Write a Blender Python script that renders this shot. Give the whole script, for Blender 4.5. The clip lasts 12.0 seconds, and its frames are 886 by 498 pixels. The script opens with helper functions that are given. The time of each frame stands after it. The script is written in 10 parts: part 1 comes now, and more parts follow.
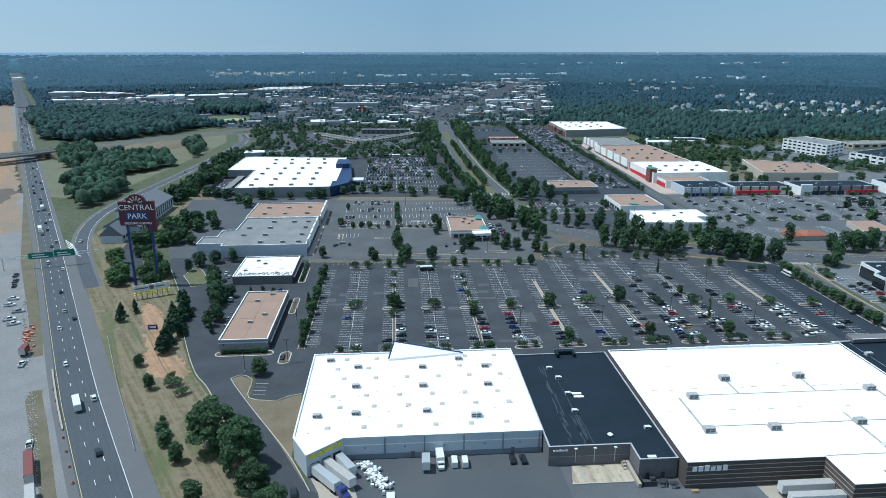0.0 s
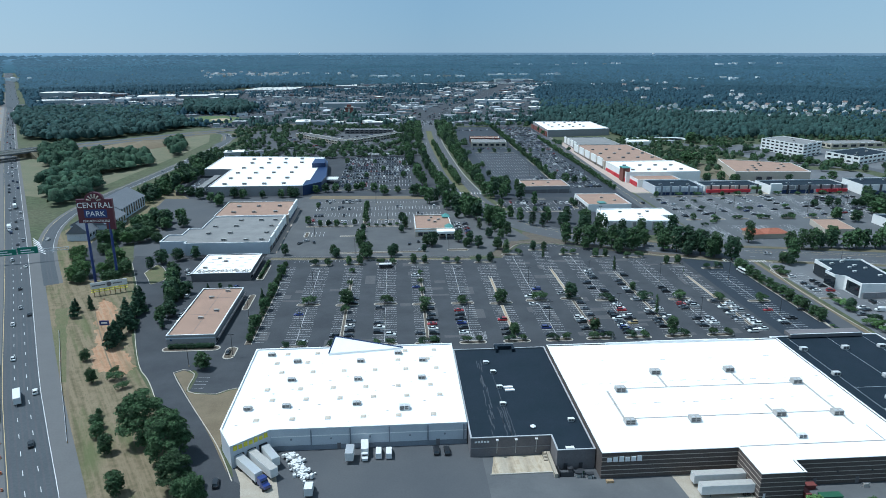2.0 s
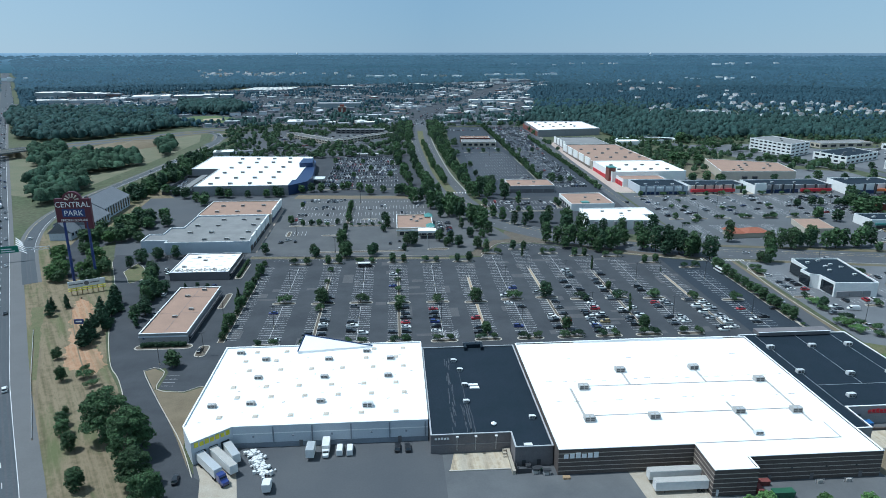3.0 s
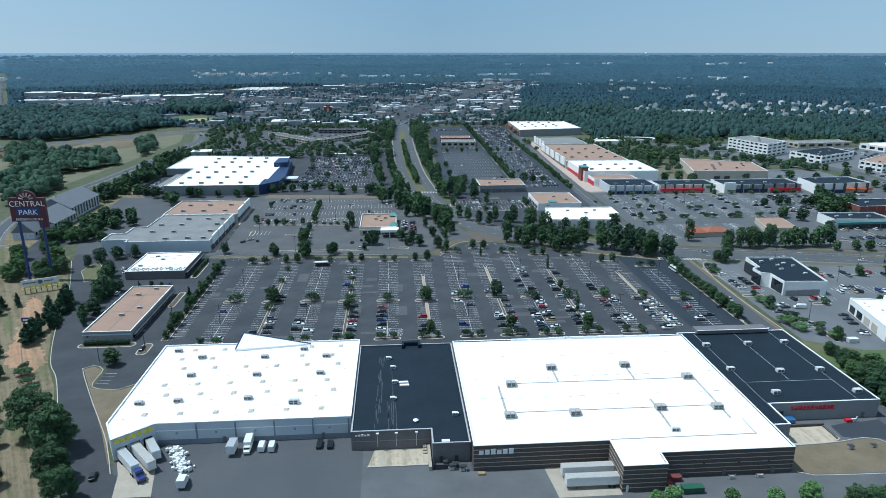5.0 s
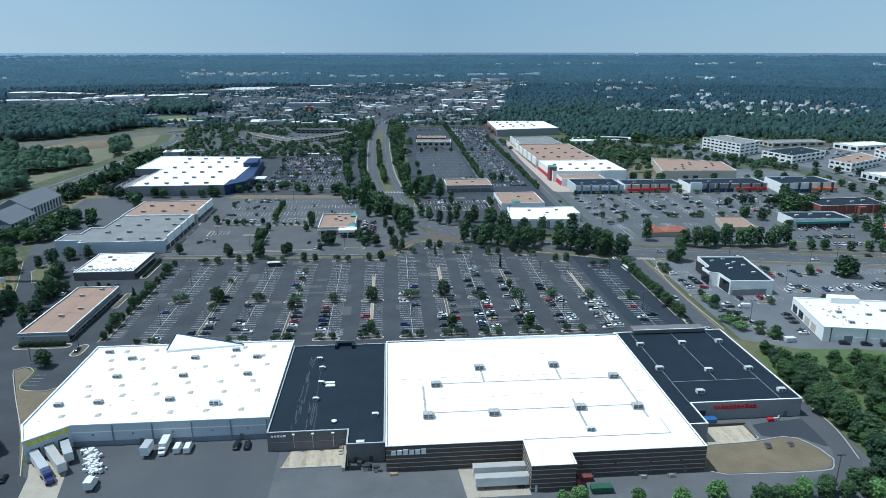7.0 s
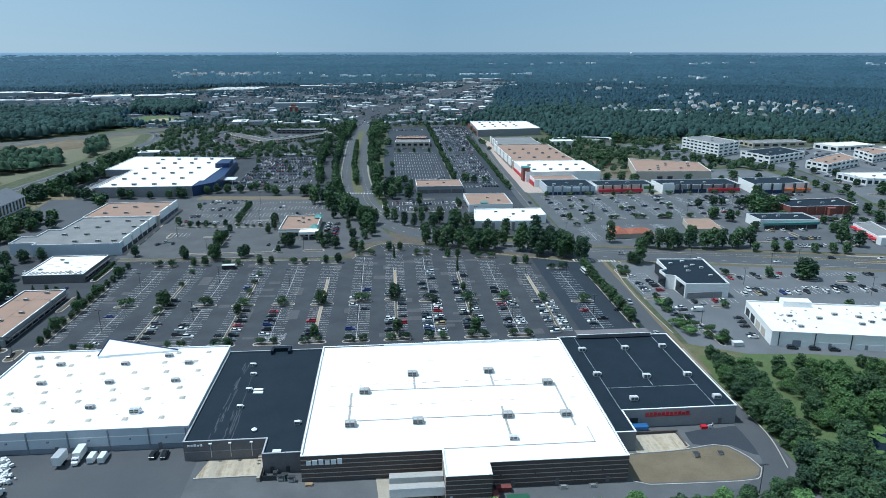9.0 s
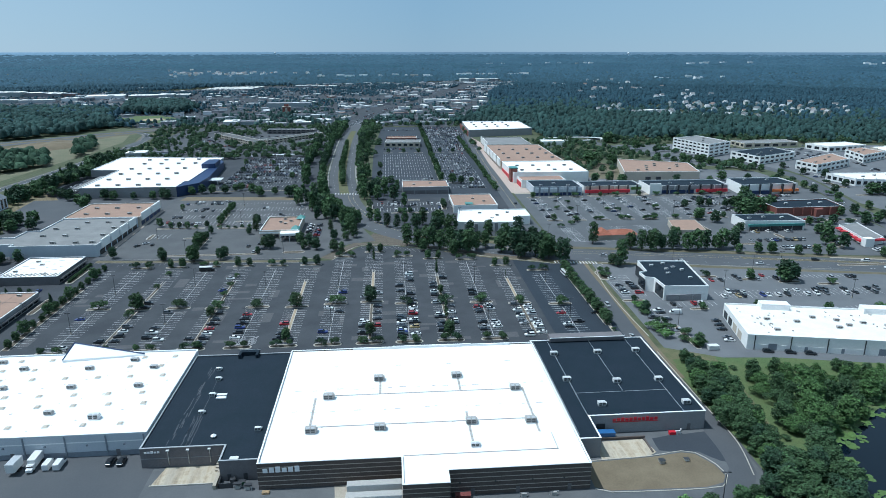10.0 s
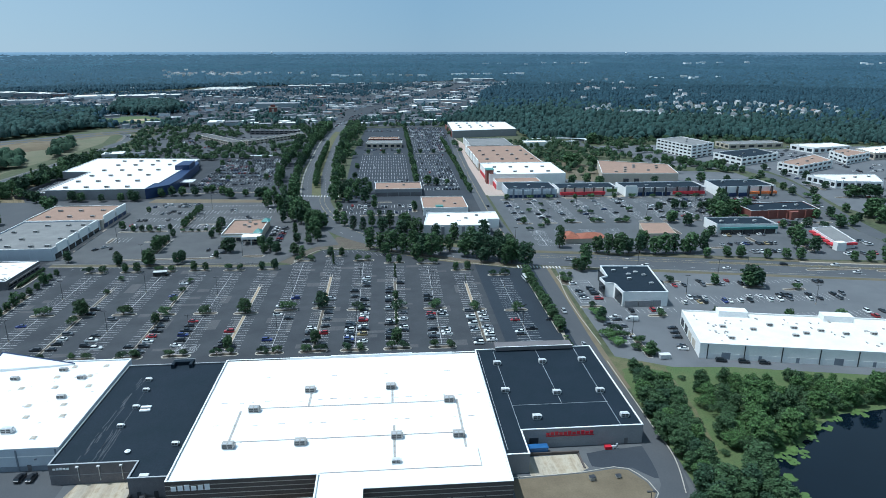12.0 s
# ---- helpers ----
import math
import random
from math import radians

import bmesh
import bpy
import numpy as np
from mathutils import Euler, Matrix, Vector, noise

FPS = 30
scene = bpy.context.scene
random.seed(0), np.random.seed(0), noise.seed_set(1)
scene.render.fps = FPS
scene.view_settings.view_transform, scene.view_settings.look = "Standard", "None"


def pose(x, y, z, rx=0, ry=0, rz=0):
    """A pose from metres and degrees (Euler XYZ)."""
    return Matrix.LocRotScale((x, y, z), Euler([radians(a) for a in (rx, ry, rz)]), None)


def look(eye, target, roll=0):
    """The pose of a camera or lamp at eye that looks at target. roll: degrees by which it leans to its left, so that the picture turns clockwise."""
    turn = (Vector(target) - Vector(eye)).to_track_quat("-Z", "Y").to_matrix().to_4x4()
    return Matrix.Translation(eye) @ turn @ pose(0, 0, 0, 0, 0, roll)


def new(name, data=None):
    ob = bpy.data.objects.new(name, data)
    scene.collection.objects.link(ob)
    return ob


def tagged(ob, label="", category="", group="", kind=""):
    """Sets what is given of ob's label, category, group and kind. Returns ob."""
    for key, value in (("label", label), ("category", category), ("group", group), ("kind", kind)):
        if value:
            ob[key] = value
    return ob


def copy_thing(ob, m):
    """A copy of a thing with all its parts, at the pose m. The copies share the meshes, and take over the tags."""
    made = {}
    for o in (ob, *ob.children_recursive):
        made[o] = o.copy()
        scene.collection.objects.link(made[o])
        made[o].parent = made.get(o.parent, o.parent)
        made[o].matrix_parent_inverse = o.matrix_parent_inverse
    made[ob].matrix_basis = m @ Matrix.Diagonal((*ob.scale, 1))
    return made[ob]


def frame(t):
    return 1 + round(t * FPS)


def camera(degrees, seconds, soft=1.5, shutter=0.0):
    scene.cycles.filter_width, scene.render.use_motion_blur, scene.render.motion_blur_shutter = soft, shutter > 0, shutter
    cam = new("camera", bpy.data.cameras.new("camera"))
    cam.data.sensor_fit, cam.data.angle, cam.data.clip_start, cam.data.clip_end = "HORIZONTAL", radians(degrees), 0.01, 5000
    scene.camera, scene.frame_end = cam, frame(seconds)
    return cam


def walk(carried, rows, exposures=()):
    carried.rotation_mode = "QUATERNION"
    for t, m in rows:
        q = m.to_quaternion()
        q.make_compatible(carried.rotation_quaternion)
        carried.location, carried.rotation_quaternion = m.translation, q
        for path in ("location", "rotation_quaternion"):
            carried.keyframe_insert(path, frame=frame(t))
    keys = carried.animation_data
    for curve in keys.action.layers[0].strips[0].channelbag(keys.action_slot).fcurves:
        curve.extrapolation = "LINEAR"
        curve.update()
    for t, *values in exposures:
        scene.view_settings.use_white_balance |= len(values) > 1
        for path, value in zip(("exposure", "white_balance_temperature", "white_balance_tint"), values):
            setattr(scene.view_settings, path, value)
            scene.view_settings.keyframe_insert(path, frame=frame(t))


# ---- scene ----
cam = camera(68.0, 12.0, soft=0.4)
PATH = [
    (0, (3.237, 3.393, 125.947), (10.044, 98.863, 96.847), 0),
    (0.5, (9.031, 1.841, 125.733), (15.834, 97.261, 96.633), 0),
    (1, (14.911, 0.273, 125.577), (21.714, 95.693, 96.477), 0),
    (1.5, (20.966, -1.201, 125.444), (27.772, 94.269, 96.394), 0),
    (2, (27.123, -2.547, 125.367), (33.979, 92.92, 96.367), 0),
    (2.5, (33.347, -3.93, 125.367), (40.204, 91.537, 96.367), 0),
    (3, (39.647, -5.204, 125.383), (46.553, 90.26, 96.383), 0),
    (5, (65.193, -8.988, 125.352), (72.149, 86.474, 96.352), 0),
    (5.5, (71.692, -9.766, 125.373), (78.748, 85.69, 96.373), 0),
    (6, (78.287, -10.348, 125.37), (85.492, 85.101, 96.42), 0),
    (6.5, (84.666, -10.61, 125.302), (92.119, 84.774, 96.302), 0),
    (7, (90.997, -10.502, 125.275), (98.6, 84.874, 96.275), 0),
    (9, (116.003, -7.508, 125.412), (123.855, 87.855, 96.362), 0),
    (9.5, (122.194, -6.355, 125.494), (130.046, 89.007, 96.444), 0),
    (10, (128.295, -4.966, 125.599), (136.197, 90.394, 96.499), 0),
    (10.5, (134.335, -3.619, 125.664), (142.234, 91.691, 96.564), 0),
    (11, (140.377, -2.144, 125.707), (148.227, 93.169, 96.557), -0.1),
    (11.5, (146.618, -0.487, 125.791), (154.417, 94.828, 96.641), 0),
    (12, (152.897, 1.244, 125.855), (160.697, 96.56, 96.755), 0),
]
walk(cam, [(t, look(eye, target, roll)) for t, eye, target, roll in PATH], exposures=[(0, -0.02, 5440, 3), (12, -0.02, 5440, 3)])

# ---- world, sun ----
SUN_EL, SUN_AZ = radians(66), math.atan2(-1.0, 0.14)
world = bpy.data.worlds.new("sky")
scene.world = world
world.use_nodes = True
wn = world.node_tree.nodes
sky = wn.new("ShaderNodeTexSky")
sky.sky_type = "NISHITA"
sky.sun_disc = False
sky.sun_elevation, sky.sun_rotation = SUN_EL, SUN_AZ
sky.altitude, sky.air_density, sky.dust_density, sky.ozone_density = 120, 1.0, 0.0, 6.0
wn["Background"].inputs["Strength"].default_value = 0.090
haze = wn.new("ShaderNodeMix")
haze.data_type = "RGBA"
haze.inputs["Factor"].default_value = 0.86
coord, axis, side, tone, gain = (wn.new("ShaderNode" + k) for k in ("TexCoord", "SeparateXYZ", "MapRange", "ValToRGB", "VectorMath"))
side.inputs["From Min"].default_value, side.inputs["From Max"].default_value = -0.75, 0.75  # paler haze on the sun's side and away from the middle
e = tone.color_ramp.elements
e[0].position, e[0].color = 0.0, (0.56, 0.68, 0.755, 1)
e[1].position, e[1].color = 1.0, (0.45, 0.585, 0.675, 1)
e.new(0.54).color = (0.32, 0.465, 0.59, 1)
gain.operation = "SCALE"
gain.inputs["Scale"].default_value = 10.0
world.node_tree.links.new(coord.outputs["Generated"], axis.inputs[0])
world.node_tree.links.new(axis.outputs["X"], side.inputs["Value"])
world.node_tree.links.new(side.outputs[0], tone.inputs[0])
world.node_tree.links.new(tone.outputs[0], gain.inputs[0])
world.node_tree.links.new(gain.outputs[0], haze.inputs["B"])
world.node_tree.links.new(sky.outputs[0], haze.inputs["A"])
world.node_tree.links.new(haze.outputs["Result"], wn["Background"].inputs["Color"])
lamp = bpy.data.lights.new("sun", "SUN")
lamp.energy, lamp.angle, lamp.color = 4.3, radians(0.53), (1.0, 0.965, 0.91)
sun = new("sun", lamp)
sun.matrix_world = look((0, 0, 300), Vector((0, 0, 300)) - Vector((math.sin(SUN_AZ) * math.cos(SUN_EL), math.cos(SUN_AZ) * math.cos(SUN_EL), math.sin(SUN_EL))))


# ---- helpers of this scene ----
def lerp(v, xs, ys):
    return float(np.interp(v, xs, ys))


def gz(x, y):
    """Height of the ground: level by the stores, then a gentle rise, raised far off to fit the horizon in the camera's
    view.
    """
    z = lerp(y, (340, 650, 950, 2600), (0, 5, 8, 10))
    return z + lerp(math.hypot(x - 80, y), (2500, 3000, 3600, 4200, 4850), (0, 14, 44, 68, 93))


ORIGIN = {}


def thing(name, at, label, category, group="", kind=""):
    ob = new(name)
    ob.empty_display_size = 0.5
    ob.location = at
    ORIGIN[ob.name] = Vector(at)
    return tagged(ob, label, category, group, kind)


def mesh_of(name, bm, mat, shift=None):
    me = bpy.data.meshes.new(name)
    if shift is not None:
        bmesh.ops.translate(bm, verts=bm.verts, vec=shift)
    bm.normal_update()
    bm.to_mesh(me)
    bm.free()
    for m in mat if isinstance(mat, (list, tuple)) else [mat]:
        me.materials.append(m)
    return me


def part(name, bm, mat, parent, label=""):
    """One mesh object under a thing or a part; bm is in world metres."""
    root = parent
    while root.parent:
        root = root.parent
    ob = new(name, mesh_of(name, bm, mat, -ORIGIN[root.name]))
    ob.parent = parent
    if label:
        ob["label"] = label
    return ob


def sub(name, me, parent, at=(0, 0, 0), turn=0.0, label=""):
    """An object on a shared mesh under a thing, at a place in the thing's own frame."""
    ob = new(name, me)
    ob.parent = parent
    ob.matrix_basis = pose(*at, 0, 0, turn)
    if label:
        ob["label"] = label
    return ob


def setting(name, bm, mat, label, category="", kind="structure"):
    ob = new(name, mesh_of(name, bm, mat))
    return tagged(ob, label, category, "", kind)


def box(bm, x0, x1, y0, y1, z0, z1, m=0):
    v = [bm.verts.new(p) for p in ((x0, y0, z0), (x1, y0, z0), (x1, y1, z0), (x0, y1, z0), (x0, y0, z1), (x1, y0, z1), (x1, y1, z1), (x0, y1, z1))]
    for q in ((0, 3, 2, 1), (4, 5, 6, 7), (0, 1, 5, 4), (1, 2, 6, 5), (2, 3, 7, 6), (3, 0, 4, 7)):
        bm.faces.new([v[i] for i in q]).material_index = m
    return v


def obox(bm, cx, cy, z0, z1, lx, ly, turn=0.0, m=0):
    """A box about a centre, turned by degrees about z."""
    v = box(bm, -lx / 2, lx / 2, -ly / 2, ly / 2, z0, z1, m)
    bmesh.ops.transform(bm, matrix=pose(cx, cy, 0, 0, 0, turn), verts=v)
    return v


def flat(bm, cx, cy, lx, ly, turn=0.0, z=0.0):
    """One level quad about a centre, turned by degrees."""
    m = pose(cx, cy, z, 0, 0, turn)
    bm.faces.new([bm.verts.new(m @ Vector((a * lx / 2, b * ly / 2, 0))) for a, b in ((-1, -1), (1, -1), (1, 1), (-1, 1))])


def boxes(*rows):
    bm = bmesh.new()
    for r in rows:
        box(bm, *r)
    return bm


def prism(bm, poly, z0, z1, m=0):
    lo = [bm.verts.new((x, y, z0)) for x, y in poly]
    hi = [bm.verts.new((x, y, z1)) for x, y in poly]
    n = len(poly)
    for f in [bm.faces.new(lo[::-1]), bm.faces.new(hi)] + [bm.faces.new((lo[i], lo[(i + 1) % n], hi[(i + 1) % n], hi[i])) for i in range(n)]:
        f.material_index = m


def tube(bm, p, q, r0, r1, seg=8, m=0, caps=True):
    """A tapered round bar from p to q."""
    p, q = Vector(p), Vector(q)
    rot = (q - p).to_track_quat("Z", "Y")
    a = [bm.verts.new(p + rot @ Vector((r0 * math.cos(t), r0 * math.sin(t), 0))) for t in np.arange(seg) * 2 * math.pi / seg]
    b = [bm.verts.new(q + rot @ Vector((r1 * math.cos(t), r1 * math.sin(t), 0))) for t in np.arange(seg) * 2 * math.pi / seg]
    for i in range(seg):
        bm.faces.new((a[i], a[(i + 1) % seg], b[(i + 1) % seg], b[i])).material_index = m
    if caps:
        bm.faces.new(a[::-1]).material_index = m
        bm.faces.new(b).material_index = m


def inset(poly, d):
    """The polygon (counter-clockwise) with every edge moved inwards by d."""
    n, out = len(poly), []
    for i in range(n):
        a, b, c = Vector(poly[i - 1]), Vector(poly[i]), Vector(poly[(i + 1) % n])
        u, v = (b - a).normalized(), (c - b).normalized()
        nu, nv = Vector((-u.y, u.x)), Vector((-v.y, v.x))
        k = nu + nv
        out.append(tuple(b + k * (d / max(0.2, 1 + nu.dot(nv)))))
    return out


def stadium(cx, cy, lx, ly, n=5):
    """A long island with round ends, its long side along x or y."""
    r, pts = min(lx, ly) / 2, []
    ax, ay = lx / 2 - r, ly / 2 - r
    for k, (sx, sy) in enumerate(((1, 1), (-1, 1), (-1, -1), (1, -1))):
        for i in range(n):
            t = (k + i / (n - 1)) * math.pi / 2
            pts.append((cx + sx * ax + r * math.cos(t), cy + sy * ay + r * math.sin(t)))
    return pts


def ragged(poly, seed, step=4.0, rough=1.2):
    """The polygon with uneven edges, as grass and earth have."""
    r, out = random.Random(seed), []
    for i, p in enumerate(poly):
        a, b = Vector(p), Vector(poly[(i + 1) % len(poly)])
        n = max(1, int((b - a).length / step))
        for j in range(n):
            q = a.lerp(b, j / n)
            out.append((q.x + r.uniform(-rough, rough), q.y + r.uniform(-rough, rough)))
    return out


def drape(bm, off):
    """Cut a flat sheet where the ground's slope changes and lay it on the ground."""
    for y in (340, 650, 950):
        g = bm.verts[:] + bm.edges[:] + bm.faces[:]
        bmesh.ops.bisect_plane(bm, geom=g, plane_co=(0, y, 0), plane_no=(0, 1, 0))
    for v in bm.verts:
        v.co.z = gz(v.co.x, v.co.y) + off + v.co.z


def sheet(name, polys, mat, off, label, category="", kind="structure"):
    bm = bmesh.new()
    for poly in polys:
        bm.faces.new([bm.verts.new((x, y, 0)) for x, y in poly])
    bmesh.ops.recalc_face_normals(bm, faces=bm.faces)
    drape(bm, off)
    bm.normal_update()
    for f in bm.faces:
        if f.normal.z < 0:
            f.normal_flip()
    return setting(name, bm, mat, label, category, kind)


def offset_line(pts, d):
    """A polyline moved to its left by d."""
    out = []
    for i, p in enumerate(pts):
        a, b = Vector(pts[max(i - 1, 0)]), Vector(pts[min(i + 1, len(pts) - 1)])
        u = (b - a).normalized()
        out.append((p[0] - u.y * d, p[1] + u.x * d))
    return out


def smooth_line(pts, step=8.0):
    """A denser polyline along a Catmull-Rom curve through pts."""
    out, n = [], len(pts)
    p = [Vector(q) for q in pts]
    for i in range(n - 1):
        a, b, c, d = p[max(i - 1, 0)], p[i], p[i + 1], p[min(i + 2, n - 1)]
        k = max(1, int((c - b).length / step))
        for j in range(k):
            t = j / k
            out.append(tuple(0.5 * (2 * b + (c - a) * t + (2 * a - 5 * b + 4 * c - d) * t * t + (3 * b - a - 3 * c + d) * t ** 3)))
    out.append(tuple(p[-1]))
    return out


def ribbon(bm, pts, d0, d1, z0=0.0, z1=None):
    """A strip along a polyline between two side distances; with z1 a raised bar."""
    l, r = offset_line(pts, d1), offset_line(pts, d0)
    if z1 is None:
        vl, vr = [bm.verts.new((*q, z0)) for q in l], [bm.verts.new((*q, z0)) for q in r]
        for i in range(len(pts) - 1):
            bm.faces.new((vr[i], vr[i + 1], vl[i + 1], vl[i]))
    else:
        ring = [[bm.verts.new((*q, z)) for q in s] for s, z in ((r, z0), (r, z1), (l, z1), (l, z0))]
        for k in range(3):
            for i in range(len(pts) - 1):
                bm.faces.new((ring[k][i], ring[k][i + 1], ring[k + 1][i + 1], ring[k + 1][i]))
        for i in (0, -1):
            bm.faces.new([ring[k][i] for k in range(4)])


def dashes(bm, pts, d, width, on, gap):
    """Broken line at side distance d along a polyline."""
    line, run = offset_line(pts, d), 0.0
    for a, b in zip(line, line[1:]):
        a, b = Vector(a), Vector(b)
        u, s = (b - a).normalized(), 0.0
        while s < (b - a).length:
            k = run % (on + gap)
            step = min((on if k < on else on + gap) - k + 1e-4, (b - a).length - s)
            if k < on and step > 0.2:
                p, q, w = a + u * s, a + u * (s + step), Vector((-u.y, u.x)) * width / 2
                bm.faces.new([bm.verts.new((*c, 0)) for c in (p - w, q - w, q + w, p + w)])
            s += step
            run += step


# ---- materials ----
def material(name, color, rough=0.8, metal=0.0, grain=0.0, grain_size=0.3, blotch=0.0, blotch_size=6.0, tint=None, bump=0.0, spread=0.0, island=0.0, spec=0.5, coat=0.0):
    """A surface with fine grain and large blotches at real size. tint: the colour that the blotches turn to; spread: change from object to object; island: from piece to piece."""
    m = bpy.data.materials.new(name)
    m.use_nodes = True
    nt = m.node_tree
    b = nt.nodes["Principled BSDF"]
    b.inputs["Roughness"].default_value, b.inputs["Metallic"].default_value = rough, metal
    b.inputs["Specular IOR Level"].default_value = spec
    b.inputs["Coat Weight"].default_value = coat
    link, make = nt.links.new, nt.nodes.new
    geo = make("ShaderNodeNewGeometry")
    rgb = make("ShaderNodeRGB")
    rgb.outputs[0].default_value = (*color, 1)
    out = rgb.outputs[0]

    def tex(size, detail):
        t = make("ShaderNodeTexNoise")
        t.inputs["Scale"].default_value, t.inputs["Detail"].default_value, t.inputs["Roughness"].default_value = 1.0 / size, detail, 0.62
        link(geo.outputs["Position"], t.inputs["Vector"])
        return t.outputs["Fac"]

    def ramp(src, lo, hi):
        r = make("ShaderNodeMapRange")
        r.inputs["From Min"].default_value, r.inputs["From Max"].default_value = 0.32, 0.68
        r.inputs["To Min"].default_value, r.inputs["To Max"].default_value = lo, hi
        link(src, r.inputs["Value"])
        return r.outputs[0]

    def scaled(src, fac):
        v = make("ShaderNodeVectorMath")
        v.operation = "SCALE"
        link(src, v.inputs[0])
        link(fac, v.inputs["Scale"])
        return v.outputs[0]

    if blotch:
        fac = ramp(tex(blotch_size, 5), 0.0, blotch)
        mix = make("ShaderNodeMix")
        mix.data_type = "RGBA"
        link(fac, mix.inputs["Factor"])
        link(out, mix.inputs["A"])
        mix.inputs["B"].default_value = (*(tint or [c * 0.6 for c in color]), 1)
        out = mix.outputs["Result"]
    if grain:
        noise_fac = tex(grain_size, 3)
        out = scaled(out, ramp(noise_fac, 1 - grain, 1 + grain))
        if bump:
            bp = make("ShaderNodeBump")
            bp.inputs["Strength"].default_value, bp.inputs["Distance"].default_value = bump, grain_size * 0.5
            link(noise_fac, bp.inputs["Height"])
            link(bp.outputs[0], b.inputs["Normal"])
    for amount, src in ((spread, "obj"), (island, "geo")):
        if amount:
            rnd = make("ShaderNodeObjectInfo").outputs["Random"] if src == "obj" else geo.outputs["Random Per Island"]
            r = make("ShaderNodeMapRange")
            r.inputs["To Min"].default_value, r.inputs["To Max"].default_value = 1 - amount, 1 + amount
            link(rnd, r.inputs["Value"])
            out = scaled(out, r.outputs[0])
    link(out, b.inputs["Base Color"])
    return m


def palette(name, stops, rough=0.5, spec=0.5):
    """One of several colours for each joined piece, by chance."""
    m = bpy.data.materials.new(name)
    m.use_nodes = True
    nt = m.node_tree
    b = nt.nodes["Principled BSDF"]
    b.inputs["Roughness"].default_value, b.inputs["Specular IOR Level"].default_value = rough, spec
    geo, cr = nt.nodes.new("ShaderNodeNewGeometry"), nt.nodes.new("ShaderNodeValToRGB")
    cr.color_ramp.interpolation = "CONSTANT"
    while len(cr.color_ramp.elements) < len(stops):
        cr.color_ramp.elements.new(0.5)
    for e, (pos, col) in zip(cr.color_ramp.elements, stops):
        e.position, e.color = pos, (*col, 1)
    nt.links.new(geo.outputs["Random Per Island"], cr.inputs[0])
    nt.links.new(cr.outputs[0], b.inputs["Base Color"])
    return m


ASPHALT = material("asphalt_worn", (0.041, 0.045, 0.052), 0.9, spec=0.25, grain=0.08, grain_size=0.45, blotch=0.8, blotch_size=15, tint=(0.066, 0.071, 0.078), bump=0.1)
ASPHALT_DARK = material("asphalt_resurfaced", (0.023, 0.031, 0.042), 0.85, spec=0.25, grain=0.15, grain_size=0.5, blotch=0.5, blotch_size=22, tint=(0.036, 0.047, 0.060))
ASPHALT_WORN = material("asphalt_bleached", (0.096, 0.098, 0.101), 0.9, grain=0.06, grain_size=0.6, blotch=0.8, blotch_size=16, tint=(0.060, 0.063, 0.068))
ASPHALT_YARD = material("asphalt_dusty", (0.074, 0.078, 0.084), 0.85, grain=0.05, grain_size=0.6, blotch=0.9, blotch_size=17, tint=(0.118, 0.122, 0.126))
ASPHALT_LOT = material("asphalt_gray_lot", (0.100, 0.105, 0.112), 0.9, grain=0.06, grain_size=0.6, blotch=0.8, blotch_size=20, tint=(0.072, 0.077, 0.083))
ASPHALT_SEALED = material("asphalt_sealed", (0.036, 0.043, 0.054), 0.88, spec=0.25, grain=0.08, grain_size=0.5, blotch=0.6, blotch_size=25, tint=(0.054, 0.061, 0.071))
ASPHALT_PALE = material("asphalt_pale", (0.135, 0.141, 0.149), 0.9, grain=0.06, grain_size=0.6, blotch=0.8, blotch_size=25, tint=(0.092, 0.097, 0.105))
ROAD = material("road_surface", (0.067, 0.072, 0.080), 0.85, grain=0.08, grain_size=0.8, blotch=0.6, blotch_size=14, tint=(0.094, 0.099, 0.106))
HIGHWAY = material("highway_surface", (0.052, 0.061, 0.070), 0.85, grain=0.12, grain_size=0.8, blotch=0.5, blotch_size=12, tint=(0.067, 0.077, 0.086))
ASPHALT_MID = material("asphalt_gray", (0.062, 0.067, 0.075), 0.9, grain=0.06, grain_size=0.6, blotch=0.7, blotch_size=22, tint=(0.084, 0.087, 0.092))
TRACK = material("tyre_track", (0.052, 0.056, 0.065), 0.8, grain=0.12, grain_size=0.8, blotch=0.8, blotch_size=14, tint=(0.070, 0.074, 0.083))
SHOULDER = material("road_shoulder", (0.118, 0.118, 0.120), 0.9, grain=0.05, grain_size=0.8, blotch=0.5, blotch_size=9, tint=(0.096, 0.096, 0.098))
GRAVEL = material("gravel", (0.21, 0.205, 0.20), 0.95, grain=0.18, grain_size=0.6, blotch=0.5, blotch_size=14, tint=(0.135, 0.133, 0.133))
CONCRETE = material("concrete", (0.37, 0.33, 0.27), 0.85, grain=0.1, grain_size=0.4, blotch=0.5, blotch_size=3.5, tint=(0.27, 0.225, 0.165))
PAVE_WALK = material("gray_walk_concrete", (0.26, 0.25, 0.235), 0.88, grain=0.1, grain_size=0.5, blotch=0.6, blotch_size=6, tint=(0.19, 0.185, 0.175))
KERB = material("kerb_concrete", (0.43, 0.40, 0.345), 0.85, grain=0.15, grain_size=0.5, blotch=0.4, blotch_size=2, tint=(0.28, 0.255, 0.22))
PAINT_WHITE = material("white_line_paint", (0.66, 0.66, 0.66), 0.7, grain=0.3, grain_size=0.35, blotch=0.5, blotch_size=5, tint=(0.36, 0.36, 0.36))
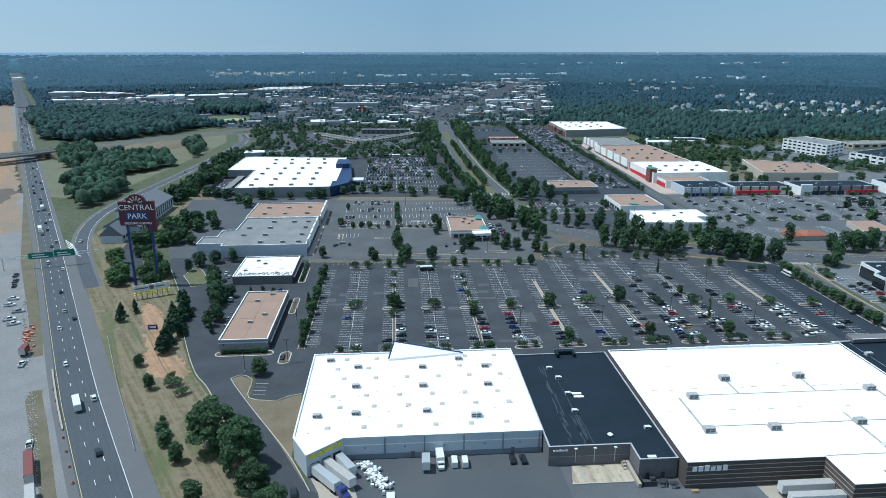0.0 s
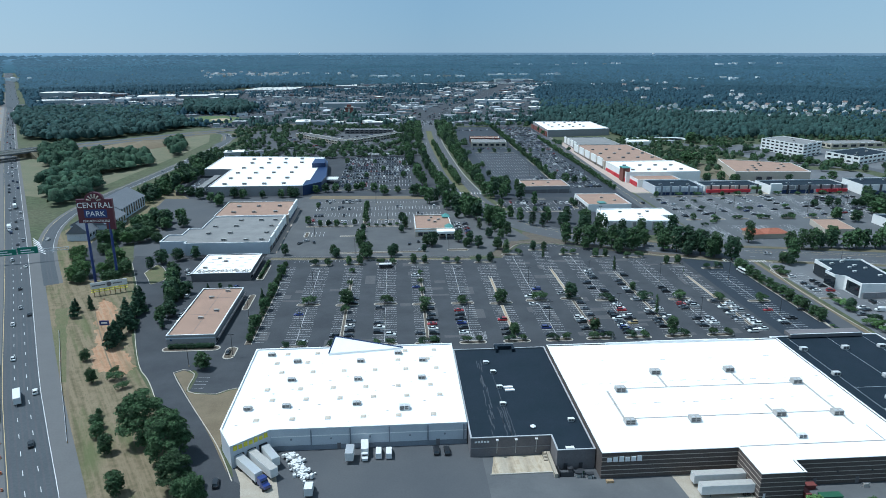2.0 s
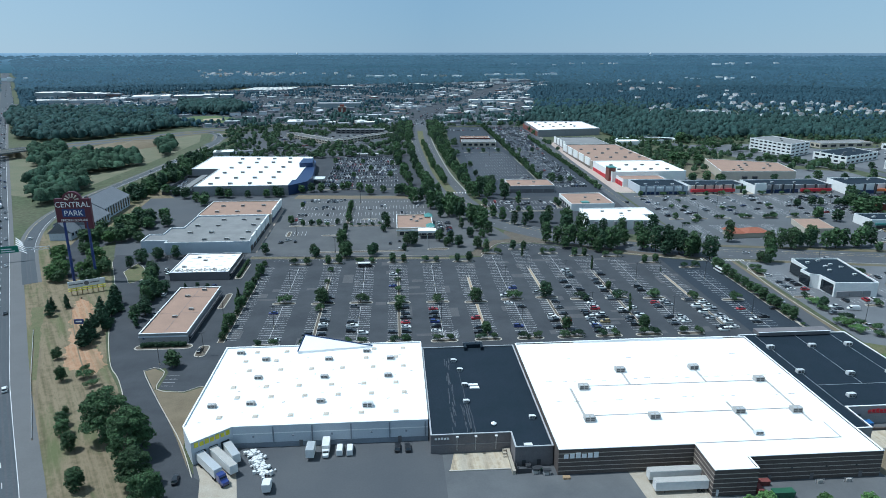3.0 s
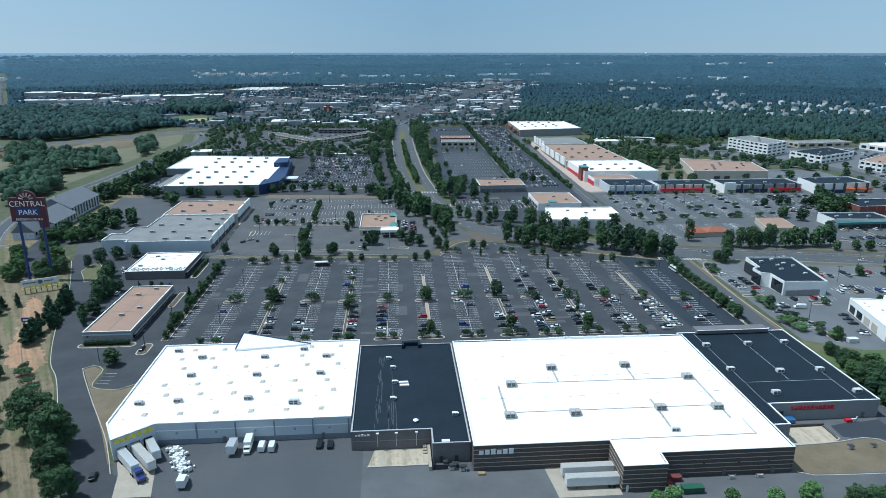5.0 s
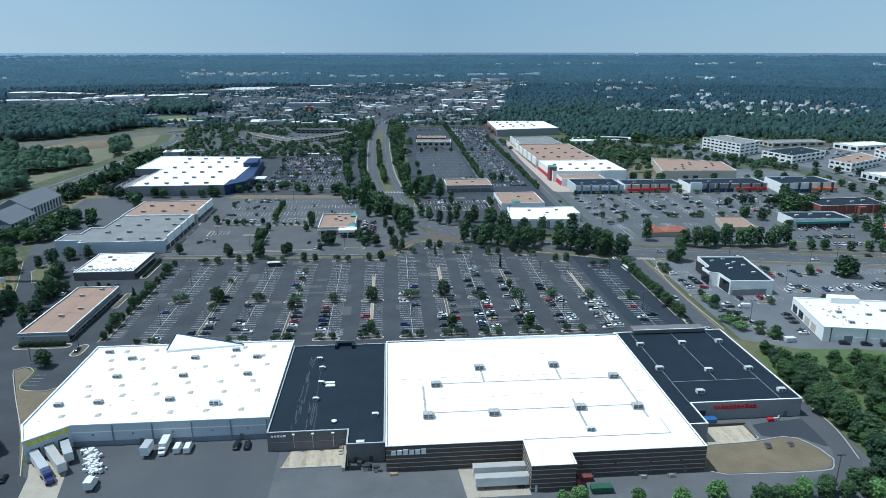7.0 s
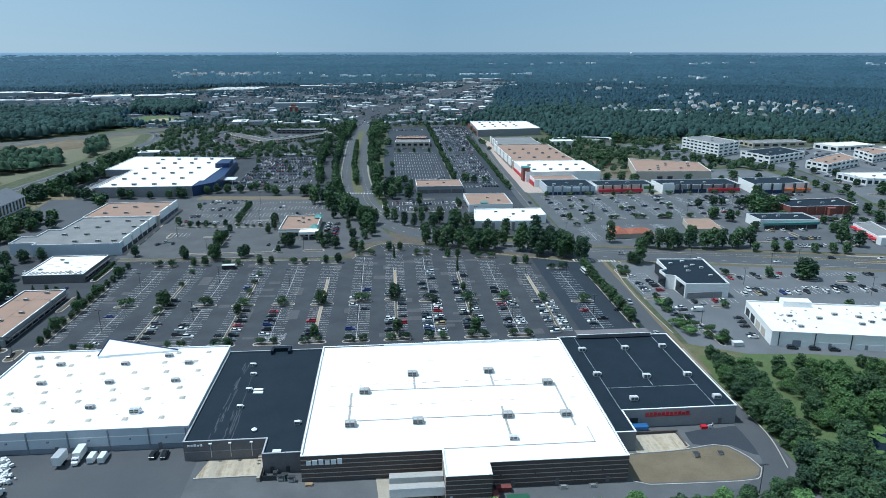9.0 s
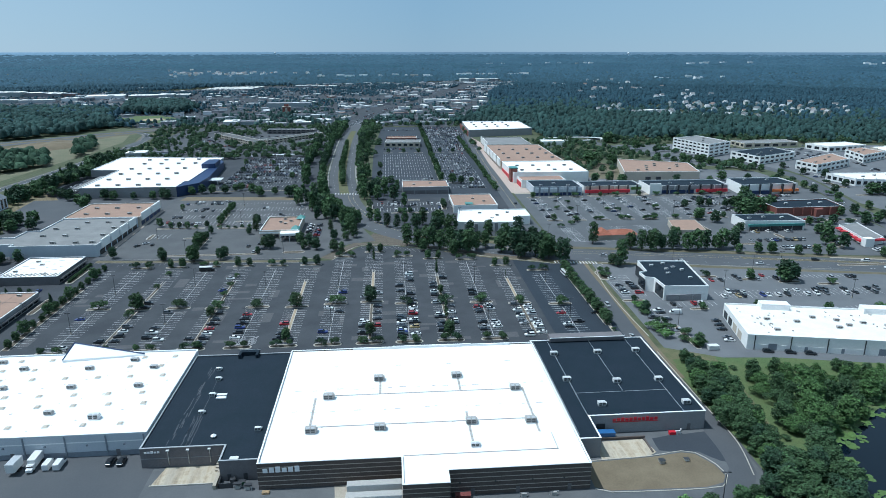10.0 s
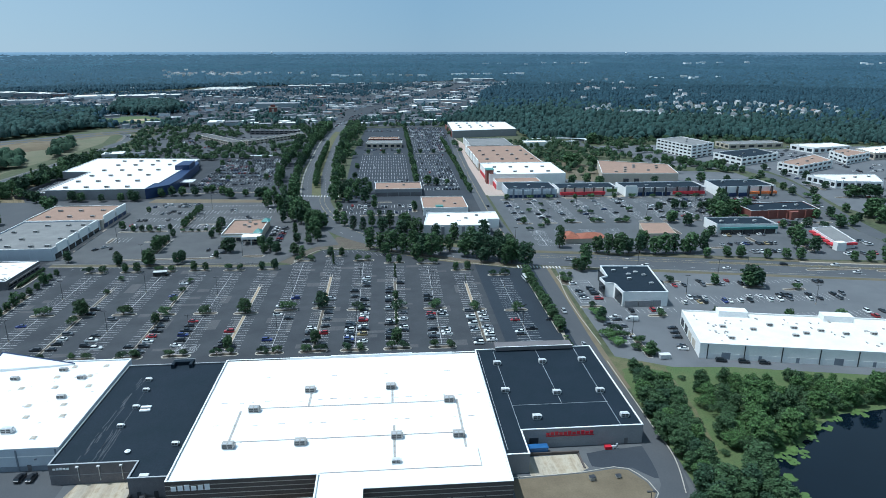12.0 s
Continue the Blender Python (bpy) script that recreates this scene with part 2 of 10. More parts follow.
PAINT_WORN = material("worn_line_paint", (0.54, 0.54, 0.54), 0.75, grain=0.3, grain_size=0.35, blotch=0.6, blotch_size=5, tint=(0.26, 0.26, 0.265))
PAINT_YELLOW = material("yellow_line_paint", (0.46, 0.36, 0.17), 0.7, grain=0.2, grain_size=0.35)


def streaked(name, ramp, along, green, rough=0.95):
    """Mown or worn ground: blades and tyre lines drawn out along a direction in plan, broken by patches of another colour."""
    m = bpy.data.materials.new(name)
    m.use_nodes = True
    nt = m.node_tree
    b, link, make = nt.nodes["Principled BSDF"], nt.links.new, nt.nodes.new
    b.inputs["Roughness"].default_value = rough
    b.inputs["Specular IOR Level"].default_value = 0.2
    geo = make("ShaderNodeNewGeometry")

    def tex(scale, detail, rough_by, turn=True, offset=0.0):
        mp = make("ShaderNodeMapping")
        mp.inputs["Scale"].default_value = scale
        mp.inputs["Location"].default_value = (offset, offset, 0)
        if turn:
            spin = make("ShaderNodeVectorRotate")
            spin.rotation_type = "Z_AXIS"
            spin.inputs["Angle"].default_value = -along
            link(geo.outputs["Position"], spin.inputs["Vector"])
            link(spin.outputs[0], mp.inputs["Vector"])
        else:
            link(geo.outputs["Position"], mp.inputs["Vector"])
        t = make("ShaderNodeTexNoise")
        t.inputs["Scale"].default_value, t.inputs["Detail"].default_value, t.inputs["Roughness"].default_value = 1.0, detail, rough_by
        link(mp.outputs[0], t.inputs["Vector"])
        return t.outputs["Fac"]

    def ranged(src, lo, hi, to):
        r = make("ShaderNodeMapRange")
        for key, value in zip(("From Min", "From Max", "To Min", "To Max"), (lo, hi, 0.0, to)):
            r.inputs[key].default_value = value
        link(src, r.inputs["Value"])
        return r.outputs[0]

    cr = make("ShaderNodeValToRGB")
    while len(cr.color_ramp.elements) < len(ramp):
        cr.color_ramp.elements.new(0.5)
    for e, (at, color) in zip(cr.color_ramp.elements, ramp):
        e.position, e.color = at, (*color, 1)
    both = make("ShaderNodeMath")
    both.operation = "MULTIPLY_ADD"
    both.inputs[1].default_value = 0.55
    link(tex((0.022, 0.55, 0.2), 5, 0.6), both.inputs[0])
    half = make("ShaderNodeMath")
    half.operation = "MULTIPLY"
    half.inputs[1].default_value = 0.45
    link(tex((0.3, 0.3, 0.3), 6, 0.68, False, 7.0), half.inputs[0])
    link(half.outputs[0], both.inputs[2])
    link(both.outputs[0], cr.inputs[0])
    mix = make("ShaderNodeMix")
    mix.data_type = "RGBA"
    link(ranged(tex((0.018, 0.11, 0.1), 5, 0.65, True, 31.0), 0.50, 0.66, 0.8), mix.inputs["Factor"])
    link(cr.outputs[0], mix.inputs["A"])
    mix.inputs["B"].default_value = (*green, 1)
    link(mix.outputs["Result"], b.inputs["Base Color"])
    bp = make("ShaderNodeBump")
    bp.inputs["Strength"].default_value, bp.inputs["Distance"].default_value = 0.35, 0.3
    link(tex((1.1, 1.1, 1.1), 4, 0.7, False), bp.inputs["Height"])
    link(bp.outputs[0], b.inputs["Normal"])
    return m


BANK_GRASS = streaked("mown_bank_grass", ((0.36, (0.088, 0.082, 0.046)), (0.47, (0.150, 0.124, 0.078)), (0.56, (0.205, 0.166, 0.110)), (0.66, (0.118, 0.104, 0.062))), 2.09, (0.088, 0.108, 0.046))
PAD_TAN = streaked("weathered_tan_slab", ((0.36, (0.25, 0.205, 0.145)), (0.46, (0.40, 0.335, 0.245)), (0.54, (0.46, 0.40, 0.31)), (0.64, (0.30, 0.255, 0.19))), 1.62, (0.30, 0.27, 0.22))
BANK_EARTH = streaked("washed_red_earth", ((0.38, (0.205, 0.150, 0.092)), (0.48, (0.335, 0.190, 0.112)), (0.55, (0.36, 0.235, 0.150)), (0.64, (0.285, 0.215, 0.145))), 2.09, (0.155, 0.128, 0.078))
GRASS_DRY = material("dry_grass", (0.142, 0.120, 0.082), 0.95, grain=0.16, grain_size=0.5, blotch=0.85, blotch_size=11, tint=(0.092, 0.084, 0.044), bump=0.3)
GRASS_TAN = material("parched_lawn", (0.172, 0.138, 0.090), 0.95, grain=0.1, grain_size=0.5, blotch=0.7, blotch_size=9, tint=(0.112, 0.088, 0.056), bump=0.3)
GRASS_FIELD = material("faded_field_grass", (0.150, 0.138, 0.088), 0.95, grain=0.15, grain_size=0.8, blotch=0.85, blotch_size=22, tint=(0.095, 0.108, 0.062), bump=0.2)
GRASS_DITCH = material("ditch_grass", (0.085, 0.098, 0.042), 0.95, grain=0.28, grain_size=0.5, blotch=0.8, blotch_size=5, tint=(0.14, 0.12, 0.065), bump=0.3)
GRASS_GREEN = material("green_grass", (0.066, 0.106, 0.036), 0.95, grain=0.3, grain_size=0.6, blotch=0.7, blotch_size=8, tint=(0.104, 0.122, 0.046), bump=0.3)
DIRT = material("bare_red_earth", (0.31, 0.175, 0.100), 0.95, grain=0.22, grain_size=1.1, blotch=0.9, blotch_size=8, tint=(0.235, 0.185, 0.115), bump=0.3)
SAND = material("tan_earth", (0.36, 0.28, 0.19), 0.95, grain=0.2, grain_size=0.8, blotch=0.7, blotch_size=25, tint=(0.30, 0.22, 0.15), bump=0.2)
GRADED = material("graded_earth", (0.20, 0.165, 0.125), 0.95, grain=0.2, grain_size=1.2, blotch=0.9, blotch_size=24, tint=(0.27, 0.175, 0.115), bump=0.2)
MULCH = material("mulch", (0.090, 0.070, 0.055), 0.95, grain=0.3, grain_size=0.3, blotch=0.7, blotch_size=3, tint=(0.13, 0.115, 0.085))
GROUND = material("open_ground", (0.055, 0.072, 0.032), 0.95, grain=0.3, grain_size=3.0, blotch=0.85, blotch_size=60, tint=(0.080, 0.082, 0.046))
ROOF_WHITE = material("white_roof_membrane", (0.84, 0.84, 0.83), 0.6, grain=0.015, grain_size=0.7, blotch=0.5, blotch_size=9, tint=(0.76, 0.76, 0.745))
ROOF_CREAM = material("aged_white_roof", (0.79, 0.77, 0.725), 0.7, grain=0.04, grain_size=0.7, blotch=0.8, blotch_size=7, tint=(0.66, 0.635, 0.585))
ROOF_BLACK = material("black_roof_membrane", (0.009, 0.018, 0.027), 0.75, spec=0.2, grain=0.2, grain_size=0.5, blotch=0.7, blotch_size=8, tint=(0.015, 0.023, 0.036))
ROOF_TAN = material("tan_roof_gravel", (0.315, 0.205, 0.152), 0.95, grain=0.12, grain_size=0.5, blotch=0.7, blotch_size=7, tint=(0.25, 0.168, 0.125))
ROOF_GRAY = material("gray_roof_membrane", (0.22, 0.22, 0.215), 0.9, grain=0.1, grain_size=0.6, blotch=0.8, blotch_size=9, tint=(0.155, 0.155, 0.155))
ROOF_SLATE = material("blue_gray_shingles", (0.150, 0.162, 0.180), 0.9, grain=0.2, grain_size=0.5, blotch=0.5, blotch_size=5, tint=(0.115, 0.124, 0.138))
ROOF_SHINGLE = material("gray_shingles", (0.115, 0.115, 0.115), 0.9, grain=0.25, grain_size=0.5, blotch=0.5, blotch_size=5)
PAVER = material("pink_concrete_pavers", (0.42, 0.33, 0.28), 0.9, grain=0.12, grain_size=0.6, blotch=0.5, blotch_size=4, tint=(0.36, 0.30, 0.26))
TERRACOTTA = material("orange_clay_tiles", (0.30, 0.105, 0.062), 0.85, grain=0.2, grain_size=0.6, blotch=0.5, blotch_size=4)
COPING = material("white_metal_coping", (0.78, 0.78, 0.77), 0.5, grain=0.05, grain_size=0.8)
COPING_GRAY = material("gray_metal_coping", (0.36, 0.37, 0.38), 0.5, grain=0.06, grain_size=0.8)
WALL_BLUE = material("pale_blue_gray_block", (0.50, 0.53, 0.57), 0.8, grain=0.05, grain_size=0.4, blotch=0.5, blotch_size=5, tint=(0.43, 0.46, 0.50))
WALL_BASE = material("gray_blue_base_block", (0.235, 0.26, 0.30), 0.85, grain=0.08, grain_size=0.4, blotch=0.5, blotch_size=3)
WALL_GRAY = material("gray_block_wall", (0.27, 0.265, 0.27), 0.85, grain=0.1, grain_size=0.4, blotch=0.5, blotch_size=3.5, tint=(0.22, 0.215, 0.22))
WALL_PALE = material("pale_stucco", (0.82, 0.81, 0.78), 0.85, grain=0.05, grain_size=0.5, blotch=0.5, blotch_size=5, tint=(0.72, 0.71, 0.69))
WALL_TAN = material("tan_stucco", (0.50, 0.44, 0.36), 0.85, grain=0.06, grain_size=0.5, blotch=0.5, blotch_size=5, tint=(0.42, 0.37, 0.31))
WALL_BROWN = material("dark_brown_block", (0.082, 0.066, 0.059), 0.85, grain=0.2, grain_size=0.35, blotch=0.5, blotch_size=3, tint=(0.11, 0.09, 0.08))
BAND_TAN = material("tan_block_band", (0.40, 0.35, 0.30), 0.85, grain=0.1, grain_size=0.35)
BRICK_RED = material("red_brick", (0.21, 0.075, 0.058), 0.88, grain=0.2, grain_size=0.4, blotch=0.5, blotch_size=4, tint=(0.16, 0.06, 0.048))
WALL_SLATE = material("gray_brown_block", (0.16, 0.15, 0.155), 0.85, grain=0.12, grain_size=0.4, blotch=0.5, blotch_size=4)
BLUE_PANEL = material("deep_blue_panels", (0.014, 0.034, 0.10), 0.45, grain=0.1, grain_size=1.5)
RED_PANEL = material("red_awning", (0.48, 0.032, 0.045), 0.6, grain=0.1, grain_size=0.8)
ORANGE_PANEL = material("orange_awning", (0.62, 0.17, 0.045), 0.6, grain=0.1, grain_size=0.8)
GREEN_PANEL = material("green_awning", (0.10, 0.17, 0.05), 0.6, grain=0.1, grain_size=0.8)
TEAL_METAL = material("teal_metal_roof", (0.07, 0.22, 0.20), 0.5, grain=0.08, grain_size=0.6)
GLASS_DARK = material("shop_glass", (0.018, 0.024, 0.030), 0.08, spec=0.7)
METAL = material("galvanised_metal", (0.55, 0.56, 0.57), 0.45, metal=0.6, grain=0.06, grain_size=0.3)
METAL_WHITE = material("white_painted_metal", (0.66, 0.66, 0.65), 0.5, grain=0.05, grain_size=0.3, blotch=0.4, blotch_size=1.2, tint=(0.5, 0.5, 0.49))
METAL_DARK = material("dark_metal", (0.035, 0.037, 0.042), 0.5, grain=0.1, grain_size=0.3)
UNIT_GRAY = material("gray_unit_housing", (0.40, 0.385, 0.36), 0.6, grain=0.08, grain_size=0.25, blotch=0.5, blotch_size=0.8, tint=(0.28, 0.27, 0.25))
GRILLE = material("dark_fan_grille", (0.085, 0.085, 0.085), 0.6)
RUBBER = material("rubber", (0.018, 0.018, 0.018), 0.85)
STAIN = material("roof_stain", (0.26, 0.245, 0.22), 0.7, grain=0.2, grain_size=0.4, blotch=0.7, blotch_size=1.5, tint=(0.55, 0.53, 0.50))
STAIN_PALE = material("pale_roof_scuff", (0.060, 0.065, 0.076), 0.7, grain=0.35, grain_size=0.7, blotch=0.95, blotch_size=1.8, tint=(0.016, 0.023, 0.034))
PATCH = material("asphalt_patch", (0.058, 0.059, 0.063), 0.85, grain=0.2, grain_size=0.6, blotch=0.9, blotch_size=5, tint=(0.085, 0.085, 0.088))
SIGN_MAROON = material("maroon_sign_face", (0.085, 0.014, 0.028), 0.45, grain=0.06, grain_size=0.6)
SIGN_BLUE = material("blue_sign_face", (0.020, 0.040, 0.16), 0.45, grain=0.06, grain_size=0.6)
SIGN_WHITE = material("white_letters", (0.78, 0.78, 0.78), 0.5)
SIGN_GREEN = material("green_road_sign", (0.012, 0.16, 0.11), 0.4, grain=0.06, grain_size=0.8)
SIGN_RED = material("red_letters", (0.50, 0.018, 0.035), 0.45)
SIGN_YELLOW = material("yellow_letters", (0.62, 0.55, 0.03), 0.5)
TIMBER = material("timber", (0.30, 0.21, 0.12), 0.85, grain=0.2, grain_size=0.3)
BARK = material("bark", (0.085, 0.066, 0.050), 0.95, grain=0.25, grain_size=0.2)
LEAF = material("leaves_green", (0.046, 0.086, 0.036), 0.72, grain=0.25, grain_size=1.6, spread=0.28, island=0.45, spec=0.25)
LEAF_LIGHT = material("leaves_fresh_green", (0.082, 0.156, 0.050), 0.72, grain=0.25, grain_size=1.6, spread=0.28, island=0.45, spec=0.25)
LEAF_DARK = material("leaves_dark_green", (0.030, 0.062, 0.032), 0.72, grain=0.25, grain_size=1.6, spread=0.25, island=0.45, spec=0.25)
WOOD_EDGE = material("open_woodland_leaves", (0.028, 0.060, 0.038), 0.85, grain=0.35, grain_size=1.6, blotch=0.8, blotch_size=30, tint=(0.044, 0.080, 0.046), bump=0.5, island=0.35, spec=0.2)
# distance haze is painted into these three leaf colours, bluer further off
WOOD_NEAR_HAZED = material("hazed_near_leaves", (0.022, 0.050, 0.047), 0.85, grain=0.4, grain_size=1.6, blotch=0.8, blotch_size=60, tint=(0.033, 0.066, 0.058), bump=0.6, island=0.32, spec=0.2)
WOOD_MID_HAZED = material("hazed_mid_leaves", (0.019, 0.048, 0.068), 0.85, grain=0.4, grain_size=2.2, blotch=0.8, blotch_size=120, tint=(0.028, 0.064, 0.084), bump=0.5, island=0.2, spec=0.2)
WOOD_FAR_HAZED = material("hazed_far_leaves", (0.028, 0.066, 0.098), 0.85, grain=0.2, grain_size=6.0, blotch=0.9, blotch_size=170, tint=(0.041, 0.088, 0.122), island=0.12, spec=0.2)
WATER = material("pond_water", (0.003, 0.007, 0.013), 0.06, spec=0.22, grain=0.1, grain_size=20)
LILY = material("floating_pond_weed", (0.085, 0.15, 0.035), 0.7, grain=0.25, grain_size=0.8, blotch=0.6, blotch_size=3)
ROCK = material("rubble_stone", (0.36, 0.345, 0.325), 0.9, grain=0.15, grain_size=0.4, island=0.2)
FAR_CARS = palette("far_car_paint", ((0, (0.55, 0.55, 0.55)), (0.20, (0.28, 0.29, 0.30)), (0.33, (0.022, 0.023, 0.027)), (0.66, (0.075, 0.08, 0.09)), (0.88, (0.03, 0.045, 0.10)), (0.95, (0.20, 0.02, 0.02))), 0.4)
# far grays lean blue: some distance haze is put into their colour
FAR_WALLS = palette("far_town_walls", ((0, (0.44, 0.45, 0.47)), (0.22, (0.30, 0.34, 0.35)), (0.55, (0.22, 0.22, 0.24)), (0.80, (0.19, 0.12, 0.11)), (0.86, (0.66, 0.67, 0.69))), 0.8)
FAR_ROOFS = palette("far_town_roofs", ((0, (0.50, 0.51, 0.52)), (0.16, (0.24, 0.245, 0.26)), (0.5, (0.125, 0.13, 0.145)), (0.86, (0.18, 0.13, 0.11))), 0.8)
HOUSE_ROOFS = palette("house_roofs", ((0, (0.13, 0.135, 0.14)), (0.35, (0.22, 0.22, 0.225)), (0.65, (0.34, 0.34, 0.35)), (0.92, (0.19, 0.14, 0.12))), 0.9)
HOUSE_WALLS = palette("house_siding", ((0, (0.86, 0.86, 0.86)), (0.6, (0.70, 0.69, 0.67)), (0.78, (0.46, 0.43, 0.39)), (0.9, (0.66, 0.68, 0.72))), 0.7)

BIN_GREEN = material("green_bin_paint", (0.025, 0.10, 0.055), 0.55, grain=0.1, grain_size=0.4, blotch=0.4, blotch_size=1.5)
BIN_BLUE = material("blue_bin_paint", (0.03, 0.12, 0.30), 0.5, grain=0.1, grain_size=0.4, blotch=0.4, blotch_size=1.5)
BIN_RED = material("rusty_red_paint", (0.16, 0.045, 0.04), 0.65, grain=0.15, grain_size=0.4)
CONE = material("orange_cone", (0.50, 0.13, 0.05), 0.6, grain=0.2, grain_size=0.5, blotch=0.6, blotch_size=2, tint=(0.42, 0.30, 0.24))

# ---- ground, roads and lots ----
def ground_sheet():
    xs = sorted({*range(-5000, 5001, 250), *range(-2000, -950, 50), 80, -30, 190})
    ys = [-5000, -3500, -2500, -1500, -700, -200, 0, 340, 650, 950, 1400, 1900] + list(range(2350, 5001, 150)) + list(range(2200, 3750, 50)) + [2600]
    ys = sorted(set(ys))
    bm = bmesh.new()
    v = [[bm.verts.new((x, y, gz(x, y))) for x in xs] for y in ys]
    for j in range(len(ys) - 1):
        for i in range(len(xs) - 1):
            bm.faces.new((v[j][i], v[j][i + 1], v[j + 1][i + 1], v[j + 1][i]))
    return setting("ground", bm, GROUND, "wide ground of grass and woodland floor, raised far off", "ground")


ground_sheet()

HWY_R = smooth_line([(-38, 110), (-72.4, 172.2), (-108.3, 234.8), (-151.6, 315.4), (-206.6, 418.3), (-294, 579.7), (-482.8, 928.3), (-740, 1410), (-1111, 2097), (-1500, 2820), (-1900, 3560)], 25)
RAMP = smooth_line([(-166, 356), (-203, 428), (-224, 492), (-227, 556), (-215, 660), (-202, 815), (-200, 905), (-222, 985), (-262, 1010)], 14)
ROAD_EW = smooth_line([(760, 288), (600, 316), (447, 345), (329, 369), (268, 380.5), (222, 390), (185, 404), (150, 428), (122, 458), (102, 500), (91, 545), (90, 575)], 7)
BLVD = smooth_line([(89, 566), (81.5, 650), (78, 750), (76, 850), (76, 940), (78, 1020), (83, 1131), (122, 1330), (200, 1523), (330, 2000), (470, 2480)], 20)
ROAD_NS = smooth_line([(236, 372), (232, 430), (230, 497), (231, 607), (232, 666), (238, 850), (247, 1040)], 12)
ROAD_E = smooth_line([(500, 340), (492.8, 410), (494.5, 434), (504.7, 487), (521, 551), (531.7, 605), (528, 651), (514, 692), (475, 728), (440, 765), (400, 860), (455, 915), (520, 1000)], 12)
DRIVE_E = smooth_line([(241, 372), (240, 320), (237.8, 255), (238, 200), (237.5, 170), (233, 158), (220, 148), (200, 143)], 6)
OVERPASS = smooth_line([(-640, 540), (-520, 660), (-428, 752), (-391, 804), (-345, 868), (-300, 930), (-262, 990), (-190, 1065), (-60, 1150), (60, 1240)], 20)

sheet("lawn", [[(-70, 160), (-106, 231), (-150, 312), (-190, 392), (-212, 440), (-205, 520), (-190, 640), (-176, 800), (-150, 800), (-150, 560), (-168, 520), (-168, 420), (-140, 400), (-116, 344), (-105.5, 312), (-93.5, 279), (-81.5, 251), (-70, 232), (-39.5, 168), (-18, 120), (-55, 120)]], BANK_GRASS, 0.03, "mown dry roadside grass with green patches", "grass")
sheet("lawn", [[(-64, 244.5), (-61, 247), (-56, 243), (-55, 228.6), (-43, 225.4), (-38.5, 228.6), (-34.5, 230), (-32.5, 190), (-27, 176), (-36, 194)]], GRASS_TAN, 0.075, "parched lawn beside a drive", "grass")
sheet("lawn", [[(187.5, 158.2), (192, 156.2), (221, 155.6), (227, 157.2), (229.2, 160.5), (228.4, 166), (224.8, 172.2), (221, 173.2), (210, 171.6), (196, 170.8), (187.5, 170.2)]], GRASS_TAN, 0.09, "brown parched lawn behind a store", "grass")
sheet("lawn", [[(-470, 700), (-330, 600), (-250, 560), (-240, 660), (-226, 810), (-222, 900), (-240, 975), (-300, 915), (-350, 850)]], GRASS_FIELD, 0.03, "dry grass inside the interchange", "grass")
mound = bmesh.new()
rows = []
for j in range(9):
    k = j / 8
    rows.append([mound.verts.new((-300 + (62 * math.cos(t) * 0.62 - 34 * math.sin(t) * 0.78) * k, 868 + (62 * math.cos(t) * 0.78 + 34 * math.sin(t) * 0.62) * k, gz(-300, 868) - 0.4 + 6.5 * (1 - k * k) * (1 + 0.12 * math.sin(3 * t)))) for t in np.arange(28) * math.tau / 28] if j else [mound.verts.new((-300, 868, gz(-300, 868) + 6.1))])
for i in range(28):
    mound.faces.new((rows[0][0], rows[1][i], rows[1][(i + 1) % 28]))
    for p, q in zip(rows[1:], rows[2:]):
        mound.faces.new((p[i], q[i], q[(i + 1) % 28], p[(i + 1) % 28]))
for f in mound.faces:
    f.smooth = True
setting("grass_mound", mound, GRASS_TAN, "low rounded mound of dry brown grass", "mound")
sheet("bare_earth", [ragged([(-362, 868), (-346, 858), (-318, 905), (-288, 930), (-292, 940), (-330, 918)], 43, 6, 2)], SAND, 0.06, "strip of bare tan earth along a road", "earth")
sheet("bare_earth", [ragged([(-102, 258), (-97, 249), (-84, 243), (-82, 251), (-92, 266), (-98, 276), (-108, 300), (-117, 322), (-129, 334), (-124, 312), (-112, 286)], 3, 1.6, 1.3)], BANK_EARTH, 0.045, "bare orange earth on a mown bank", "earth")
track = bmesh.new()
for pts, w in (([(-130, 326), (-122.8, 310), (-110, 285), (-96.2, 259), (-79.2, 229.7), (-70.5, 213), (-62, 195)], 0.5), ([(-118, 270), (-96, 222), (-74, 175)], 0.9), ([(-121, 270), (-99, 222), (-77, 175)], 0.9)):
    ribbon(track, smooth_line(pts, 5), 0, w)
drape(track, 0.052)
setting("wheel_ruts", track, GRASS_TAN, "dark worn ruts across a mown bank", "path")
sheet("lawn", [ragged([(-140, 320), (-120, 275), (-104, 240), (-108, 240), (-125, 275), (-146, 320)], 8, 4, 0.8)], GRASS_DITCH, 0.04, "greener grass along a roadside ditch", "grass")
sheet("verge", [[(246, 250), (262, 246), (300, 240), (360, 226), (500, 200), (500, 130), (225, 120), (232, 150), (243, 170), (243.5, 246)]], GRASS_GREEN, 0.03, "rough green ground under pond-side trees", "grass")
sheet("bare_earth", [ragged([(243.6, 250), (258, 246), (266, 239.5), (262, 236), (254, 240), (246, 238), (243.8, 226)], 19, 4, 0.8)], GRASS_DITCH, 0.05, "bare brown earth beside a drive", "earth")
sheet("footpath", [[(262.5, 238), (264.5, 238), (262.4, 206), (257.6, 178), (256.2, 178), (260.6, 204)]], GRASS_DITCH, 0.045, "worn dry path through scrub", "path")
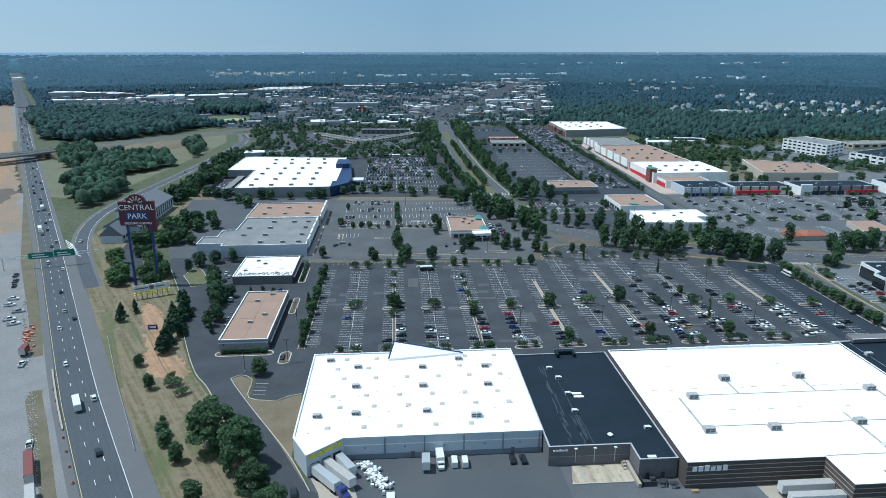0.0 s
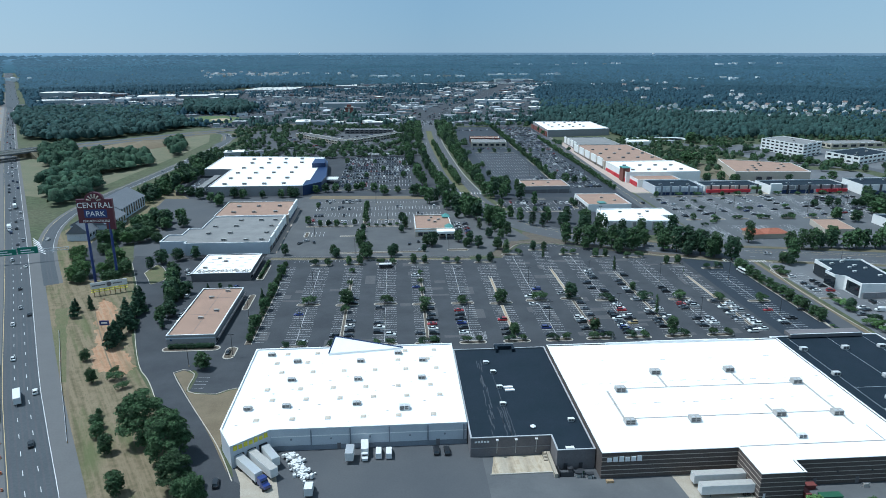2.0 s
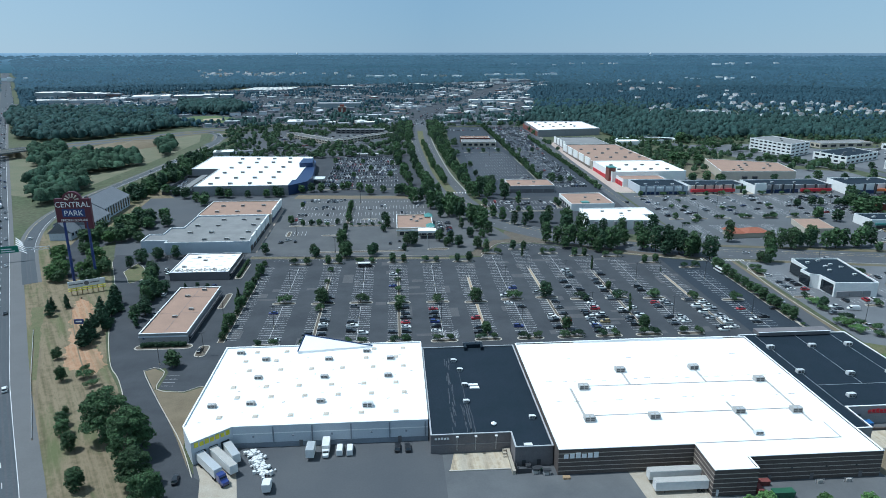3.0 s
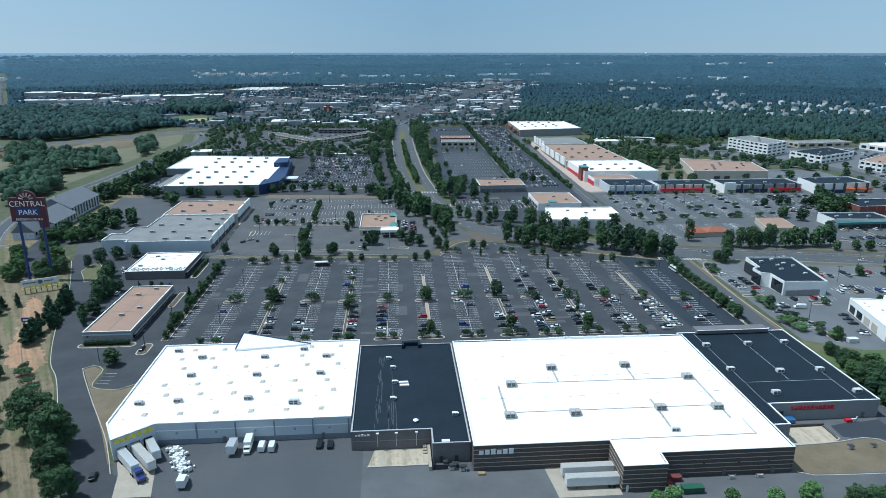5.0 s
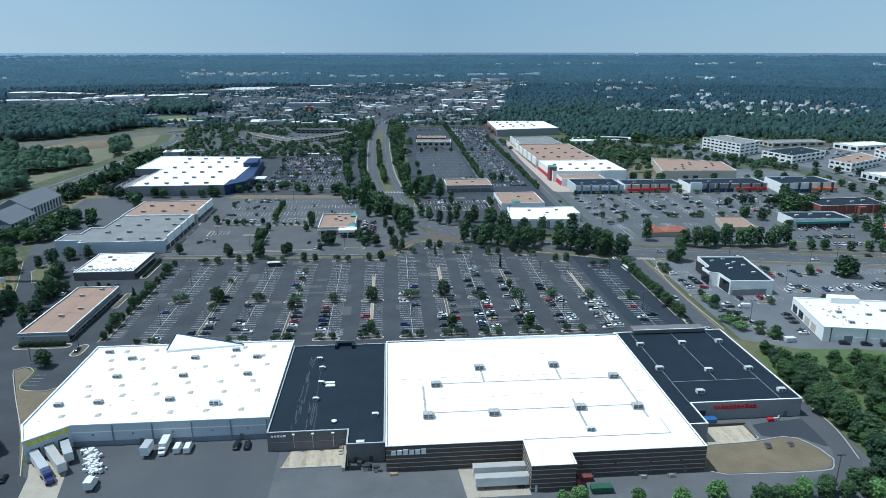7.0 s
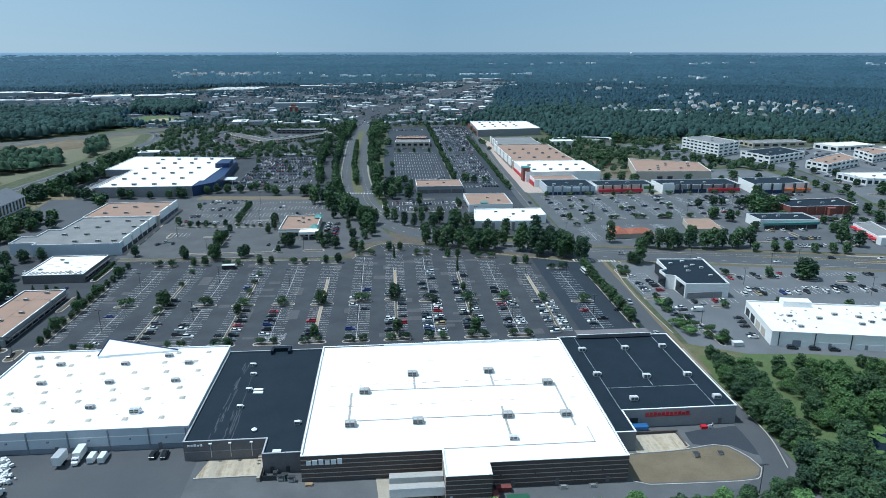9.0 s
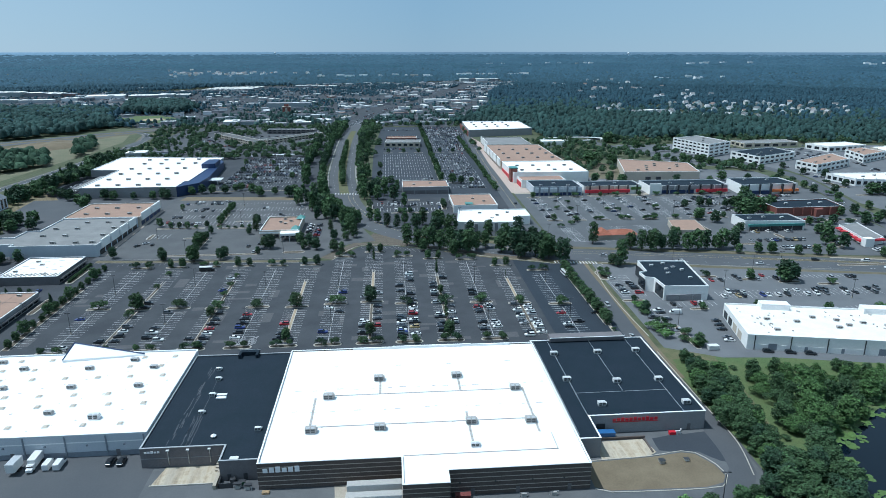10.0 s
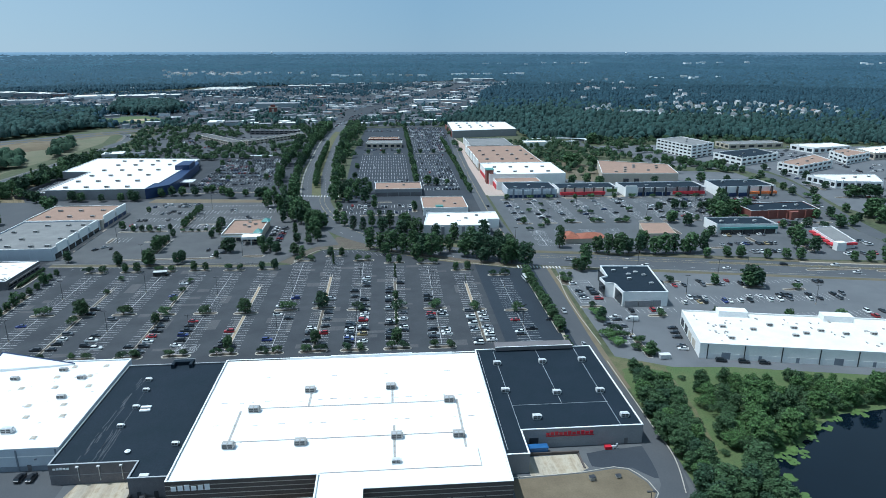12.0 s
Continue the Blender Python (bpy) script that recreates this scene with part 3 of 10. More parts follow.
sheet("pond", [[(262, 120), (267, 152), (270.5, 167), (273, 174), (283, 179), (294, 186), (303, 193), (313, 198), (332, 200), (360, 205), (420, 200), (520, 150), (520, 90), (300, 90)]], WATER, 0.05, "dark still pond water", "water")
sheet("lot_cafe", [[(-68.6, 232), (-38, 168), (-18, 130), (10, 110), (60, 110), (60, 190), (-25, 174), (-36, 195), (-64, 244), (-52, 249), (-40, 249), (-40, 405), (-56, 405), (-138, 405), (-135, 392), (-114.6, 344), (-104, 312), (-92, 279), (-80, 251)]], ASPHALT, 0.05, "worn asphalt drive and parking round small shops", "parking lot")
sheet("drive", [[(-147, 361), (-138, 364), (-159, 412), (-150, 436), (-164, 470), (-176, 470), (-178, 440), (-174, 412)]], ASPHALT, 0.055, "narrow asphalt drive between trees", "road")
sheet("drive", [[(-138, 402), (-108, 402), (-114, 425), (-108, 442), (-108, 530), (-140, 545), (-146, 505), (-138, 470), (-150, 436)]], ASPHALT_MID, 0.045, "asphalt drive behind a shop row", "road")
sheet("lawn", [[(-121, 372), (-110.6, 353), (-105, 360), (-110, 376), (-118, 387)]], GRASS_DITCH, 0.11, "small kerbed lawn beside a drive", "grass")
sheet("service_yard", [[(-24, 172), (60, 110), (186, 120), (241, 130), (243, 178), (241, 262), (230, 262), (230, 240), (-30, 240), (-30, 190)]], ASPHALT_MID, 0.054, "worn asphalt service yard behind the stores", "yard")
sheet("service_yard", [ragged([(53, 108), (186, 121), (241, 131), (242, 178), (241, 186), (186, 186), (186, 165), (87, 165), (75, 170), (53, 180)], 17, 20, 0.25)], ASPHALT_YARD, 0.058, "lighter dusty asphalt yard behind the stores", "yard")
sheet("parking_lot", [[(-58, 249), (-54.2, 243), (-53.8, 229), (-42.8, 226.2), (-39, 229.4), (-31.6, 231), (-31.6, 251), (-42, 251)]], ASPHALT, 0.056, "small asphalt stub with stalls beside a store", "parking lot")
sheet("parking_lot", [[(-41, 240), (203, 240), (203, 384), (193, 382.5), (165, 397), (131, 412), (108, 413), (92, 386), (72, 384), (72, 405), (-41, 405)]], ASPHALT, 0.058, "worn asphalt parking lot", "parking lot")
sheet("parking_lot", [[(203, 240), (241, 240), (246, 371), (226, 369), (203, 378)]], ASPHALT_DARK, 0.062, "freshly resurfaced dark asphalt parking lot", "parking lot")
sheet("parking_lot", [[(-56, 397), (84, 391), (100, 418), (118, 425), (108, 458), (84, 520), (70, 562), (-52, 562)]], ASPHALT_WORN, 0.064, "pale worn asphalt parking lot", "parking lot")
sheet("parking_lot", [[(-150, 562), (70, 562), (62, 700), (66, 780), (-40, 780), (-175, 760), (-175, 600)]], ASPHALT, 0.05, "asphalt lot round a big store", "parking lot")
sheet("parking_lot", [[(-150, 776), (62, 776), (64, 1062), (-60, 1100), (-180, 1040), (-176, 900)]], ASPHALT_MID, 0.045, "asphalt lots round low offices", "parking lot")
sheet("service_yard", [[(-112, 395), (-56, 395), (-50, 562), (-170, 562), (-165, 500), (-128, 440)]], ASPHALT_MID, 0.05, "pale asphalt yard behind a shop row", "yard")
sheet("verge", [[(-48, 553), (54, 547), (55, 557), (-46, 566)]], GRASS_TAN, 0.07, "parched strip between two parking lots", "grass")
sheet("verge", [[(110, 422), (134, 420), (143, 418), (128, 434), (116, 443)]], MULCH, 0.06, "parched planted corner beside a street", "grass")
sheet("parking_lot", [[(112, 548), (226, 548), (233, 850), (243, 1045), (118, 1045), (110, 800)]], ASPHALT_SEALED, 0.06, "wide asphalt parking lot before a shop row", "parking lot")
sheet("parking_lot", [[(130, 440), (226, 425), (226, 548), (108, 548)]], ASPHALT, 0.055, "asphalt lot with marked stalls", "parking lot")
sheet("parking_lot", [[(238, 402), (330, 388), (420, 370), (484, 362), (486, 435), (497, 487), (512, 551), (505, 562), (238, 556)]], ASPHALT_LOT, 0.06, "asphalt parking lot before the shops", "parking lot")
sheet("parking_lot", [[(247, 250), (258, 244), (268, 238.4), (293, 236.3), (307, 233), (360, 222), (420, 208), (520, 190), (560, 310), (405, 346), (250, 368)]], ASPHALT_PALE, 0.06, "asphalt lot round two shop buildings", "parking lot")
sheet("service_yard", [[(300, 556), (510, 562), (505, 640), (440, 660), (350, 700), (320, 690)]], ASPHALT_PALE, 0.04, "asphalt yards behind the shops", "yard")
sheet("parking_lot", [[(440, 690), (500, 660), (560, 640), (640, 590), (660, 690), (600, 760), (520, 830), (420, 830)]], ASPHALT_PALE, 0.04, "asphalt lots round far shops", "parking lot")
sheet("lawn", [ragged([(322, 622), (352, 606), (366, 650), (372, 682), (345, 740), (322, 730)], 6, 8, 2)], GRASS_DRY, 0.055, "dry grass behind a shop row", "grass")
sheet("parking_lot", [[(560, 330), (760, 296), (800, 640), (760, 800), (560, 780), (545, 690), (542, 600), (530, 545), (520, 500), (530, 440)]], ASPHALT_PALE, 0.05, "asphalt lot beside far shops", "parking lot")
sheet("construction_site", [[(-58, 110), (-93.6, 173.7), (-130, 236), (-172.8, 315.4), (-228, 418), (-315, 580), (-504, 928), (-761, 1410), (-900, 1670), (-960, 1640), (-820, 1380), (-560, 800), (-470, 560), (-330, 200), (-180, 60), (-70, 60)]], GRAVEL, 0.03, "pale gravel construction site beside a highway", "gravel")
sheet("bare_earth", [ragged([(-230, 360), (-262, 350), (-300, 420), (-345, 520), (-320, 540), (-275, 460)], 21, 14, 5)], DIRT, 0.07, "patches of red earth on a construction site", "earth")
sheet("bare_earth", [ragged([(-190, 270), (-215, 262), (-260, 330), (-240, 345), (-205, 310)], 22, 10, 4)], MULCH, 0.075, "dark wet earth on a construction site", "earth")
sheet("bare_earth", [ragged([(-262, 470), (-352, 640), (-540, 990), (-790, 1450), (-860, 1580), (-872, 1570), (-822, 1440), (-566, 900), (-400, 560), (-330, 470)], 53, 12, 4)], GRADED, 0.05, "graded bare earth of a construction site", "earth")
sheet("bare_earth", [ragged([(-366, 640), (-384, 632), (-430, 720), (-470, 800), (-452, 812), (-400, 715)], 71, 9, 3)], DIRT, 0.08, "orange earth beside a highway", "earth")
sheet("bare_earth", [ragged([(-470, 840), (-492, 832), (-560, 960), (-590, 1030), (-566, 1036), (-520, 950)], 72, 9, 3)], DIRT, 0.08, "orange earth beside a highway", "earth")
sheet("bare_earth", [ragged([(-322, 560), (-344, 552), (-366, 600), (-352, 622), (-334, 600)], 73, 9, 3)], MULCH, 0.08, "dark churned earth beside a highway", "earth")
sheet("verge", [[(-66, 120), (-97.5, 173), (-120, 214), (-133, 236.5), (-135, 241), (-139, 240), (-137, 232), (-104, 176), (-74, 120)], [(-150, 272), (-162, 296), (-217, 397), (-314, 581), (-500, 930), (-510, 925), (-322, 590), (-228, 404), (-172, 304), (-158, 276), (-153, 270)]], GRASS_DRY, 0.06, "narrow dry grass strip beside a highway", "grass")


def road(name, line, width, mat, off, label, category="road", shift=0.0):
    bm = bmesh.new()
    ribbon(bm, line, shift - width / 2, shift + width / 2)
    drape(bm, off)
    for f in bm.faces:
        f.normal_update()
        if f.normal.z < 0:
            f.normal_flip()
    return setting(name, bm, mat, label, category)


road("highway_shoulder", HWY_R, 18.6, SHOULDER, 0.07, "pale paved highway shoulder", "road", 9.25)
road("highway", HWY_R, 12.8, HIGHWAY, 0.085, "three-lane gray highway carriageway", "road", 9.4)
road("highway", [p for p in HWY_R if p[1] > 1450], 25, HIGHWAY, 0.9, "far-off gray highway between woods", "road", 3)
road("highway_shoulder", [p for p in HWY_R if p[1] < 420], 4.6, SHOULDER, 0.074, "wide paved highway shoulder", "road", -1.7)
road("ramp", RAMP, 12.5, SHOULDER, 0.09, "paved shoulder of a curving highway ramp", "road")
road("ramp", RAMP, 7.5, HIGHWAY, 0.10, "curving gray highway ramp", "road", -0.5)
road("road", ROAD_EW, 24, ROAD, 0.075, "wide gray street with turning lanes", "road")
road("boulevard", BLVD, 25, ROAD, 0.08, "divided gray boulevard between tree rows", "road")
road("street", ROAD_NS, 11, ROAD, 0.085, "gray street past the shop fronts", "road")
road("street", ROAD_E, 14, ROAD, 0.07, "curving gray street", "road")
road("drive", DRIVE_E, 8.0, ASPHALT_MID, 0.08, "narrow asphalt drive beside a dark-roofed store", "road")
road("median", BLVD[:22], 8.0, GRASS_DITCH, 0.10, "grass median of a boulevard", "grass")
road("median", ROAD_EW[: len(ROAD_EW) // 2 + 6], 2.6, GRASS_DRY, 0.10, "dry grass strip along a street median", "grass", -5.0)
road("verge", ROAD_EW[: len(ROAD_EW) - 26], 4.5, GRASS_DRY, 0.09, "dry grass verge beside a street", "grass", -15)
road("verge", ROAD_EW[: len(ROAD_EW) - 24], 4.0, GRASS_DRY, 0.09, "dry grass verge beside a street", "grass", 15)
road("verge", DRIVE_E[:24], 2.4, GRASS_TAN, 0.10, "narrow planted verge along a drive", "grass", 5.2)
road("pavement", DRIVE_E[1:24], 1.6, CONCRETE, 0.105, "pale concrete walk along a drive", "pavement", -7.4)
road("pavement", ROAD_EW[4:52], 1.7, CONCRETE, 0.105, "pale concrete walk along a street", "pavement", -12.7)
road("pavement", ROAD_EW[4:46], 1.5, CONCRETE, 0.105, "pale concrete walk along a street", "pavement", 13.0)
road("pavement", BLVD[:22], 1.5, PAVE_WALK, 0.105, "pale concrete walk along a boulevard", "pavement", -13.6)
road("pavement", BLVD[:22], 1.5, PAVE_WALK, 0.105, "pale concrete walk along a boulevard", "pavement", 13.6)
sheet("verge", [[(-52, 392), (72, 384), (72, 387.5), (-52, 395.5)]], GRASS_DRY, 0.085, "dry verge between two parking lots", "grass")
sheet("verge", [[(92, 387), (107, 415), (132, 414), (166, 399), (194, 384.5), (226, 371), (236, 373), (226, 377), (196, 389), (168, 404), (134, 420), (104, 421), (84, 391)]], MULCH, 0.085, "bare planted verge under street trees", "earth")
sheet("verge", [[(238, 556), (300, 556), (300, 545), (420, 545), (420, 548), (238, 560)]], CONCRETE, 0.085, "pale pavement before a shop row", "pavement")
sheet("pavement", [[(236.2, 560), (253, 560), (253, 580), (249, 581), (247, 667), (246, 790), (251, 792), (251, 862), (243, 915), (245, 1034), (252, 1040), (244, 960), (243, 862), (237.4, 700)], [(-54.2, 405), (-50.5, 405), (-50, 520), (-52.8, 520)]], PAVER, 0.09, "pinkish paved walk before the shop fronts", "pavement")


def painted(name, bm, mat, off, label):
    drape(bm, off)
    bm.normal_update()
    for f in bm.faces:
        if f.normal.z < 0:
            f.normal_flip()
    return setting(name, bm, mat, label, "road marking", "structure")


# tyre-darkened tracks along the lanes
bm = bmesh.new()
for d in (4.9, 9.05, 13.2):
    for e in (-0.95, 0.95):
        ribbon(bm, HWY_R, d + e - 0.32, d + e + 0.32)
for d in (-1.4, 0.4):
    ribbon(bm, RAMP, d - 0.3, d + 0.3)
painted("tyre_tracks", bm, TRACK, 0.107, "faint darker wheel tracks along road lanes")
# highway, ramp and street lines
bm = bmesh.new()
ribbon(bm, HWY_R, 2.75, 2.95)
for d in (7.0, 11.1):
    dashes(bm, HWY_R, d, 0.2, 3.2, 9.0)
dashes(bm, HWY_R[5:20], 4.6 - 1.85, 0.25, 1.2, 2.4)
ribbon(bm, RAMP[4:], -4.1, -3.9)
for d in (-6.5, 6.5):
    dashes(bm, ROAD_EW, d, 0.16, 3.0, 9.0)
for d in (-8.2, 8.2):
    dashes(bm, BLVD, d, 0.16, 3.0, 9.0)
for i in range(6):
    p = Vector((-196 - i * 3.1, 413 + i * 4.8))
    q = Vector((-209 - i * 2.6, 424 + i * 5.0))
    ribbon(bm, [tuple(p), tuple(q)], -0.35, 0.35)
painted("white_road_lines", bm, PAINT_WHITE, 0.115, "white lane lines and gore stripes on the roads")
bm = bmesh.new()
ribbon(bm, HWY_R, 15.1, 15.3)
ribbon(bm, RAMP[6:], 3.4, 3.6)
for d in (-7.0, -3.2):
    ribbon(bm, ROAD_EW, d, d + 0.16)
ribbon(bm, ROAD_NS, -0.1, 0.1)
painted("yellow_road_lines", bm, PAINT_YELLOW, 0.116, "yellow edge and centre lines on the roads")

# crosswalks: bars across the street
bm = bmesh.new()
for i in range(14):
    flat(bm, 228.5 + i * 1.9, 371.6 - i * 0.25, 0.7, 4.2)
for i in range(20):
    flat(bm, 66 + i * 2.5, 570 - i * 0.3, 0.9, 4.5)
painted("crosswalk", bm, PAINT_WHITE, 0.125, "white crosswalk bars on a street")

# ---- parking lot rows ----
ROWS = [-19.3, 0.6, 20.3, 39.8, 59.9, 79.8, 99.2, 117.8, 135.6, 154.4, 174.3, 194.0, 214.6]
TOPS = [375, 375, 375, 375, 374, 374, 388, 396, 386, 380, 377, 364, 354]
MIDS = [316, 314.5, 314.5, 313, 313, 311.5, 314, 315.5, 312, 312, 310.5, 307.5, 305]
PITCH, STALL = 2.72, 5.5
lines = bmesh.new()


def stall_lines(bm, x, y0, y1, sides=(-1, 1), spine=True, pitch=PITCH, length=STALL, w=0.19):
    n = int((y1 - y0) / pitch)
    for i in range(n + 1):
        y = y0 + i * pitch
        for s in sides:
            a, b = sorted((x, x + s * length))
            bm.faces.new([bm.verts.new((*c, 0)) for c in ((a, y - w / 2), (b, y - w / 2), (b, y + w / 2), (a, y + w / 2))])
    if spine:
        bm.faces.new([bm.verts.new((*c, 0)) for c in ((x - w / 2, y0), (x + w / 2, y0), (x + w / 2, y0 + n * pitch), (x - w / 2, y0 + n * pitch))])


for k, x in enumerate(ROWS):
    stall_lines(lines, x, 268.5, MIDS[k] - 3, spine=k % 2 == 0)
    stall_lines(lines, x, MIDS[k] + 3, TOPS[k], spine=k % 2 == 0)
stall_lines(lines, -39.2, 272, 378, sides=(1,), spine=False)
for i in range(40):
    flat(lines, -36 + i * 2.72, 386.6, 0.13, 3.0)
for i in range(16):
    flat(lines, 110 + i * 3.0, 408.5 - max(0, i - 7) * 1.6, 0.13, 5, 25)
for c in (59.5, 65.2):
    for i in range(9):
        flat(lines, c, 268 + i * 0.9, 4.6, 0.16, 35)
for i in range(4):
    flat(lines, -51.2, 231.4 + i * 2.8, 4.8, 0.16, -4)
painted("parking_lines", lines, PAINT_WORN, 0.085, "worn white parking stall lines on asphalt")
lines = bmesh.new()


def stall_rows(bm, ys, x0, x1, w=0.2, length=10.6):
    """Double rows of stalls that run along x, with their dividing lines along y."""
    for y in ys:
        for x in np.arange(x0, x1, PITCH):
            flat(bm, float(x), float(y), w, length)


stall_rows(lines, (478, 498, 518), -37, 0, 0.17)
stall_rows(lines, (478, 498, 518), 7, 62, 0.17)
stall_rows(lines, (538,), -38, 60, 0.17, 5)
stall_rows(lines, (446,), -38, -24, 0.17)
stall_rows(lines, np.arange(604, 760, 18), -27, 42)
stall_rows(lines, np.arange(624, 770, 18), 122, 172, 0.24)
stall_rows(lines, np.arange(588, 770, 18), 184, 219, 0.22)
stall_rows(lines, np.arange(800, 900, 18), 184, 224, 0.24)
stall_rows(lines, np.arange(918, 1040, 18), 182, 234, 0.24)
stall_rows(lines, (508, 526), 118, 170, 0.18)
for x in np.arange(252, 420, 18.5):
    stall_lines(lines, x, 470, 538, w=0.18)
for x in np.arange(256, 330, 18.5):
    stall_lines(lines, x, 412, 450, w=0.18)
for y in (262, 285, 310, 335):
    for x in np.arange(302, 392, 2.72):
        if y < 285 and x < 385:
            continue
        flat(lines, x, y, 0.14, 10.5 if y < 330 else 5.5)
stall_lines(lines, 250.5, 312, 352, sides=(1,), w=0.14)
stall_lines(lines, 263.5, 312, 345, sides=(-1,), w=0.14)
stall_lines(lines, 258, 262, 296, w=0.14)
for x in np.arange(270, 296, 2.72):
    flat(lines, x, 298.5, 0.14, 5.4)
painted("parking_lines", lines, PAINT_WHITE, 0.09, "white parking stall lines in the outer lots")

# asphalt patches and sealed seams
rnd = random.Random(5)
bm = bmesh.new()
done = []
for i in range(84):
    x, y = rnd.uniform(-35, 200), rnd.uniform(266, 380)
    lx, ly = rnd.uniform(3, 14), rnd.uniform(2, 6)
    if rnd.random() < 0.5:
        lx, ly = ly, lx
    if not any(abs(x - p) < (lx + a) / 2 + 1 and abs(y - q) < (ly + b) / 2 + 1 for p, q, a, b in done):
        done.append((x, y, lx, ly))
        flat(bm, x, y, lx, ly)
painted("asphalt_patches", bm, PATCH, 0.067, "darker repaired patches in worn asphalt")


def island(cx, cy, lx, ly, fill=MULCH):
    z = gz(cx, cy) + 0.05
    ob = thing("parking_island", (cx, cy, z), "kerbed planting island with dry mulch in a parking lot", "traffic island", "parking lot islands")
    rim = stadium(cx, cy, lx, ly)
    bm = bmesh.new()
    inner = inset(rim, 0.5)
    n = len(rim)
    ring = [[bm.verts.new((*q, h)) for q in s] for s, h in ((rim, z - 0.1), (rim, z + 0.16), (inner, z + 0.16), (inner, z + 0.02))]
    for a, b in zip(ring, ring[1:]):
        for i in range(n):
            bm.faces.new((a[i], a[(i + 1) % n], b[(i + 1) % n], b[i]))
    part("kerb", bm, KERB, ob, "pale concrete kerb")
    bm = bmesh.new()
    prism(bm, inner, z - 0.1, z + 0.1)
    part("planting_bed", bm, fill, ob, "dry mulch and sparse grass")
    return ob


def planted_strip(x, y0, y1, w=1.7, fill=MULCH):
    z = gz(x, (y0 + y1) / 2) + 0.05
    ob = thing("planting_strip", (x, y0, z), "long narrow kerbed planting strip between parking rows", "traffic island", "parking lot strips")
    part("kerb", boxes((x - w / 2, x - w / 2 + 0.3, y0, y1, z - 0.6, z + 0.17), (x + w / 2 - 0.3, x + w / 2, y0, y1, z - 0.6, z + 0.17)), KERB, ob, "pale concrete kerb")
    part("planting_bed", boxes((x - w / 2 + 0.3, x + w / 2 - 0.3, y0, y1, z - 0.6, z + 0.1)), fill, ob, "dry mulch")


for k, x in enumerate(ROWS):
    island(x, MIDS[k], 12.2, 3.2)
    island(x, TOPS[k] + 4.2, 13.0, 3.4)
    if k not in (11, 12):
        island(x, 265.2, 12.5, 3.4)
    if k % 2:
        planted_strip(x, 269.5, MIDS[k] - 3, fill=SAND if k == 5 else MULCH)
        planted_strip(x, MIDS[k] + 3, TOPS[k] - 1, fill=SAND if k in (5, 7, 11) else MULCH)
planted_strip(-40.2, 270, 379, 3.2)
island(-64, 267.4, 25, 5.2)
island(-50.5, 322, 3.6, 22)
island(-51.5, 372, 4.2, 34)
planted_strip(230.5, 276, 360, 3.0)
for cx, cy, lx, ly in ((-46, 262, 5, 12), (16, 402, 60, 3.5), (66, 404, 14, 5), (-20, 478, 12, 3.2), (19, 482, 12, 3), (-7, 440, 12, 3), (-36, 445, 3, 14)):
    island(cx, cy, lx, ly)
for cx, cy, lx, ly in ((309, 339, 13, 3.4), (332, 333, 13, 3.4), (352, 327, 13, 3.4), (372, 322, 13, 3.4), (254, 306, 12, 3.4), (262, 260, 3, 26), (283, 292, 10, 3), (250, 346, 6, 16)):
    island(cx, cy, lx, ly)
for cx, cy, lx, ly in ((367, 398, 12, 4), (398, 414, 4, 12), (355, 438, 4, 16), (424, 392, 5, 14), (443, 449, 30, 4), (470, 452, 24, 4), (432, 404, 4, 16), (545, 575, 5, 40), (548, 528, 24, 5), (570, 526, 18, 5), (415, 352, 34, 4), (452, 347, 26, 4)):
    island(cx, cy, lx, ly)
for i, x in enumerate(np.arange(252, 420, 18.5)):
    for y in (466, 541):
        island(float(x), y, 12, 3.4)
for x in np.arange(-24, 44, 13.5):
    island(float(x), 586, 11, 3.4)
planted_strip(177.5, 618, 690, 3.4)
planted_strip(177.5, 694, 764, 3.4)
planted_strip(178, 800, 900, 3.4)
for y in (606, 786):
    for x in (128, 146, 164, 190, 206):
        if not (y == 606 and x < 180):
            island(float(x), y, 11, 3.4)
for x, y, lx, ly in ((112, 518, 5, 14), (172, 516, 4, 22), (144, 540, 20, 3.4), (144, 498, 30, 3.4)):
    island(x, y, lx, ly)
planted_strip(3.2, 414, 458, 3.0)
planted_strip(3.2, 470, 528, 3.0)
island(-22, 465.5, 34, 3.6)
island(17, 463.5, 26, 3.6)


def kerb_line(name, pts, label, h=0.16, w=0.3, mat=None):
    bm = bmesh.new()
    ribbon(bm, pts, 0, w, -0.1, h)
    drape(bm, 0.06)
    bmesh.ops.recalc_face_normals(bm, faces=bm.faces)
    return setting(name, bm, mat or KERB, label, "kerb")


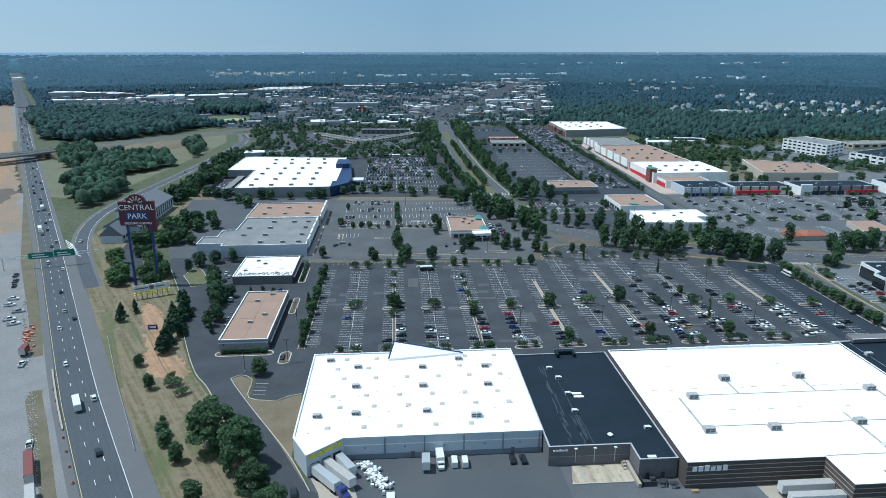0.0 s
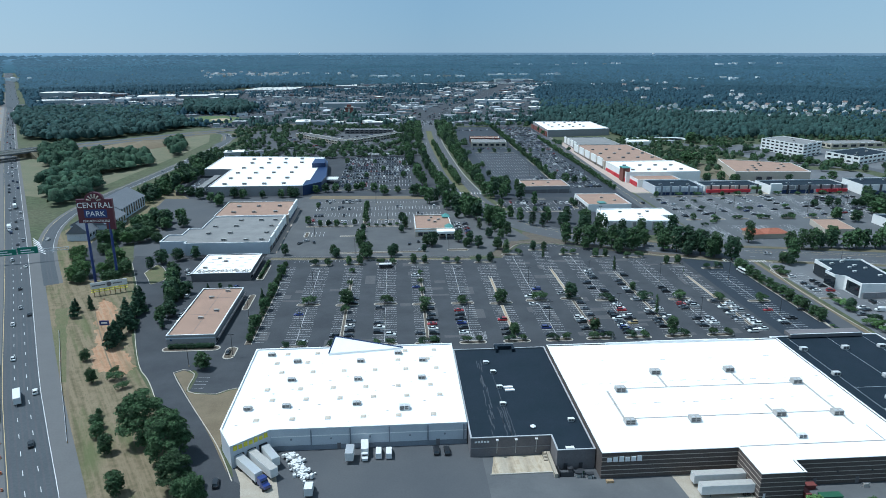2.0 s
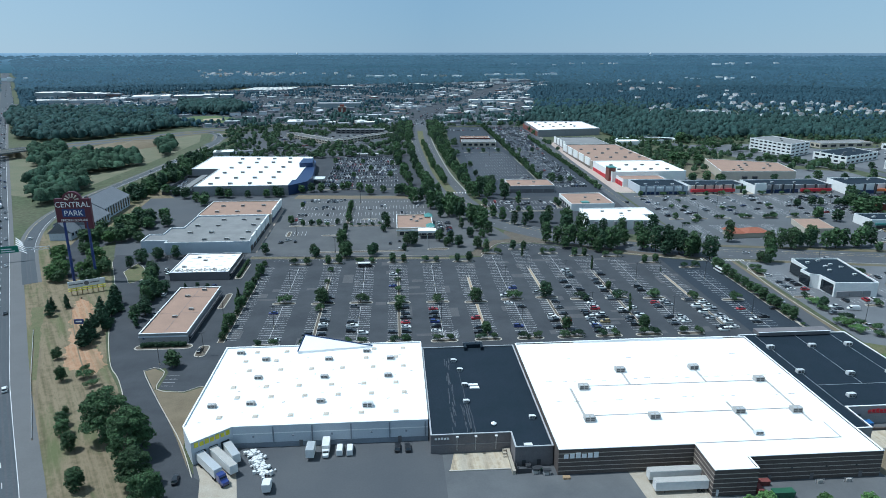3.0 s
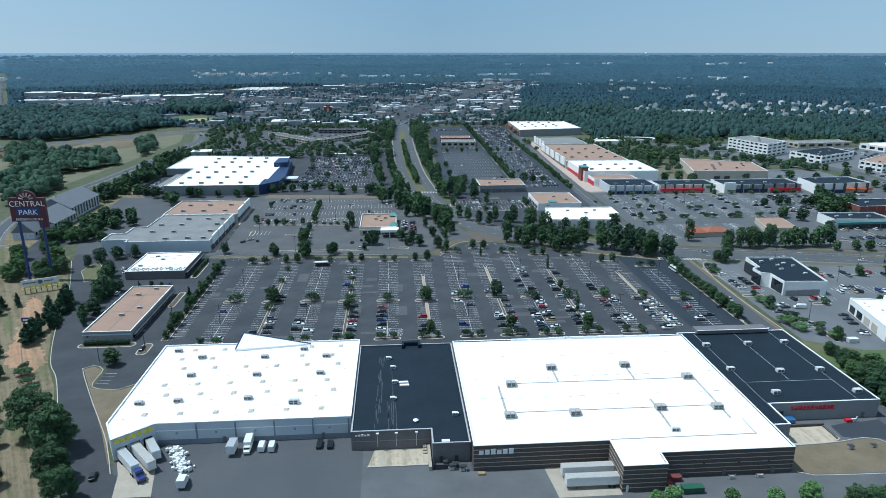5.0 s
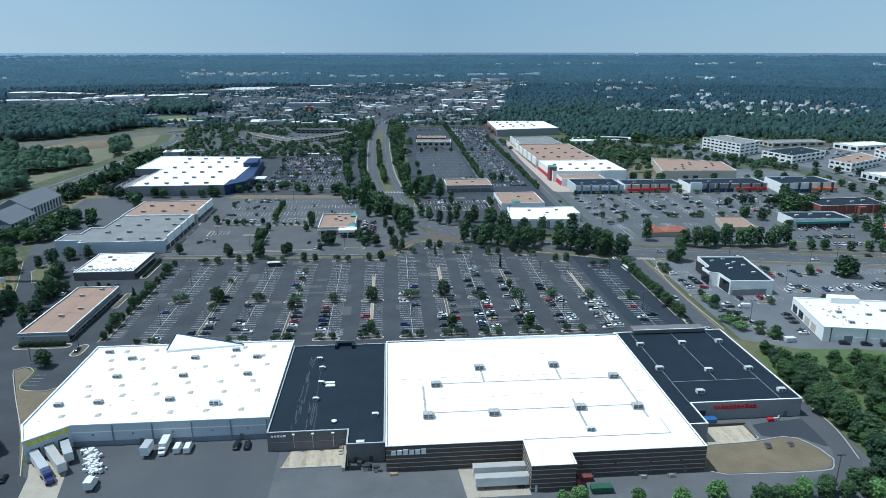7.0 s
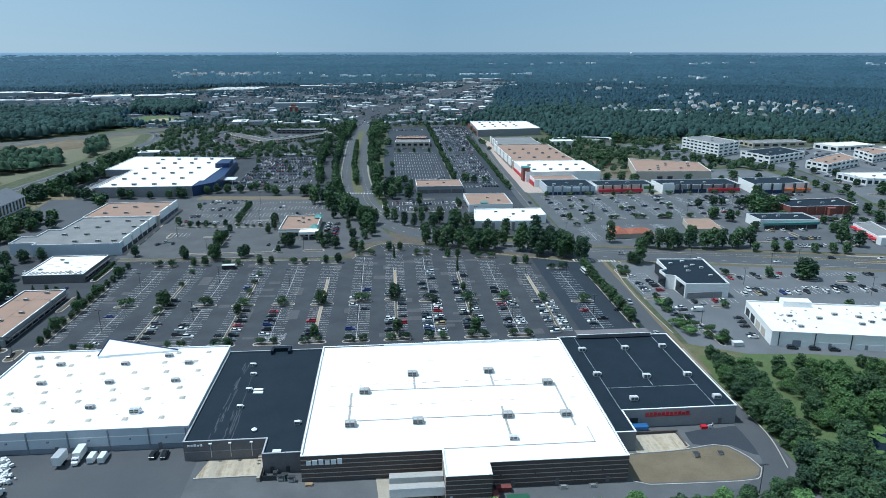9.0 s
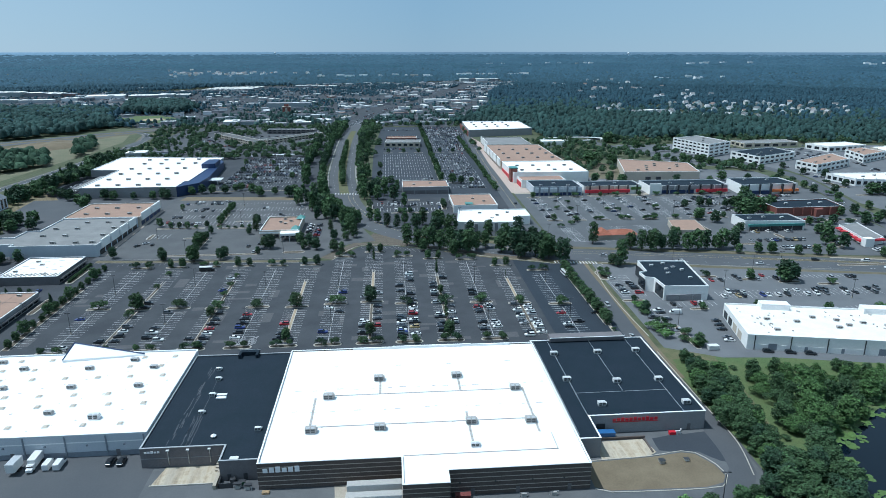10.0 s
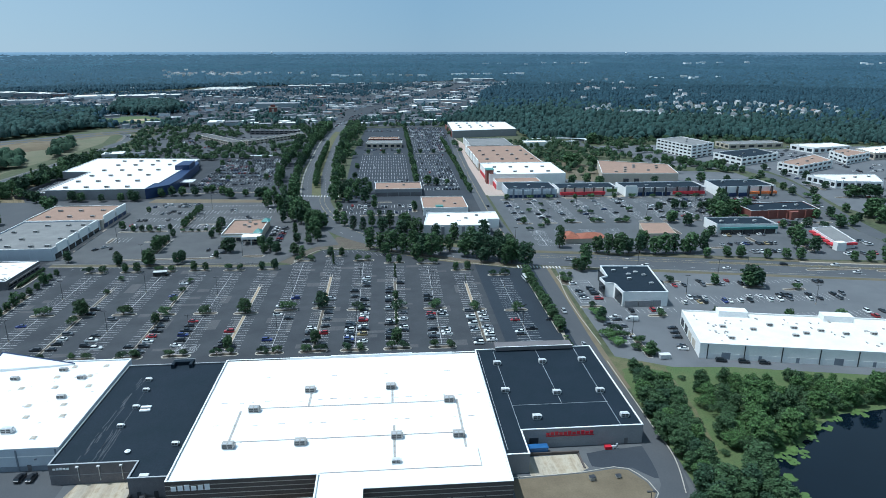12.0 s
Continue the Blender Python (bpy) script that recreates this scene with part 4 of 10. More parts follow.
for pts in ([(-24.5, 172), (-30, 184), (-36, 195.5), (-50, 219), (-62, 240), (-64.5, 245), (-61.5, 247.4), (-56, 243.4), (-54.4, 229), (-43, 226), (-38.8, 229.2), (-34.5, 230.4)],
            [(187.5, 171), (196, 171.2), (210, 172), (221, 173.8), (225.2, 172.6), (229, 166), (229.8, 160.5), (227.2, 156.6), (221, 155), (192, 155.6), (187.5, 157.6)],
            [(242.2, 246), (242, 200), (242, 178), (238, 160)], [(245, 262), (244.5, 300), (246, 330), (250, 356), (256, 364), (270, 366.5), (400, 344)],
            [(-38, 168), (-68.6, 232), (-80, 251), (-92, 279), (-104, 312), (-114.6, 344), (-135, 392)], [(92, 385.5), (107, 413), (132, 412.4), (166, 397.5), (194, 383), (226, 369.4), (232, 360), (231.8, 276)],
            [(-121, 372), (-115, 361), (-110.6, 353), (-105, 360), (-110, 376), (-118, 387), (-121, 372)], [(-52, 391), (72, 383)], [(-52, 396.5), (84, 389.5)]):
    kerb_line("kerb", smooth_line(pts, 3), "pale concrete kerb edging asphalt and grass")

# ---- buildings ----
def shell(ob, poly, z0, h, wall, roof, coping=None, thick=0.35, drop=0.7, wall_label="", base=1.2):
    """Walls with thickness, a sunken flat roof and a coping, for a counter-clockwise plan."""
    inner = inset(poly, thick)
    n = len(poly)
    walls = []
    for i in range(n):
        j = (i + 1) % n
        bm = bmesh.new()
        prism(bm, [poly[i], poly[j], inner[j], inner[i]], z0 - base, z0 + h)
        walls.append(part("wall", bm, wall[i] if isinstance(wall, (list, tuple)) else wall, ob, wall_label))
    bm = bmesh.new()
    prism(bm, inset(poly, thick - 0.02), z0 + h - drop - 0.3, z0 + h - drop)
    part("roof", bm, roof, ob)
    if coping:
        out, inn = inset(poly, -0.08), inset(poly, thick + 0.08)
        bm = bmesh.new()
        ring = [[bm.verts.new((*q, z)) for q in s] for s, z in ((out, z0 + h - 0.06), (out, z0 + h + 0.1), (inn, z0 + h + 0.1), (inn, z0 + h - 0.06))]
        for k in range(4):
            a, b = ring[k], ring[(k + 1) % 4]
            for i in range(n):
                bm.faces.new((a[i], a[(i + 1) % n], b[(i + 1) % n], b[i]))
        part("coping", bm, coping, ob, "metal coping along the roof edge")
    return walls


def rect(x0, x1, y0, y1):
    return [(x0, y0), (x1, y0), (x1, y1), (x0, y1)]


def front_row(ob, name, x0, x1, n, y, z0, z1, mat, gap=0.4, depth=0.12, label=""):
    """A row of panels along a wall that faces the viewer's side (towards -y), each a part."""
    w = (x1 - x0) / n
    bm = boxes((x0 + gap / 2, x0 + w - gap / 2, y - depth, y + 0.02, z0, z1))
    first = part(name, bm, mat, ob, label)
    for i in range(1, n):
        o = new(name, first.data)
        o.parent = ob
        o.matrix_basis = pose(i * w, 0, 0)
        if label:
            o["label"] = label
    return first


def side_row(ob, name, x, y0, y1, n, z0, z1, mat, gap=0.4, depth=0.12, label=""):
    """The same along a wall that faces +x (depth > 0) or -x (depth < 0)."""
    w = (y1 - y0) / n
    a, b = sorted((x - 0.02 * (1 if depth > 0 else -1), x + depth))
    first = part(name, boxes((a, b, y0 + gap / 2, y0 + w - gap / 2, z0, z1)), mat, ob, label)
    for i in range(1, n):
        o = new(name, first.data)
        o.parent = ob
        o.matrix_basis = pose(0, i * w, 0)
        if label:
            o["label"] = label
    return first


def letter_bars(ob, name, x0, x1, y, z0, z1, n, mat, label, depth=0.18, rule=False):
    """A sign of n solid letter-sized blocks standing on a wall."""
    w = (x1 - x0) / n
    for i in range(n):
        k = 0.78 + 0.12 * ((i * 7) % 3 - 1)
        part(name, boxes((x0 + i * w, x0 + i * w + w * 0.74, y - depth, y, z0, z0 + (z1 - z0) * k)), mat, ob, label if i == 0 else "")
    if rule:
        part("sign_rule", boxes((x0, x1, y - depth, y, z0 - 0.45, z0 - 0.25)), mat, ob)


# the big store with a white roof and dark banded walls
H = 9.0
store = thing("department_store", (136, 200, 0), "big store with white flat roof and dark brown banded block walls", "store")
plan = [(87.4, 165.3), (130.0, 165.3), (130.0, 152.0), (143.4, 152.0), (143.4, 157.8), (185.8, 157.8), (185.8, 241.4), (87.4, 241.4)]
shell(store, plan, 0, H, WALL_BROWN, ROOF_WHITE, COPING, drop=0.45)
for i, (a, b) in enumerate(zip(plan, plan[1:])):
    if i > 5:
        break
    u = (Vector(b) - Vector(a)).normalized()
    nrm = Vector((u.y, -u.x))
    for k in range(5):
        z = 1.3 + k * 1.52
        bm = bmesh.new()
        p, q = Vector(a) - u * 0.03, Vector(b) + u * 0.03
        prism(bm, [tuple(p + nrm * 0.05), tuple(q + nrm * 0.05), tuple(q - nrm * 0.02), tuple(p - nrm * 0.02)], z, z + 0.22)
        part("wall_band", bm, BAND_TAN, store, "thin tan block band")
letter_bars(store, "sign_block", 89.0, 100.2, 165.2, 5.9, 8.0, 6, SIGN_WHITE, "pale sign block standing on the wall")
part("dock_door", boxes((131.2, 131.9, 151.86, 152.02, 0.1, 2.3)), METAL_WHITE, store, "small white steel door")
for x in (150.0, 163.5, 179):
    part("steel_door", boxes((x, x + 1.1, 157.66, 157.82, 0.05, 2.2)), WALL_SLATE, store, "gray steel door")
for x in (146.5, 157, 168, 177.5):
    part("wall_lamp", boxes((x, x + 0.5, 157.5, 157.8, 4.2, 4.6)), METAL_DARK, store)
# raised front of the store towards the parking lot
bm = boxes((112, 128, 240.6, 241.2, 8.4, 9.35), (128, 160, 240.6, 241.2, 8.4, 9.6), (160, 176, 240.6, 241.2, 8.4, 9.35))
part("parapet", bm, ROOF_WHITE, store, "white parapet back")

# the middle store with a black roof
store2 = thing("shop_unit", (68, 210, 0), "store with black flat roof and dark gray block walls", "store")
shell(store2, [(49.0, 179.0), (75.0, 179.0), (75.0, 170.6), (87.05, 170.6), (87.05, 244.0), (49.0, 244.0)], 0, 7.0, WALL_SLATE, ROOF_BLACK, COPING_GRAY, drop=0.4)
part("wall_band", boxes((49.2, 74.8, 178.9, 179.02, 3.2, 3.4)), WALL_GRAY, store2)
for x in (57.5, 63.6, 70.2):
    post = part("lamp_pole", boxes((x - 0.08, x + 0.08, 178.66, 178.98, 1.2, 6.3)), METAL, store2, "pale conduit pole")
    part("lamp_head", boxes((x - 0.45, x + 0.45, 178.2, 178.95, 6.1, 6.4)), METAL_WHITE, post, "pale lamp head")
part("roof_portal", boxes((66.2, 74.0, 243.2, 245.2, 6.4, 8.2), (66.2, 67.2, 240.6, 243.2, 6.4, 8.2), (73.0, 74.0, 240.6, 243.2, 6.4, 8.2)), ROOF_BLACK, store2, "dark raised entrance parapet")
part("portal_coping", boxes((66.0, 74.2, 245.2, 245.4, 8.0, 8.35)), COPING_GRAY, store2)
part("roof_box", boxes((78.0, 80.6, 171.2, 172.6, 6.6, 7.1)), METAL_WHITE, store2, "small white box on the roof edge")
part("yard_screen", boxes((75.2, 79.6, 166.8, 167.0, 0, 1.7), (75.2, 75.4, 166.8, 170.5, 0, 1.7), (79.4, 79.6, 168.6, 170.5, 0, 1.7)), METAL_DARK, store2, "dark screen round a doorway")
part("stair", boxes((72.2, 73.4, 175.4, 178.8, 0, 0.5), (72.2, 73.4, 176.4, 178.8, 0.5, 1.0), (72.2, 73.4, 177.4, 178.8, 1.0, 1.45)), CONCRETE, store2, "pale concrete steps")
letter_bars(store2, "sign_block", 50.3, 55.2, 178.95, 5.3, 6.1, 5, SIGN_WHITE, "small pale sign block")
part("steel_door", boxes((77.2, 78.4, 170.45, 170.62, 0.1, 2.3)), METAL_DARK, store2, "dark steel door")
part("steel_door", boxes((82.0, 83.2, 170.45, 170.62, 0.1, 2.3)), METAL_DARK, store2, "dark steel door")

# the pale store at the west end
store3 = thing("electronics_store", (8, 218, 0), "store with white flat roof and pale blue-gray block walls", "store")
plan = [(-26.0, 178.3), (-15.4, 187.0), (48.6, 187.0), (48.6, 248.0), (-31.4, 248.0), (-31.4, 188.4)]
shell(store3, plan, 0, 8.0, WALL_BLUE, ROOF_WHITE, COPING, drop=0.45)
front_row(store3, "wall_panel", -15.0, 48.4, 5, 187.0, 1.9, 7.7, WALL_BLUE, gap=0.5, depth=0.10)
part("wall_base", boxes((-15.2, 48.5, 186.82, 187.02, 0, 1.75)), WALL_BASE, store3, "darker gray-blue base course")
part("wall_band", boxes((-15.2, 48.5, 186.84, 187.02, 5.1, 5.45)), COPING, store3, "pale band along the wall")
for x in (-2.3, 10.4, 23.1, 35.8, 47.6):
    part("downpipe", boxes((x - 0.2, x + 0.2, 186.6, 186.95, 0.1, 7.6)), WALL_BASE, store3, "gray downpipe")
for x in (-9, 3.8, 16.5, 29.5, 41):
    part("wall_lamp", boxes((x, x + 0.6, 186.5, 186.9, 4.0, 4.5)), WALL_BASE, store3)
for x in (6, 38.5):
    part("steel_door", boxes((x, x + 1.2, 186.75, 186.85, 0.05, 2.3)), WALL_SLATE, store3, "gray steel door")
# yellow sign and dock on the slanted corner
u = Vector((10.6, 8.7)).normalized()
nrm = Vector((u.y, -u.x))
for i in range(7):
    p = Vector((-26.0, 178.3)) + u * (1.0 + i * 1.75)
    q = p + u * 1.25
    bm = bmesh.new()
    prism(bm, [tuple(p + nrm * 0.2), tuple(q + nrm * 0.2), tuple(q), tuple(p)], 5.9, 7.5 - 0.25 * (i % 2))
    part("sign_block", bm, SIGN_YELLOW, store3, "yellow sign block")
for i in range(3):
    p = Vector((-26.0, 178.3)) + u * (1.6 + i * 4.0)
    q = p + u * 2.8
    bm = bmesh.new()
    prism(bm, [tuple(p + nrm * 0.25), tuple(q + nrm * 0.25), tuple(q), tuple(p)], 1.0, 4.2)
    part("dock_door", bm, METAL_DARK, store3, "dark dock door seal")
# raised entrance wedge at the far side of the roof
bm = bmesh.new()
for tri, z0, z1 in (([(-1.5, 240.8), (28.5, 244.8), (0.8, 247.8)], 7.4, None),):
    lo = [bm.verts.new((x, y, 7.5)) for x, y in tri]
    hi = [bm.verts.new((tri[0][0], tri[0][1], 8.6)), bm.verts.new((tri[1][0], tri[1][1], 8.3)), bm.verts.new((tri[2][0], tri[2][1], 12.8))]
    bm.faces.new(hi)
    bm.faces.new(lo[::-1])
    for i in range(3):
        bm.faces.new((lo[i], lo[(i + 1) % 3], hi[(i + 1) % 3], hi[i]))
part("entrance_wedge", bm, ROOF_WHITE, store3, "raised white roof wedge over the entrance")
bm = bmesh.new()
for a, b in (((-1.5, 240.8, 8.6), (0.8, 247.8, 12.8)), ((0.8, 247.8, 12.8), (28.5, 244.8, 8.3))):
    tube(bm, a, b, 0.3, 0.3, 4)
part("wedge_edge", bm, BLUE_PANEL, store3, "dark blue edge of the entrance wedge")

# the office supply store with a black roof
store4 = thing("supply_store", (212, 216, 0), "store with black flat roof and gray block walls", "store")
shell(store4, [(186.2, 173.2), (193.8, 173.2), (193.8, 186.3), (234.6, 186.3), (234.6, 247.0), (186.2, 247.0)], 0, 7.0, WALL_GRAY, ROOF_BLACK, COPING, drop=0.4)
letter_bars(store4, "sign_block", 202.0, 218.0, 186.2, 4.6, 6.0, 11, SIGN_RED, "red sign block standing on the wall", rule=True)
part("dock_door", boxes((196.5, 199.5, 186.15, 186.32, 1.0, 3.8)), METAL_DARK, store4, "dark dock door")
part("steel_door", boxes((228.5, 229.7, 186.15, 186.32, 0.1, 2.3)), WALL_SLATE, store4, "gray steel door")
part("entrance_canopy", boxes((194.5, 226.5, 245.0, 250.0, 7.0, 8.6)), WALL_SLATE, store4, "dark raised entrance front")
part("canopy_coping", boxes((194.3, 226.7, 244.8, 245.2, 8.6, 8.75)), COPING, store4)

# small shops on the west side
cafe = thing("restaurant_building", (-65, 300, 0), "low shop with tan gravel roof, white coping and gray walls", "shop")
shell(cafe, rect(-75.6, -54.6, 271.2, 331.0), 0, 5.0, WALL_GRAY, ROOF_TAN, COPING, drop=0.5)
part("wall_band", boxes((-75.7, -54.5, 271.05, 271.2, 3.2, 3.8)), WALL_BLUE, cafe)
side_row(cafe, "awning", -54.6, 272.5, 330, 8, 2.4, 3.0, WALL_SLATE, 0.5, 1.3, "dark awning")
side_row(cafe, "shop_window", -54.6, 272.5, 330, 10, 0.5, 2.3, GLASS_DARK, 0.9, 0.08, "dark shop window")
part("wall_lamp", boxes((-74.0, -73.2, 270.9, 271.2, 2.4, 3.2)), BLUE_PANEL, cafe)
shop = thing("shop_building", (-72, 373, gz(-72, 373)), "low shop with patched white roof and brown brick walls", "shop")
shell(shop, rect(-89.0, -56.4, 355.2, 391.5), gz(0, 355), 5.0, WALL_SLATE, ROOF_WHITE, COPING, drop=0.5)
side_row(shop, "shop_window", -56.4, 357, 390, 7, 1.0, 2.9, GLASS_DARK, 0.9, 0.08, "dark shop window")
side_row(shop, "awning", -56.4, 357, 390, 7, 3.0, 3.6, WALL_SLATE, 0.4, 1.4, "dark awning")
row = thing("shop_row", (-80, 440, gz(0, 404)), "long shop row with gray flat roof and pale blue-gray walls", "shop")
gy = gz(0, 404)
shell(row, [(-123.4, 408.8), (-107.0, 408.8), (-107.0, 403.8), (-54.4, 403.8), (-54.4, 474.0), (-106.0, 474.0), (-106.0, 441.0), (-114.5, 441.0), (-114.5, 425.0), (-123.4, 425.0)], gy, 8.0, WALL_BLUE, ROOF_GRAY, COPING, drop=0.7)
front_row(row, "wall_panel", -106.8, -54.6, 4, 403.8, gy + 0.4, gy + 7.6, WALL_BLUE, 0.3, 0.08)
side_row(row, "shop_front", -54.4, 406, 472, 7, gy + 0.3, gy + 3.6, GLASS_DARK, 1.6, 0.1, "dark shop front glass")
side_row(row, "facade_block", -54.4, 408, 470, 4, gy + 4.2, gy + 9.6, WALL_PALE, 3.0, 0.9, "raised pale facade block")
row2 = thing("shop_row", (-80, 497, gz(0, 474)), "shop with brown flat roof and pale facade", "shop")
shell(row2, rect(-106.5, -53.0, 474.4, 521.0), gy + 0.6, 7.6, WALL_TAN, ROOF_TAN, COPING, drop=0.6)
side_row(row2, "shop_front", -53.0, 476, 519, 5, gy + 1.0, gy + 4.4, BLUE_PANEL, 1.6, 0.1, "dark blue shop front")
side_row(row2, "facade_block", -53.0, 476, 519, 2, gy + 5.0, gy + 10.6, WALL_PALE, 3.0, 1.0, "raised pale facade block")

# the big store with a white roof and a blue front
gb = gz(0, 567)
big = thing("supermarket", (-95, 645, gb), "huge store with white flat roof, gray walls and deep blue front", "store")
shell(big, [(-135.0, 567.0), (-54.5, 567.0), (-54.5, 592.0), (-51.0, 592.0), (-51.0, 726.0), (-148.0, 739.0), (-162.0, 739.0), (-162.0, 657.0), (-135.0, 655.0)], gb, 9.0, WALL_GRAY, ROOF_WHITE, COPING, drop=0.5)
bm = bmesh.new()
prism(bm, [(-54.4, 567.2), (-40.0, 586.0), (-38.5, 615.0), (-45.0, 700.0), (-50.9, 715.0), (-50.9, 592.2), (-54.4, 591.8)], gb - 1, gb + 8.6)
part("entrance_front", bm, BLUE_PANEL, big, "deep blue entrance front")
bm = bmesh.new()
prism(bm, [(-57, 660), (-44, 662), (-46, 690), (-57, 690)], gb + 8.6, gb + 13.0)
part("entrance_tower", bm, BLUE_PANEL, big, "dark blue entrance tower")
part("canopy", boxes((-43, -28, 612, 626, gb + 5.0, gb + 5.5), (-31, -30.6, 613, 613.4, gb - 1, gb + 5.0), (-31, -30.6, 624, 624.4, gb - 1, gb + 5.0)), METAL_WHITE, big, "white canopy")
part("garden_fence", boxes((-165, -164.6, 575, 650, gb - 1, gb + 3.4), (-165, -137, 574.6, 575, gb - 1, gb + 3.4), (-165, -137, 650, 650.4, gb - 1, gb + 3.4)), METAL_DARK, big, "dark yard fence")
bm = bmesh.new()
rg = random.Random(5)
for i in range(150):
    obox(bm, -163 + (i * 1.93) % 24, 577 + i * 0.48, gb - 0.6, gb + rg.uniform(0.6, 2.2), rg.uniform(0.8, 1.8), rg.uniform(0.8, 2.4), rg.uniform(-10, 10))
tagged(new("garden_stock", mesh_of("garden_stock", bm, FAR_WALLS)), "pallets and racks in a fenced garden yard", "pallet", "", "stuff")
part("garden_roof", boxes((-150, -144, 585, 648, gb + 4.2, gb + 4.5), (-147.2, -146.8, 586, 586.4, gb - 1, gb + 4.2), (-147.2, -146.8, 646, 646.4, gb - 1, gb + 4.2)), ROOF_GRAY, big, "long gray shade roof")

for x in (-8, 3, 16):
    ob = thing("cart_shelter", (x, 767, gz(x, 767)), "white roofed shelter at the end of a parking lot", "shelter", "cart shelters")
    z = gz(x, 767)
    part("shelter_roof", boxes((x - 4.5, x + 4.5, 765, 769, z + 2.8, z + 3.1)), COPING, ob)
    for px in (x - 4, x + 4):
        part("post", boxes((px - 0.15, px + 0.15, 766.8, 767.1, z - 0.2, z + 2.8)), METAL, ob)
# restaurant in the middle of the lots
gr = gz(0, 434)
rest = thing("restaurant_building", (52, 455, gr), "restaurant with tan flat roof, white band and green corner roofs", "restaurant")
shell(rest, rect(39.4, 65.0, 435.0, 474.4), gr, 6.0, [WALL_TAN, WALL_TAN, WALL_TAN, WALL_TAN], ROOF_TAN, COPING, drop=0.9)
part("white_band", boxes((39.2, 65.2, 434.7, 435.0, gr + 3.8, gr + 4.8)), COPING, rest, "white band round the eaves")
front_row(rest, "shop_window", 41, 64, 6, 435.0, gr + 0.8, gr + 3.2, GLASS_DARK, 0.8, 0.1)
part("porch", boxes((54.0, 66.5, 427.5, 434.8, gr + 3.9, gr + 5.6), (54.2, 54.7, 427.7, 428.2, gr, gr + 3.9), (60, 60.5, 427.7, 428.2, gr, gr + 3.9), (65.8, 66.3, 427.7, 428.2, gr, gr + 3.9)), WALL_PALE, rest, "white columned porch")
for cy in (440, 470):
    bm = bmesh.new()
    base = [(60.0, cy - 4), (66, cy - 4), (66, cy + 4), (60.0, cy + 4)]
    b0 = [bm.verts.new((*q, gr + 5.9)) for q in base]
    t = bm.verts.new((63, cy, gr + 8.2))
    bm.faces.new(b0[::-1])
    for i in range(4):
        bm.faces.new((b0[i], b0[(i + 1) % 4], t))
    part("corner_roof", bm, TEAL_METAL, rest, "green hipped corner roof")

# buildings east of the drive
sq = thing("bank_building", (282, 325, 0), "two-storey shop with black flat roof, pale walls and glazed corner", "shop")
shell(sq, [(269.5, 305.0), (292.5, 303.6), (298.2, 345.8), (271.0, 347.8), (269.2, 330.0), (264.5, 328.0), (264.8, 320.0), (269.2, 318.0)], 0, 8.0, WALL_PALE, ROOF_BLACK, COPING, drop=0.7)
for i, (y0, y1) in enumerate(((306, 316), (319, 328), (331, 345))):
    x = 269.3 if i != 1 else 264.6
    part("corner_glazing", boxes((x - 0.12, x + 0.1, y0, y1, 0.6, 6.6)), GLASS_DARK, sq, "tall dark glazing")
front_row(sq, "wall_panel", 270.2, 292, 3, 304.3, 0.2, 3.4, WALL_GRAY, 0.3, 0.5, "gray panel")
wb = thing("shop_building", (320, 260, 0), "long shop with white flat roof and pale walls", "shop")
plan = [(282.2, 245.6), (420.0, 216.5), (428.2, 253.2), (290.0, 282.0)]
shell(wb, plan, 0, 7.0, WALL_PALE, ROOF_CREAM, COPING, drop=0.6)
u = Vector((137.8, -29.1)).normalized()
nrm = Vector((u.y, -u.x))
for i in range(9):
    p = Vector(plan[0]) + u * (3 + i * 15)
    q = p + u * 0.35
    bm = bmesh.new()
    prism(bm, [tuple(p + nrm * 0.3), tuple(q + nrm * 0.3), tuple(q), tuple(p)], 0, 6.8)
    part("downpipe", bm, METAL_DARK, wb)
    p = p + u * 6
    q = p + u * (1.3 if i % 3 else 3.6)
    bm = bmesh.new()
    prism(bm, [tuple(p + nrm * 0.06), tuple(q + nrm * 0.06), tuple(q), tuple(p)], 0.1, 2.4 if i % 3 else 3.2)
    part("steel_door", bm, WALL_BASE, wb, "gray steel door")
p, q = Vector(plan[0]), Vector(plan[1])
bm = bmesh.new()
prism(bm, [tuple(p + nrm * 0.05), tuple(q + nrm * 0.05), tuple(q), tuple(p)], 0, 2.6)
part("wall_base", bm, COPING, wb, "white base course")
for s in (15.5, 61.5):
    p = Vector(plan[3]) + u * s
    bm = bmesh.new()
    q = p + u * 13
    prism(bm, [tuple(p + nrm * 5), tuple(q + nrm * 5), tuple(q - nrm * 0.4), tuple(p - nrm * 0.4)], 6.2, 9.2)
    part("raised_entrance", bm, COPING, wb, "raised white entrance block")
side = [(290.0, 282.0), (282.2, 245.6)]
for i in range(4):
    p = Vector(side[0]).lerp(Vector(side[1]), 0.05 + i * 0.2)
    q = Vector(side[0]).lerp(Vector(side[1]), 0.19 + i * 0.2)
    bm = bmesh.new()
    prism(bm, [tuple(p + Vector((-0.12, 0))), tuple(q + Vector((-0.12, 0))), tuple(q + Vector((0.1, 0))), tuple(p + Vector((0.1, 0)))], 0.6, 4.2)
    bmesh.ops.recalc_face_normals(bm, faces=bm.faces)
    part("shop_window", bm, GLASS_DARK if i < 2 else WALL_TAN, wb, "dark shop window" if i < 2 else "tan wall panel")


